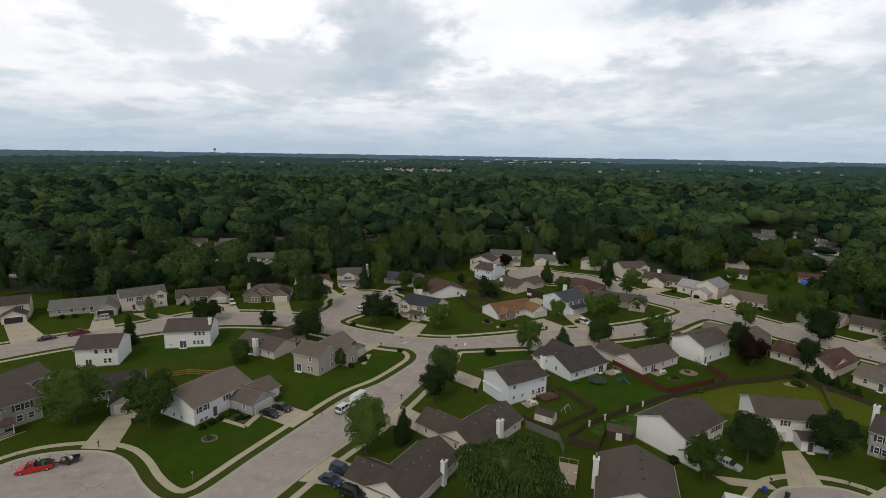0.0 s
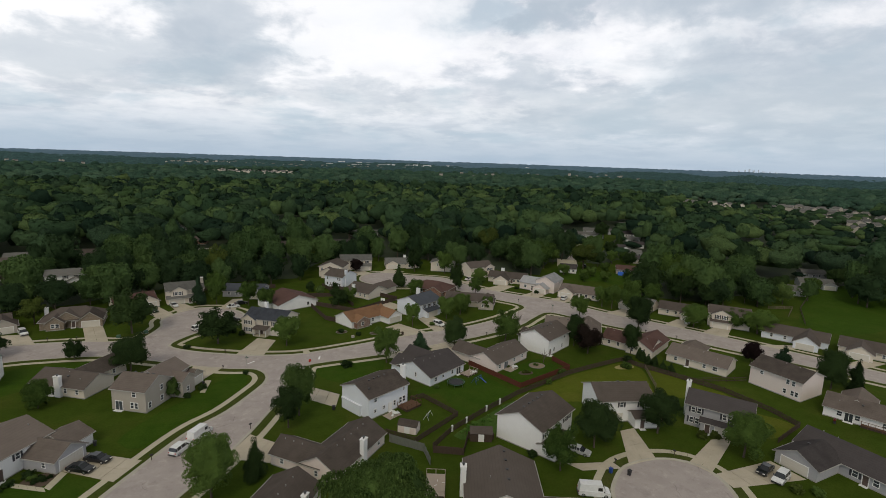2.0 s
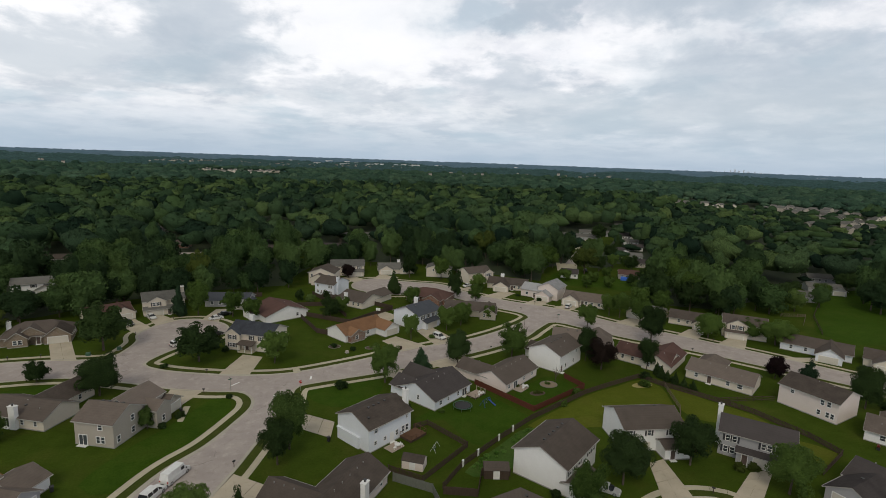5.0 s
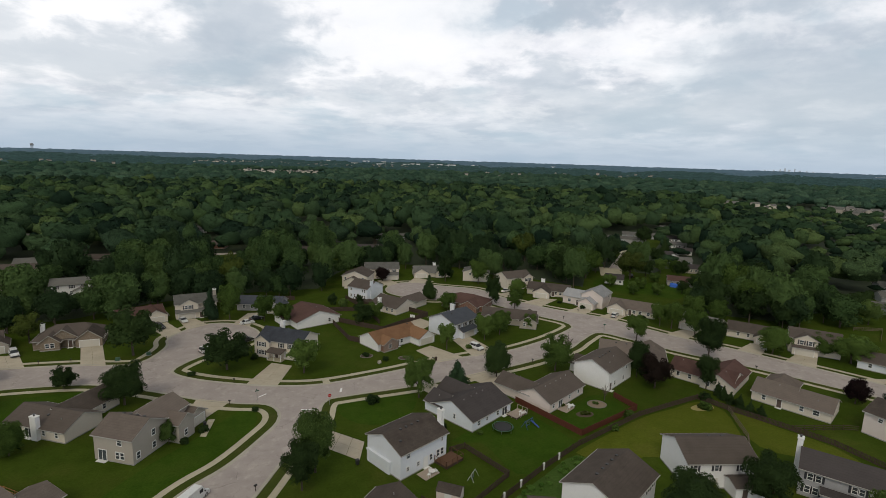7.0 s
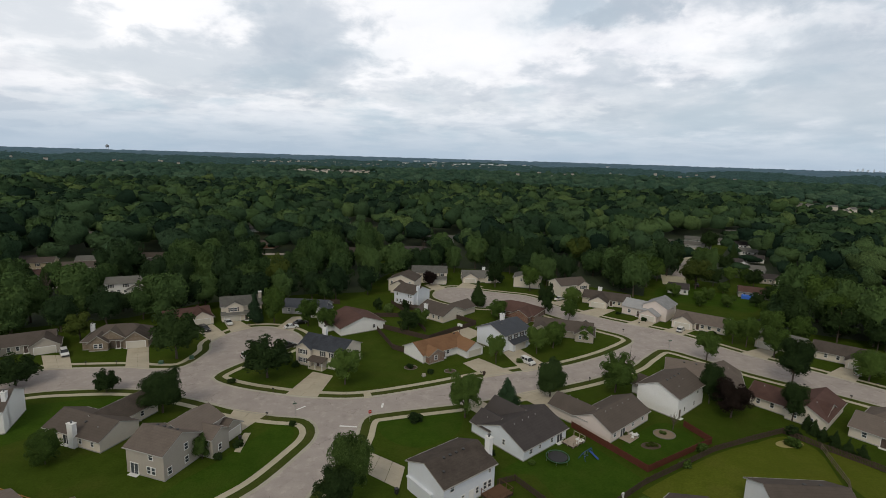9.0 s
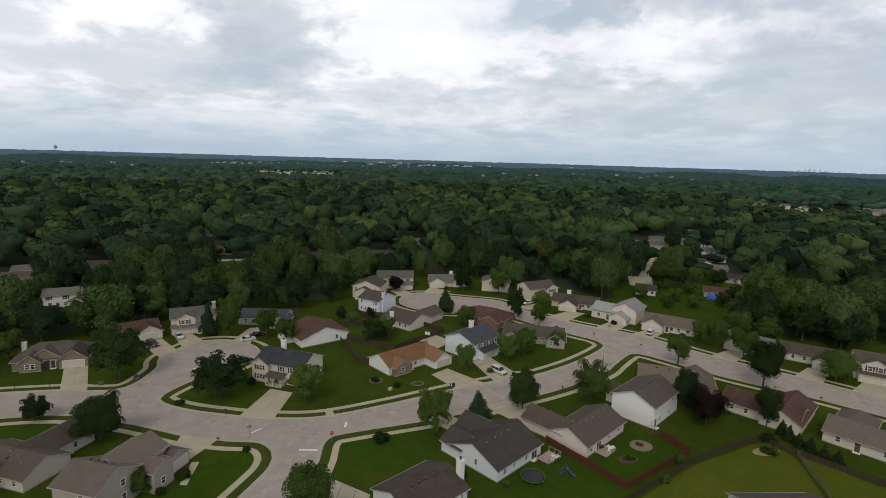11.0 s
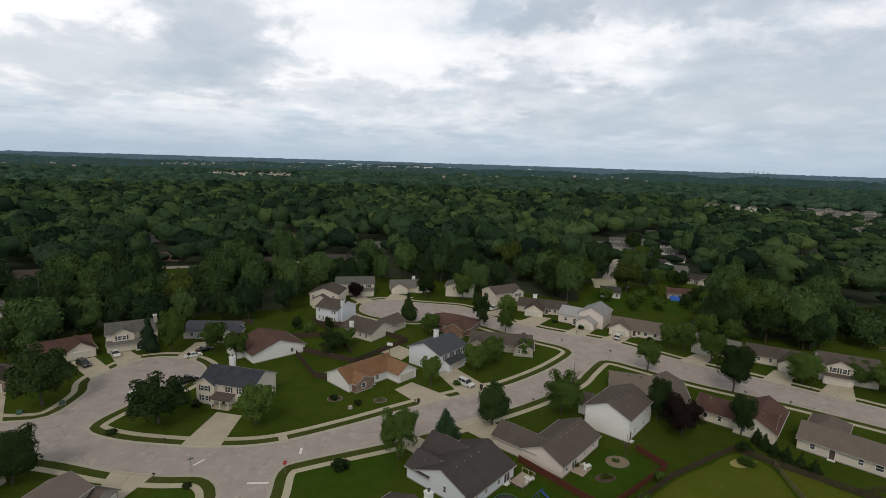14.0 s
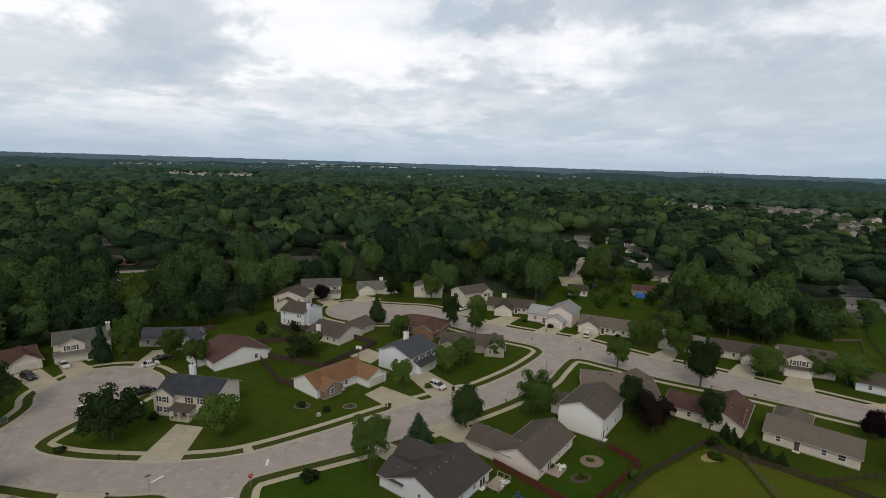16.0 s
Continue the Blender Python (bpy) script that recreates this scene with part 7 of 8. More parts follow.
_rs = random.Random(5)
sheds([(_x + _rs.uniform(-25, 25), _y + _rs.uniform(-60, 60), _rs.uniform(14, 42), 24, _rs.uniform(12, 16), _rs.uniform(-20, 10)) for _x, _y in ((430, 3060), (500, 3050), (560, 3040), (640, 2850), (700, 2660), (720, 2640), (745, 2650), (420, 2560), (470, 2590), (540, 2580), (580, 2640), (640, 2620), (700, 2600), (760, 2620), (830, 2600), (330, 2680), (200, 2950), (1000, 2760), (2860, 1960), (2920, 1940), (1500, 2860))])
# skyline walls paled and blued in colour to stand for haze
HAZY = plain("haze_paled_concrete", (0.62, 0.68, 0.76), 0.9, 0, 0.05)
for _i, (_az, _h, _w) in enumerate(((48.6, 92, 18), (49.1, 112, 16), (49.45, 128, 20), (49.8, 104, 22), (50.2, 118, 14), (50.6, 90, 24), (51.1, 84, 18), (51.6, 78, 26), (47.9, 80, 22), (33.4, 74, 12), (33.8, 78, 10))):
    _x, _y = 4820 * math.sin(radians(_az)), 30 + 4820 * math.cos(radians(_az))
    _e = thing("tower", pose(_x, _y, 20, 0, 0, -_az), "hazy grey city tower on the horizon", "tower", "far skyline")
    part("shaft", Geo().box(-_w / 3, -8, 0, _w / 3, 8, (_h - 20) * 0.36), HAZY, _e)
_e = thing("water_tower", pose(4700 * math.sin(radians(-21.5)), 30 + 4700 * math.cos(radians(-21.5)), 20), "distant water tower with round tank on legs", "water tower")
part("tank", Geo().tube((0, 0, 34), (0, 0, 46), 11, 11, 12).tube((0, 0, 46), (0, 0, 52), 11, 2, 12), SH_LIGHT, _e, smooth=True)
for _k in range(4):
    part("leg", Geo().tube((9 * math.cos(_k * 1.57), 9 * math.sin(_k * 1.57), -6), (7 * math.cos(_k * 1.57), 7 * math.sin(_k * 1.57), 35), 1.0, 1.0, 6), SH_LIGHT, _e)

# ---- fences ----
FENCE = {}


def fence_panel(length, h, mat, style):
    key = (round(length, 2), h, mat.name, style)
    if key not in FENCE:
        out = []
        if style == "rail":
            for z in (0.25, 0.6, 0.95):
                out.append(("rail", Geo().box(0, -0.03, h * z - 0.07, length, 0.03, h * z + 0.07).mesh("rail", mat)))
        else:
            n = max(2, int(length / 0.24))
            w = length / n
            if style == "picket":
                # pickets rise as one comb out of a skirting board
                ring = [(0, -0.03, 0.05), (length, -0.03, 0.05)]
                for i in reversed(range(n)):
                    top = h + 0.03 * ((i * 7) % 3 - 1)
                    ring += [((i + 1) * w, -0.03, 0.32), ((i + 1) * w - 0.045, -0.03, 0.32), ((i + 1) * w - 0.045, -0.03, top), (i * w + 0.045, -0.03, top), (i * w + 0.045, -0.03, 0.32)]
                ring.append((0, -0.03, 0.32))
                out.append(("board_panel", Geo().prism(ring, (0, 0.026, 0)).mesh("board_panel", mat)))
            else:
                # upright boards, each a little before or behind its neighbour
                ring = []
                for i in range(n):
                    y = -0.02 if i % 2 else -0.045
                    ring += [(i * w, y, 0.05), ((i + 1) * w, y, 0.05)]
                ring += [(length, 0.0, 0.05), (0, 0.0, 0.05)]
                out.append(("board_panel", Geo().prism(ring[::-1], (0, 0, h - 0.05)).mesh("board_panel", mat)))
            for z in (0.3, h - 0.25):
                out.append(("rail", Geo().box(0, 0.002, z, length, 0.05, z + 0.09).mesh("rail", mat)))
        out.append(("post", Geo().box(-0.06, -0.06, 0, 0.06, 0.06, h + 0.08).mesh("post", mat)))
        FENCE[key] = out
    return FENCE[key]


def fence(pts, h, mat, label, style="board", bay=2.4, pale=()):
    e = thing("fence", pose(pts[0][0], pts[0][1], 0), label, "fence")
    o = Vector(pts[0])
    k = 0
    for a, b in zip(pts, pts[1:]):
        a, b = Vector(a), Vector(b)
        n = max(1, round((b - a).length / bay))
        ln = (b - a).length / n
        ang = math.degrees(math.atan2(b.y - a.y, b.x - a.x))
        pieces = fence_panel(ln, h, mat, style)
        for i in range(n):
            p = a.lerp(b, i / n) - o
            for nm, me in pieces:
                part(nm, me, None, e, "", pose(p.x, p.y, 0, 0, 0, ang))
            if k in pale:
                part("gate_board", Geo().box(0.0, -0.12, 0.0, 0.55, 0.12, h + 0.1), TRIM, e, "white painted board", pose(p.x, p.y, 0, 0, 0, ang))
            k += 1
    return e


fence([(56.6, 139.4), (64.0, 121.6), (83.4, 129.0), (82.0, 136.4)], 1.5, W_RED, "red-stained board fence round a back yard")
fence([(33.3, 100.5), (39.1, 105.7), (50.0, 112.2), (61.4, 118.2), (82.0, 126.2), (93.4, 128.8), (102.4, 130.6), (105.4, 124.1), (112.0, 112.4), (115.4, 105.4), (117.4, 93.4), (117.0, 86.0), (105.4, 82.2)], 1.35, W_BROWN, "weathered brown picket fence between back yards", "picket", 2.4, (3, 5, 8, 10))
fence([(105.2, 123.6), (99.1, 112.1), (95.6, 108.4), (86.4, 101.6)], 1.3, W_PALEB, "sun-bleached brown rail fence beside a lawn", "rail")
fence([(25.4, 108.7), (30.5, 103.6), (42.9, 111.9), (37.9, 122.8), (34.3, 122.0)], 1.3, W_BROWN, "dark brown picket fence round a small yard", "picket", 2.2)
fence([(32.9, 99.1), (38.4, 96.6), (41.6, 102.1), (46.7, 100.3)], 1.6, W_BROWN, "dark board fence round a corner of a yard")
fence([(25.4, 105.4), (31.2, 100.0), (31.0, 95.0)], 1.8, W_GREY, "tall grey-green board fence", "board", 2.0)
fence([(-66.5, 129.0), (-62.8, 130.6), (-57.7, 132.6), (-49.5, 131.6), (-42.0, 127.4), (-37.6, 124.0)], 1.5, W_ORANGE, "new orange cedar rail fence", "rail", 2.6)
fence([(18.4, 207.6), (22.0, 190.4), (25.2, 187.4)], 1.7, W_BROWN, "dark weathered board fence beside a lawn")
fence([(20.6, 209.6), (34.0, 197.0), (44.0, 204.4), (53.0, 210.4), (47.6, 218.0)], 1.7, W_BROWN, "dark weathered board fence between back yards")
fence([(12.0, 224.0), (31.6, 221.4), (34.2, 204.6)], 1.6, W_BROWN, "brown board fence along back yards")
fence([(31.6, 221.4), (26.0, 240.0)], 1.6, W_BROWN, "brown board fence beside a lawn")
fence([(112.6, 112.4), (124.0, 110.0), (127.0, 108.8)], 1.3, W_BROWN, "brown rail fence between lawns", "rail")
fence([(203.0, 164.3), (212.9, 161.1), (199.8, 152.7)], 1.3, W_PALEB, "pale rail fence across the field", "rail", 3.0)
fence([(-28.6, 243.0), (6.0, 241.0)], 1.8, W_BROWN, "dark fence at the edge of the wood")
fence([(-126.0, 195.0), (-101.0, 206.0)], 1.8, W_BROWN, "dark fence at the edge of trees")
fence([(196, 143), (216, 160), (262, 187)], 1.4, W_BROWN, "dark fence along the playing field", "rail", 4.0)


# ---- cars ----
def car(x, y, yaw, kind, paint, label, z=0.03):
    """A parked vehicle; x runs forward."""
    L, W, H, hood, body = {"sedan": (4.7, 1.8, 1.45, 1.25, 0.92), "suv": (4.7, 1.9, 1.75, 1.15, 1.08), "van": (5.6, 2.0, 2.25, 0.95, 1.2), "pickup": (5.6, 2.0, 1.85, 1.4, 1.1)}[kind]
    e = thing("car", pose(x, y, z, 0, 0, yaw), label, "car")
    hl, w = L / 2, W / 2
    prof = [(-hl, 0.35), (-hl + 0.05, body * 0.9), (-hl + 0.2, body), (hl - hood, body), (hl - 0.25, body * 0.84), (hl, body * 0.66), (hl - 0.02, 0.32), (hl - 0.3, 0.24), (-hl + 0.3, 0.24)]
    g = Geo()
    rows = [(-w, 0.93), (-w + 0.02, 0.99), (-w + 0.18, 1.0), (w - 0.18, 1.0), (w - 0.02, 0.99), (w, 0.93)]
    n = len(prof)
    vs = [(px * (1 if 0 < i < 5 else 0.985), yy, 0.6 + (pz - 0.6) * k) for i, (yy, k) in enumerate(rows) for px, pz in prof]
    fs = [(i * n + j, i * n + (j + 1) % n, (i + 1) * n + (j + 1) % n, (i + 1) * n + j) for i in range(5) for j in range(n)] + [tuple(range(n))[::-1], tuple(range(5 * n, 6 * n))]
    g.add(vs, fs)
    part("body", g, paint, e, smooth=False)
    back = {"sedan": -hl + 0.75, "suv": -hl + 0.12, "van": -hl + 0.06, "pickup": -0.35}[kind]
    front = hl - hood
    rear_top = back + (0.75 if kind == "sedan" else 0.25)
    cab = [(back, body - 0.02), (rear_top, H), (front - (0.75 if kind != "van" else 0.55), H), (front + 0.1, body - 0.02)]
    c = Geo()
    tw = w - 0.22
    vs = [(px, s * (w - 0.08 if k in (0, 3) else tw), pz) for s in (-1, 1) for k, (px, pz) in enumerate(cab)]
    c.add(vs, [(0, 1, 5, 4), (2, 3, 7, 6), (1, 2, 6, 5), (3, 2, 1, 0), (4, 5, 6, 7)])
    cabin = part("cabin", c, CARGLASS if kind != "van" else paint, e, "dark glazed cabin")
    r = Geo().box(cab[1][0] - 0.05, -tw - 0.02, H - 0.02, cab[2][0] + 0.05, tw + 0.02, H + 0.05)
    for s in (-1, 1):
        for px in (cab[1][0] + 0.1, (cab[1][0] + cab[2][0]) / 2, cab[2][0]):
            part("pillar", Geo().add([(px - 0.06, s * (tw + 0.012), H), (px + 0.06, s * (tw + 0.012), H), (px + 0.1, s * (w - 0.065), body), (px - 0.02, s * (w - 0.065), body)], [(0, 1, 2, 3)] if s < 0 else [(3, 2, 1, 0)]), paint, cabin)
    part("roof", r, paint, cabin)
    if kind == "van":
        for s in (-1, 1):
            part("side_window", Geo().box(front - 1.3, s * (w - 0.1) - 0.03, body + 0.1, front - 0.55, s * (w - 0.1) + 0.03, H - 0.35), CARGLASS, cabin)
        part("windscreen", Geo().add([(front + 0.12, -w + 0.2, body + 0.05), (front + 0.12, w - 0.2, body + 0.05), (front - 0.42, tw - 0.1, H - 0.12), (front - 0.42, -tw + 0.1, H - 0.12)], [(0, 1, 2, 3)]), CARGLASS, cabin)
    if kind == "pickup":
        part("bed", Geo().box(-hl + 0.12, -w + 0.14, body - 0.02, -0.45, w - 0.14, body + 0.02), BLACKP, e, "black truck bed")
    for sx in (-1, 1):
        for sy in (-1, 1):
            cx, cy = sx * (hl - 0.85), sy * (w - 0.1)
            t = part("wheel", Geo().tube((cx, cy - 0.11, 0.33), (cx, cy + 0.11, 0.33), 0.34, 0.34, 14), RUBBER, e)
            part("rim", Geo().tube((cx, cy + sy * 0.1, 0.33), (cx, cy + sy * 0.13, 0.33), 0.21, 0.19, 10), STEEL, t)
    for s in (-1, 1):
        part("headlight", Geo().box(hl - 0.12, s * (w - 0.34) - 0.2, body * 0.62, hl + 0.015, s * (w - 0.34) + 0.2, body * 0.76), LAMPC, e)
        part("tail_light", Geo().box(-hl - 0.02, s * (w - 0.2) - 0.12, body * 0.66, -hl + 0.1, s * (w - 0.2) + 0.12, body * 0.88), REDL, e)
        part("mirror", Geo().box(front - 0.3, s * (w + 0.07) - 0.1, body, front - 0.15, s * (w + 0.07) + 0.1, body + 0.16), BLACKP, e)
    for end in (-1, 1):
        part("bumper", Geo().box(end * hl - 0.09, -w + 0.08, 0.3, end * hl + 0.06, w - 0.08, 0.52), BLACKP if kind in ("suv", "van") else paint, e)
    return e


P_WHITE, P_BLACK, P_RED, P_NAVY, P_DKRED, P_SILVER = (paint_mat(n, c) for n, c in (
    ("white_car_paint", (0.75, 0.76, 0.76)), ("black_car_paint", (0.012, 0.013, 0.016)), ("red_car_paint", (0.50, 0.012, 0.010)), ("navy_car_paint", (0.015, 0.03, 0.09)), ("maroon_car_paint", (0.14, 0.012, 0.014)), ("silver_car_paint", (0.42, 0.43, 0.44))))
for _a in (
    (-30.6, 110.9, -28, "sedan", P_BLACK, "black saloon parked on a concrete driveway", 0.1),
    (-28.6, 113.6, -28, "sedan", P_BLACK, "black saloon parked beside another on a driveway", 0.1),
    (-14.5, 113.2, 58, "suv", P_WHITE, "white off-roader parked at the kerb behind a van"),
    (-11.6, 117.9, 57, "van", P_WHITE, "tall white panel van parked at the kerb"),
    (-11.4, 89.6, -33, "suv", P_NAVY, "dark blue car parked on a driveway", 0.1),
    (-12.8, 86.8, -33, "sedan", P_NAVY, "dark blue saloon parked on a driveway", 0.1),
    (56.3, 78.6, -24, "van", P_WHITE, "white panel van parked on a court"),
    (-8.4, 82.8, -33, "suv", P_BLACK, "dark car parked beside a house", 0.1),
    (93.0, 75.0, 200, "sedan", P_BLACK, "black car parked before a garage", 0.1),
    (93.4, 72.0, 200, "suv", P_WHITE, "white off-roader parked before a garage", 0.1),
    (-111.4, 158.0, 40, "sedan", P_BLACK, "black saloon parked at the kerb"),
    (-105.0, 162.6, 38, "pickup", P_DKRED, "dark red pickup parked at the kerb"),
    (-106.6, 177.4, 206, "suv", P_SILVER, "silver car half inside an open garage", 0.1),
    (-94.4, 183.2, -60, "suv", P_DKRED, "maroon car on a driveway", 0.1),
    (-69.6, 196.4, -60, "suv", P_WHITE, "white car parked by a garage", 0.1),
    (-36.9, 213.6, -50, "suv", P_BLACK, "black car parked on a driveway", 0.1),
    (-30.9, 219.8, -62, "sedan", P_WHITE, "white car parked before a garage", 0.1),
    (-9.9, 213.6, 22, "sedan", P_WHITE, "white saloon parked at a turning circle"),
    (-7.2, 217.6, 24, "sedan", P_BLACK, "black saloon parked on a drive", 0.1),
    (-9.4, 195.2, 38, "pickup", P_BLACK, "black pickup parked at the kerb"),
    (-19.0, 189.3, 35, "suv", P_WHITE, "white car parked behind a tree"),
    (59.4, 175.0, -62, "suv", P_WHITE, "white car on a concrete driveway", 0.1),
    (123.4, 196.2, 40, "suv", P_WHITE, "white car parked at a driveway's end", 0.1),
    (96.4, 238.8, 30, "sedan", P_WHITE, "white car on a driveway", 0.1),
    (152.0, 156.2, 40, "sedan", P_WHITE, "white car beside a green tree", 0.1),
    (61.4, 91.0, -50, "sedan", P_SILVER, "pale car parked beside a white house"),
    (-34.0, 324.0, 10, "sedan", P_WHITE, "white car in a parking area among trees", 0.1),
    (-40.0, 325.6, 80, "suv", P_SILVER, "silver car in a parking area among trees", 0.1),
    (174.0, 256.0, 60, "suv", P_BLACK, "black car beside a small house", 0.1),
    (-30.0, 320.6, 14, "suv", P_WHITE, "white off-roader in a parking area among trees", 0.1),
    (-37.0, 321.6, 10, "sedan", P_BLACK, "black saloon in a parking area among trees", 0.1),
    (-120.0, 278.0, 8, "sedan", P_WHITE, "white car on a lane among trees", 0.06),
):
    car(*_a)
_c = car(-67.0, 91.2, 203, "pickup", P_RED, "red pickup with ladder rack parked before a trailer")
for _px in (-2.3, -0.6):
    for _py in (-0.85, 0.85):
        part("rack_post", Geo().tube((_px, _py, 1.0), (_px, _py, 2.0), 0.04, 0.04, 6), BLACKP, _c)
    part("rack_bar", Geo().tube((_px, -0.9, 2.0), (_px, 0.9, 2.0), 0.04, 0.04, 6), BLACKP, _c)
part("ladder", Geo().tube((-3.2, -0.35, 2.07), (0.6, -0.35, 2.07), 0.045, 0.045, 6).tube((-3.2, 0.15, 2.07), (0.6, 0.15, 2.07), 0.045, 0.045, 6), STEEL, _c)
for _k in range(5):
    part("load", Geo().box(-0.35, -0.3, 0.0, 0.35, 0.3, 0.45 + 0.08 * (_k % 3)), (W_BROWN, BLACKP, GREENP)[_k % 3], _c, "", pose(-2.3 + 0.4 * _k, 0.4 * (-1) ** _k, 1.12, 0, 0, 30 * _k))


def trailer(x, y, yaw):
    e = thing("trailer", pose(x, y, 0.03, 0, 0, yaw), "small trailer piled with junk and branches", "trailer")
    part("bed", Geo().box(-1.5, -0.9, 0.45, 1.5, 0.9, 0.6).box(-1.5, -0.9, 0.6, 1.5, -0.84, 0.95).box(-1.5, 0.84, 0.6, 1.5, 0.9, 0.95), BLACKP, e)
    rnd = random.Random(2)
    for k in range(9):
        m = pose(rnd.uniform(-1.1, 1.1), rnd.uniform(-0.5, 0.5), 0.75 + rnd.uniform(0, 0.35), rnd.uniform(-40, 40), rnd.uniform(-40, 40), rnd.uniform(0, 180))
        part("junk", Geo().box(-0.4, -0.25, -0.18, 0.4, 0.25, 0.18, m), (W_BROWN, BLACKP, W_ORANGE, STEEL)[k % 4], e)
    for s in (-1, 1):
        part("wheel", Geo().tube((0, s * 1.0 - 0.1, 0.32), (0, s * 1.0 + 0.1, 0.32), 0.32, 0.32, 12), RUBBER, e)
    part("drawbar", Geo().box(1.5, -0.06, 0.45, 2.6, 0.06, 0.55), BLACKP, e)
    part("ladder", Geo().tube((-0.4, -0.4, 0.7), (1.6, -0.5, 2.3), 0.05, 0.05, 6).tube((-0.4, 0.0, 0.7), (1.6, -0.1, 2.3), 0.05, 0.05, 6), STEEL, e)


trailer(-62.4, 93.6, 203)


# ---- street furniture ----
def sign_post(x, y, yaw, label, plate):
    e = thing("sign", pose(x, y, 0, 0, 0, yaw), label, "road sign")
    part("post", Geo().tube((0, 0, 0), (0, 0, 2.9), 0.05, 0.05, 6), STEEL, e)
    if plate == "stop":
        g = Geo()
        g.prism([(0.42 * math.cos(radians(22.5 + 45 * k)), -0.06, 2.5 + 0.42 * math.sin(radians(22.5 + 45 * k))) for k in range(8)], (0, 0.03, 0))
        pl = part("plate", g, SIGNRED, e, "red eight-sided plate")
        cu = bpy.data.curves.new("lettering", "FONT")
        cu.body, cu.size, cu.align_x, cu.align_y = "STOP", 0.3, "CENTER", "CENTER"
        cu.materials.append(TRIM)
        t = new("lettering", cu)
        t.parent = pl
        t.matrix_basis = pose(0, -0.066, 2.5, 90, 0, 0)
    else:
        part("plate", Geo().box(-0.5, -0.02, 2.7, 0.5, 0.02, 2.92), GREENP, e, "green street-name plate with bars")
        part("plate", Geo().box(-0.02, -0.5, 2.95, 0.02, 0.5, 3.17), GREENP, e, "green street-name plate with bars")


sign_post(12.9, 147.6, 10, "red stop sign on a steel post at the corner", "stop")
sign_post(-3.4, 153.0, 20, "street-name sign on a steel post", "name")
sign_post(108.3, 180.4, 40, "street-name sign on a post at a corner lawn", "name")


def mailbox(x, y, yaw):
    e = thing("mailbox", pose(x, y, 0.03, 0, 0, yaw), "dark mailbox on a post at the kerb", "mailbox", "mailboxes along the street")
    part("post", Geo().box(-0.05, -0.05, 0, 0.05, 0.05, 1.05), W_BROWN, e)
    g = Geo().prism([(-0.11, -0.28, 1.05), (0.11, -0.28, 1.05), (0.11, -0.28, 1.22), (0.06, -0.28, 1.3), (-0.06, -0.28, 1.3), (-0.11, -0.28, 1.22)], (0, 0.56, 0))
    part("box", g, BLACKP, e)


for _x, _y, _a in ((-32.4, 201.4, 10), (-9.6, 164.9, 60), (71.6, 161.0, 20), (58.2, 157.4, 20), (-9.4, 152.6, 60), (-19.2, 111.2, -60), (-9.4, 103.0, 120), (-1.8, 118.4, 120), (43.6, 168.2, 10), (66.6, 172.8, 10), (102.0, 197.2, 40), (134.0, 142.4, 40), (148.8, 147.8, 40), (-60.4, 187.6, 0), (-23.6, 216.2, 30), (66.0, 85.4, 0), (79.8, 84.6, 20), (-60.2, 98.6, 10), (-52.8, 187.2, 0), (112.0, 203.8, 40), (127.6, 150.0, 40)):
    mailbox(_x, _y, _a)


def utility_box(x, y, yaw, mat, label, s=1.0):
    e = thing("utility_box", pose(x, y, 0, 0, 0, yaw), label, "utility box")
    part("pad", Geo().box(-0.7 * s, -0.6 * s, 0, 0.7 * s, 0.6 * s, 0.1), FOUND, e)
    part("cabinet", Geo().prism([(-0.55 * s, -0.45 * s, 0.1), (-0.55 * s, 0.45 * s, 0.1), (-0.55 * s, 0.45 * s, 0.9 * s), (-0.55 * s, -0.2 * s, 0.95 * s), (-0.55 * s, -0.45 * s, 0.75 * s)], (1.1 * s, 0, 0)), mat, e)


utility_box(28.4, 170.2, 20, SI_BEIGE, "pale utility cabinet on a pad in the lawn", 0.75)
utility_box(-34.6, 189.6, 20, GREENP, "green utility cabinet on a lawn")
utility_box(-41.6, 186.8, 0, GREENP, "green utility cabinet near the pavement")


def bin_thing(x, y, yaw, mat, label):
    e = thing("wheeled_bin", pose(x, y, 0.09, 0, 0, yaw), label, "bin")
    part("body", Geo().add([(-0.22, -0.22, 0), (0.22, -0.22, 0), (0.22, 0.22, 0), (-0.22, 0.22, 0), (-0.3, -0.3, 0.95), (0.3, -0.3, 0.95), (0.3, 0.34, 0.95), (-0.3, 0.34, 0.95)], [(3, 2, 1, 0), (0, 1, 5, 4), (1, 2, 6, 5), (2, 3, 7, 6), (3, 0, 4, 7), (4, 5, 6, 7)]), mat, e)
    part("lid", Geo().box(-0.32, -0.32, 0.95, 0.32, 0.36, 1.03), mat, e)
    for s in (-1, 1):
        part("wheel", Geo().tube((s * 0.24 - 0.04, 0.3, 0.1), (s * 0.24 + 0.04, 0.3, 0.1), 0.11, 0.11, 8), RUBBER, e)


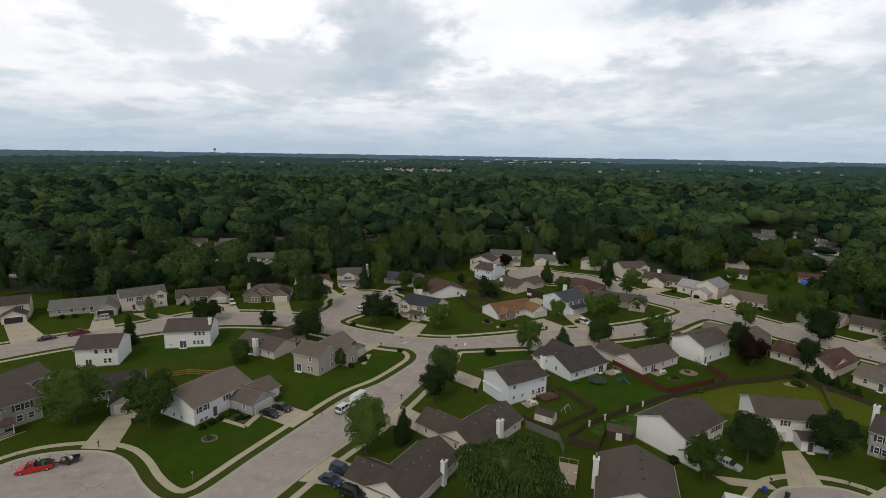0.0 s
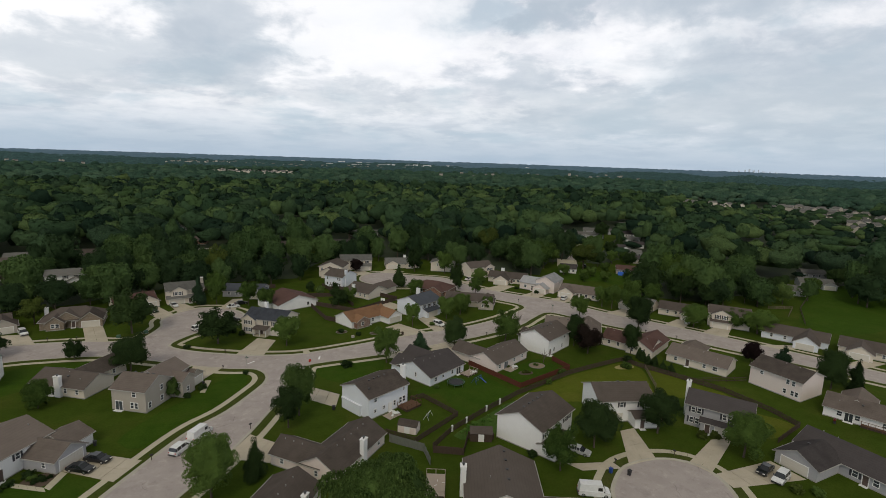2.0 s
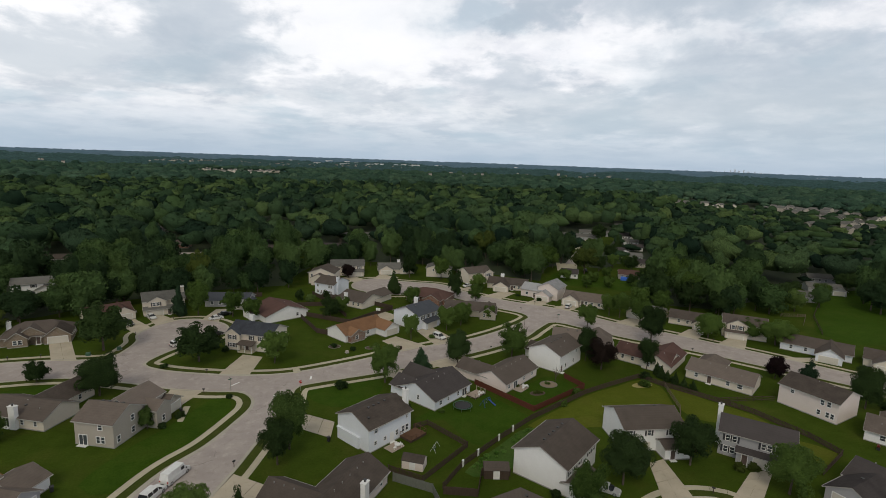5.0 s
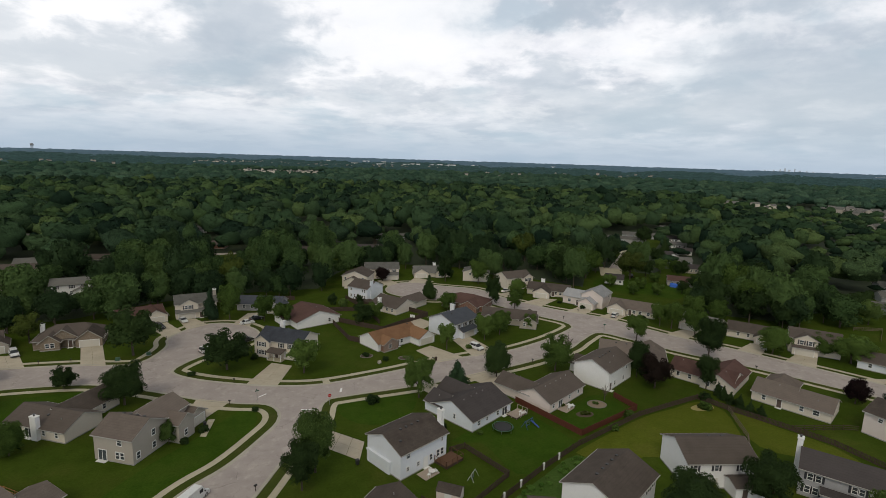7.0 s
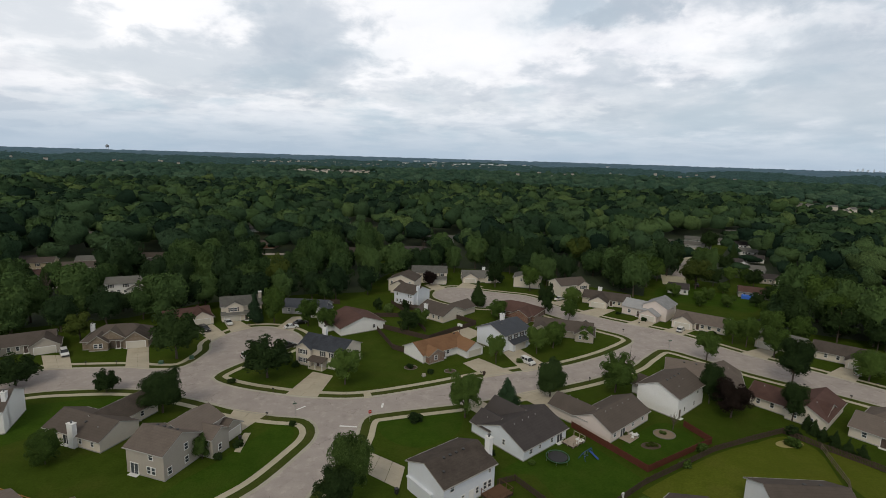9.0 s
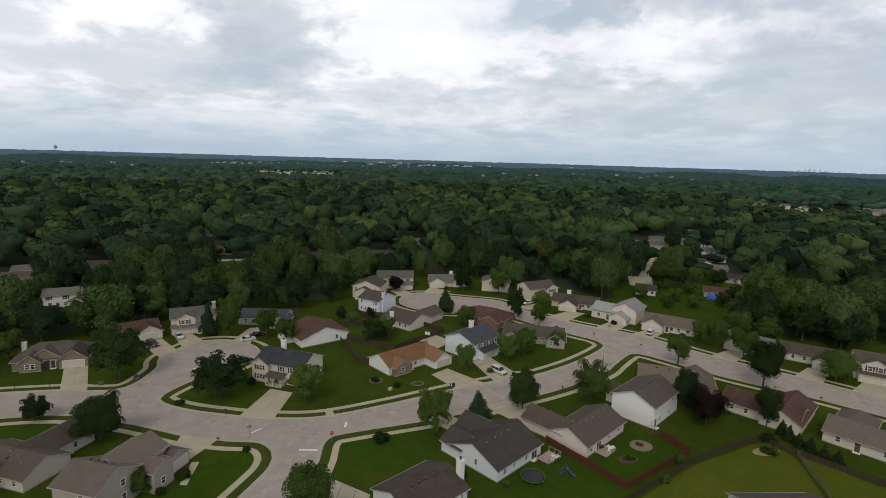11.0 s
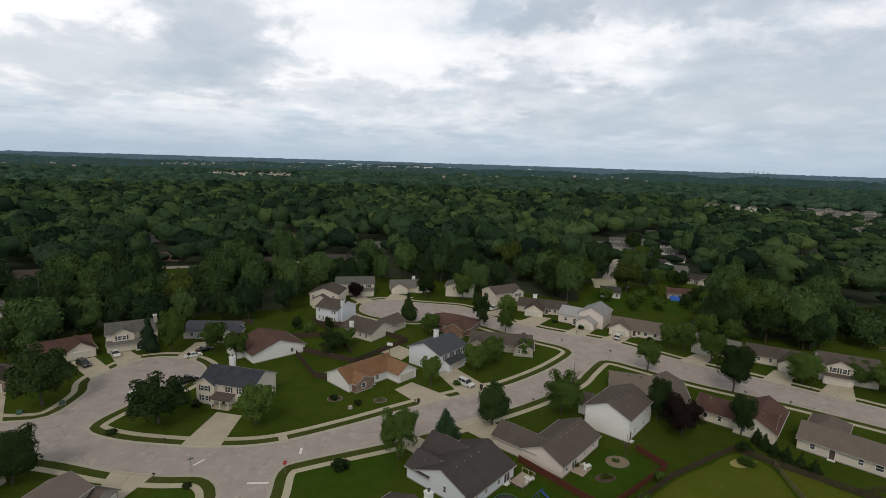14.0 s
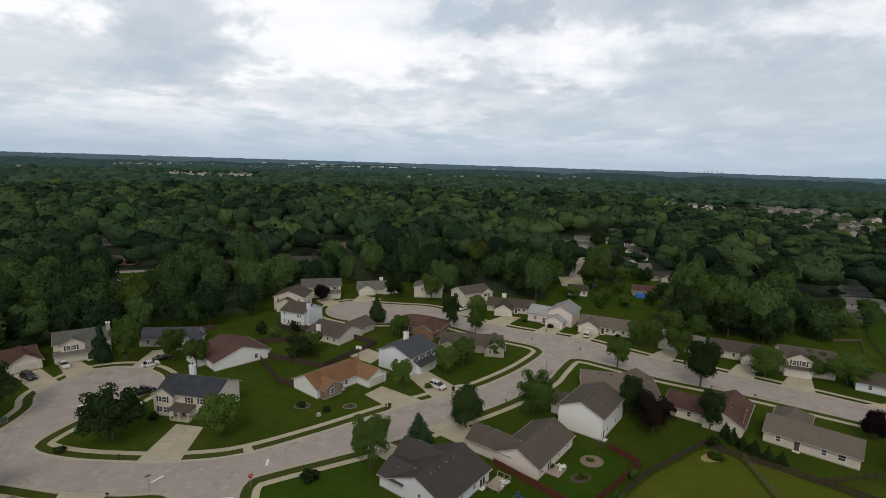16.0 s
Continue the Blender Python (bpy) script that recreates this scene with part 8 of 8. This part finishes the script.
for _x, _y, _m, _l in ((16.2, 122.2, BLACKP, "black wheeled bin beside a house"), (63.4, 83.2, BLUEP, "blue wheeled bin at the court's kerb"), (-30.6, 119.6, BLACKP, "black wheeled bin at a garage corner"), (-58.6, 107.8, BLACKP, "black wheeled bin beside a driveway"), (-57.6, 108.2, BLACKP, "dark wheeled bin beside another"), (-13.4, 143.6, BLACKP, "black wheeled bin by a garage"), (66.4, 81.6, BLACKP, "dark wheeled bin on the court"), (62.6, 172.2, BLACKP, "dark wheeled bin at the kerb"), (44.6, 168.6, W_BROWN, "brown bin at the kerb")):
    bin_thing(_x, _y, 20, _m, _l)


# ---- back yards ----
def trampoline(x, y):
    e = thing("trampoline", pose(x, y, 0), "round trampoline with black mat on a back lawn", "trampoline")
    n, r = 24, 2.25
    ring = Geo()
    for k in range(n):
        a, b = 2 * math.pi * k / n, 2 * math.pi * (k + 1) / n
        ring.tube((r * math.cos(a), r * math.sin(a), 0.82), (r * math.cos(b), r * math.sin(b), 0.82), 0.09, 0.09, 6)
    part("rim", ring, GREENP, e)
    part("mat", Geo().tube((0, 0, 0.78), (0, 0, 0.82), r - 0.35, r - 0.35, 28), BLACKP, e)
    for k in range(6):
        a = k * math.pi / 3
        part("leg", Geo().tube((r * math.cos(a), r * math.sin(a), 0.0), (r * math.cos(a), r * math.sin(a), 0.8), 0.04, 0.04, 6), STEEL, e)


trampoline(48.4, 127.9)


def swing_set(x, y, yaw, mat, label):
    e = thing("swing_set", pose(x, y, 0, 0, 0, yaw), label, "swing set")
    part("beam", Geo().tube((-1.9, 0, 2.1), (1.9, 0, 2.1), 0.045, 0.045, 6), mat, e)
    for s in (-1, 1):
        for q in (-1, 1):
            part("leg", Geo().tube((s * 1.8, 0, 2.1), (s * 2.1, q * 1.1, 0), 0.045, 0.045, 6), mat, e)
    for px in (-0.9, 0.3):
        sw = part("swing", Geo().box(px - 0.25, -0.1, 0.5, px + 0.25, 0.1, 0.55), BLUEP, e)
        part("chain", Geo().tube((px - 0.22, 0, 0.5), (px - 0.22, 0, 2.1), 0.02, 0.02, 4), STEEL, sw)
        part("chain", Geo().tube((px + 0.22, 0, 0.5), (px + 0.22, 0, 2.1), 0.02, 0.02, 4), STEEL, sw)
    return e


_s = swing_set(54.6, 128.0, 30, BLUEP, "blue swing set with slide on a back lawn")
_s.matrix_basis = _s.matrix_basis @ Matrix.Scale(0.75, 4)
part("slide", Geo().add([(1.3, 0.2, 1.3), (1.9, 0.2, 1.3), (1.9, -2.6, 0.1), (1.3, -2.6, 0.1), (1.3, 0.2, 1.22), (1.9, 0.2, 1.22), (1.9, -2.6, 0.02), (1.3, -2.6, 0.02)], [(0, 1, 2, 3), (7, 6, 5, 4), (0, 4, 5, 1), (1, 5, 6, 2), (2, 6, 7, 3), (3, 7, 4, 0)]), BLUEP, _s)
_s = swing_set(36.2, 113.0, 50, TRIM, "small white swing set in a fenced yard")
_s.matrix_basis = _s.matrix_basis @ Matrix.Scale(0.6, 4)


def shed(x, y, yaw, w, d, h, wall, roof, label):
    e = thing("shed", pose(x, y, 0, 0, 0, yaw), label, "shed")
    g, r, t = Geo(), Geo(), Geo()
    b = (0, 0, w, d, h, "x", d * 0.32)
    block_wall(g, *b)
    block_roof(r, t, *b, 0.15, 0.12, 0.08)
    part("wall", g, wall, e)
    part("roof", r, roof, e)
    part("door", Geo().box(w / 2 - 0.6, -0.04, 0.05, w / 2 + 0.6, 0.0, h - 0.2), TRIM, e)


shed(28.0, 108.8, -35, 4.2, 2.6, 1.8, SI_PINK, SH_BROWN, "small garden shed with brown roof in a fenced yard")
shed(41.6, 101.0, -20, 4.6, 2.8, 1.9, W_BROWN, SH_BROWN, "small brown garden shed behind a fence")


def deck(x, y, yaw, w, d, z, mat, label, rails=True):
    e = thing("deck", pose(x, y, 0, 0, 0, yaw), label, "deck")
    n = int(w / 0.28)
    me = Geo().box(0.01, 0, -0.05, w / n - 0.01, d, 0).mesh("board", mat)
    for k in range(n):
        part("board", me, None, e, "", pose(k * w / n, 0, z + 0.004 * (k % 2)))
    part("frame", Geo().box(0.05, 0.05, 0.0, w - 0.05, d - 0.05, z - 0.06), W_BROWN, e)
    if rails:
        for a, b in (((0, 0), (w, 0)), ((0, 0), (0, d)), ((w, 0), (w, d))):
            ln = math.dist(a, b)
            m = max(2, int(ln / 1.3))
            rail = Geo().tube((*a, z + 0.95), (*b, z + 0.95), 0.05, 0.05, 4)
            part("rail", rail, mat, e)
            for k in range(m + 1):
                px, py = a[0] + (b[0] - a[0]) * k / m, a[1] + (b[1] - a[1]) * k / m
                part("post", Geo().box(px - 0.05, py - 0.05, 0, px + 0.05, py + 0.05, z + 1.0), mat, e)
    return e


deck(32.2, 116.6, 29, 4.6, 3.2, 0.6, W_DECK, "reddish timber deck behind a house")
deck(27.6, 114.2, 29, 3.6, 2.6, 0.12, W_PALE, "pale flat patio with garden things", False)
deck(30.2, 84.4, 70, 6.4, 3.4, 0.9, W_PALE, "bleached timber deck beside a house")
deck(66.0, 131.4, 30, 3.8, 3.6, 0.12, W_PALE, "pale patio with garden furniture", False)
deck(53.2, 131.2, 30, 4.2, 2.8, 0.4, W_PALE, "pale timber deck with rails behind a house")
deck(131.2, 82.0, -63, 5.2, 2.4, 0.6, W_DECK, "timber deck with white rails behind a house")
deck(28.6, 234.8, -46, 8.2, 4.0, 1.0, W_BROWN, "dark timber deck behind a tall house")
deck(31.0, 220.6, -52, 5.0, 3.6, 0.9, W_BROWN, "dark round-cornered timber deck")


def garden_set(x, y, yaw):
    e = thing("garden_table", pose(x, y, 0.12, 0, 0, yaw), "small garden table on a patio", "garden table")
    part("tabletop", Geo().tube((0, 0, 0.68), (0, 0, 0.73), 0.6, 0.6, 14), TRIM, e)
    part("leg", Geo().tube((0, 0, 0), (0, 0, 0.68), 0.06, 0.06, 8), STEEL, e)
    c = thing("garden_chair", pose(x + 0.9, y + 0.3, 0.12, 0, 0, yaw + 90), "white plastic garden chair on a patio", "chair", "patio chairs")
    part("seat", Geo().box(-0.25, -0.25, 0.4, 0.25, 0.25, 0.45), TRIM, c)
    part("backrest", Geo().box(-0.25, 0.2, 0.45, 0.25, 0.26, 0.9), TRIM, c)
    for sx in (-1, 1):
        for sy in (-1, 1):
            part("leg", Geo().box(sx * 0.22 - 0.025, sy * 0.22 - 0.025, 0, sx * 0.22 + 0.025, sy * 0.22 + 0.025, 0.4), TRIM, c)
    copy_thing(c, pose(x - 0.8, y - 0.5, 0.12, 0, 0, yaw - 70))
    copy_thing(c, pose(x - 0.2, y + 1.0, 0.12, 0, 0, yaw + 170))


garden_set(68.2, 133.4, 20)
garden_set(55.4, 132.8, 40)
garden_set(29.2, 115.8, 10)
garden_set(30.4, 88.0, 70)


def bed(x, y, rx, ry, mat, label, stones=True, plants=0, pm=None):
    e = thing("garden_bed", pose(x, y, 0), label, "garden bed")
    n = 20
    g = Geo().add([(0, 0, 0.1)] + [(rx * math.cos(2 * math.pi * k / n), ry * math.sin(2 * math.pi * k / n), 0.05) for k in range(n)], [(0, 1 + k, 1 + (k + 1) % n) for k in range(n)])
    part("soil", g, mat, e)
    if stones:
        me = Geo().box(-0.16, -0.1, 0, 0.16, 0.1, 0.14).mesh("edging_stone", EDGING)
        m = int(2 * math.pi * max(rx, ry) / 0.36)
        for k in range(m):
            a = 2 * math.pi * k / m
            part("edging_stone", me, None, e, "", pose(rx * math.cos(a), ry * math.sin(a), 0, 0, 0, math.degrees(a) + 90))
    for k in range(plants):
        t, c = tree_kind("round", pm or LEAF, 700, 0.16, 3, 90, "shrub")[k % 3]
        a = k * 2.4
        part("plant", c, None, e, "", Matrix.Translation((0.6 * rx * math.cos(a) * (k / plants), 0.6 * ry * math.sin(a) * (k / plants), -0.2)) @ Matrix.Diagonal((0.5, 0.5, 0.9, 1)))


bed(-40.0, 101.6, 1.5, 1.3, SOIL, "round flower bed edged with stones in a lawn", True, 3)
bed(75.6, 133.8, 2.3, 2.0, plain("sand", (0.23, 0.18, 0.125), 0.95), "round sandy bed edged with stones", True, 2, LEAF_W)
bed(100.2, 126.4, 3.2, 1.5, plain("dry_straw", (0.30, 0.26, 0.10), 0.95), "straw-yellow bed of dried plants", False, 8, LEAF_Y)
bed(-36.4, 109.6, 2.9, 2.2, SOIL, "planted front bed with stones and low shrubs", False, 9, LEAF_D)
bed(70.0, 130.0, 2.2, 1.4, SOIL, "flower bed with small plants", False, 6, LEAF_Y)
bed(25.6, 176.2, 1.8, 1.5, SOIL, "shrub bed edged with pale stones", True, 1, LEAF_D)
bed(36.0, 172.4, 1.6, 1.3, SOIL, "bed edged with pale stones beside a drive", True, 1, LEAF)


def hoop(x, y, yaw):
    e = thing("basketball_hoop", pose(x, y, 0.09, 0, 0, yaw), "basketball hoop on a dark post", "basketball hoop")
    part("post", Geo().tube((0, 0, 0), (0, 0, 3.2), 0.09, 0.07, 8), BLACKP, e)
    part("backboard", Geo().box(-0.85, 0.4, 2.9, 0.85, 0.45, 3.9), TRIM, e)
    part("arm", Geo().box(-0.06, 0, 3.1, 0.06, 0.42, 3.25), BLACKP, e)


hoop(44.8, 200.4, -30)
_t = thing("tarpaulin", pose(182.6, 233.6, 0, 0, 0, -38), "bright blue tarpaulin over a stack in a yard", "tarpaulin")
part("sheet", Geo().prism([(-2.3, -1.5, 0), (-2.3, 1.5, 0), (-2.3, 1.2, 1.3), (-2.3, 0, 1.8), (-2.3, -1.2, 1.3)], (4.6, 0, 0)), TARP, _t)

# painted road marks
for _x, _y, _a, _w, _l in ((8.2, 146.4, -14, 0.5, 3.8), (16.2, 155.0, 78, 0.5, 2.2), (-2.4, 156.2, 40, 0.4, 2.4)):
    lone("stop_line", Geo().box(-_l / 2, -_w / 2, 0.032, _l / 2, _w / 2, 0.04), TRIM, "worn white painted line on the street", "road marking", "structure", False, pose(_x, _y, 0, 0, 0, _a))

_e = thing("garden_lamp", pose(-37.2, 87.4, 0), "slim grey yard lamp beside the pavement", "lamp")
part("post", Geo().tube((0, 0, 0), (0, 0, 1.75), 0.04, 0.035, 8), STEEL, _e)
part("lantern", Geo().tube((0, 0, 1.75), (0, 0, 2.0), 0.1, 0.14, 8).tube((0, 0, 2.0), (0, 0, 2.1), 0.18, 0.03, 8), FASCIA, _e, "pale lantern head")
_e = thing("barbecue", pose(127.2, 85.2, 0, 0, 0, 30), "dark covered barbecue behind a house", "barbecue")
part("cart", Geo().box(-0.45, -0.28, 0.1, 0.45, 0.28, 0.8), BLACKP, _e)
part("hood", Geo().prism([(-0.5, -0.3, 0.8), (-0.5, 0.3, 0.8), (-0.5, 0.22, 1.08), (-0.5, 0.0, 1.18), (-0.5, -0.22, 1.08)], (1.0, 0, 0)), P_DKRED, _e, "dark red rounded hood")
for _k in (-0.36, 0.36):
    part("wheel", Geo().tube((_k, -0.3, 0.1), (_k, -0.25, 0.1), 0.1, 0.1, 10), RUBBER, _e)
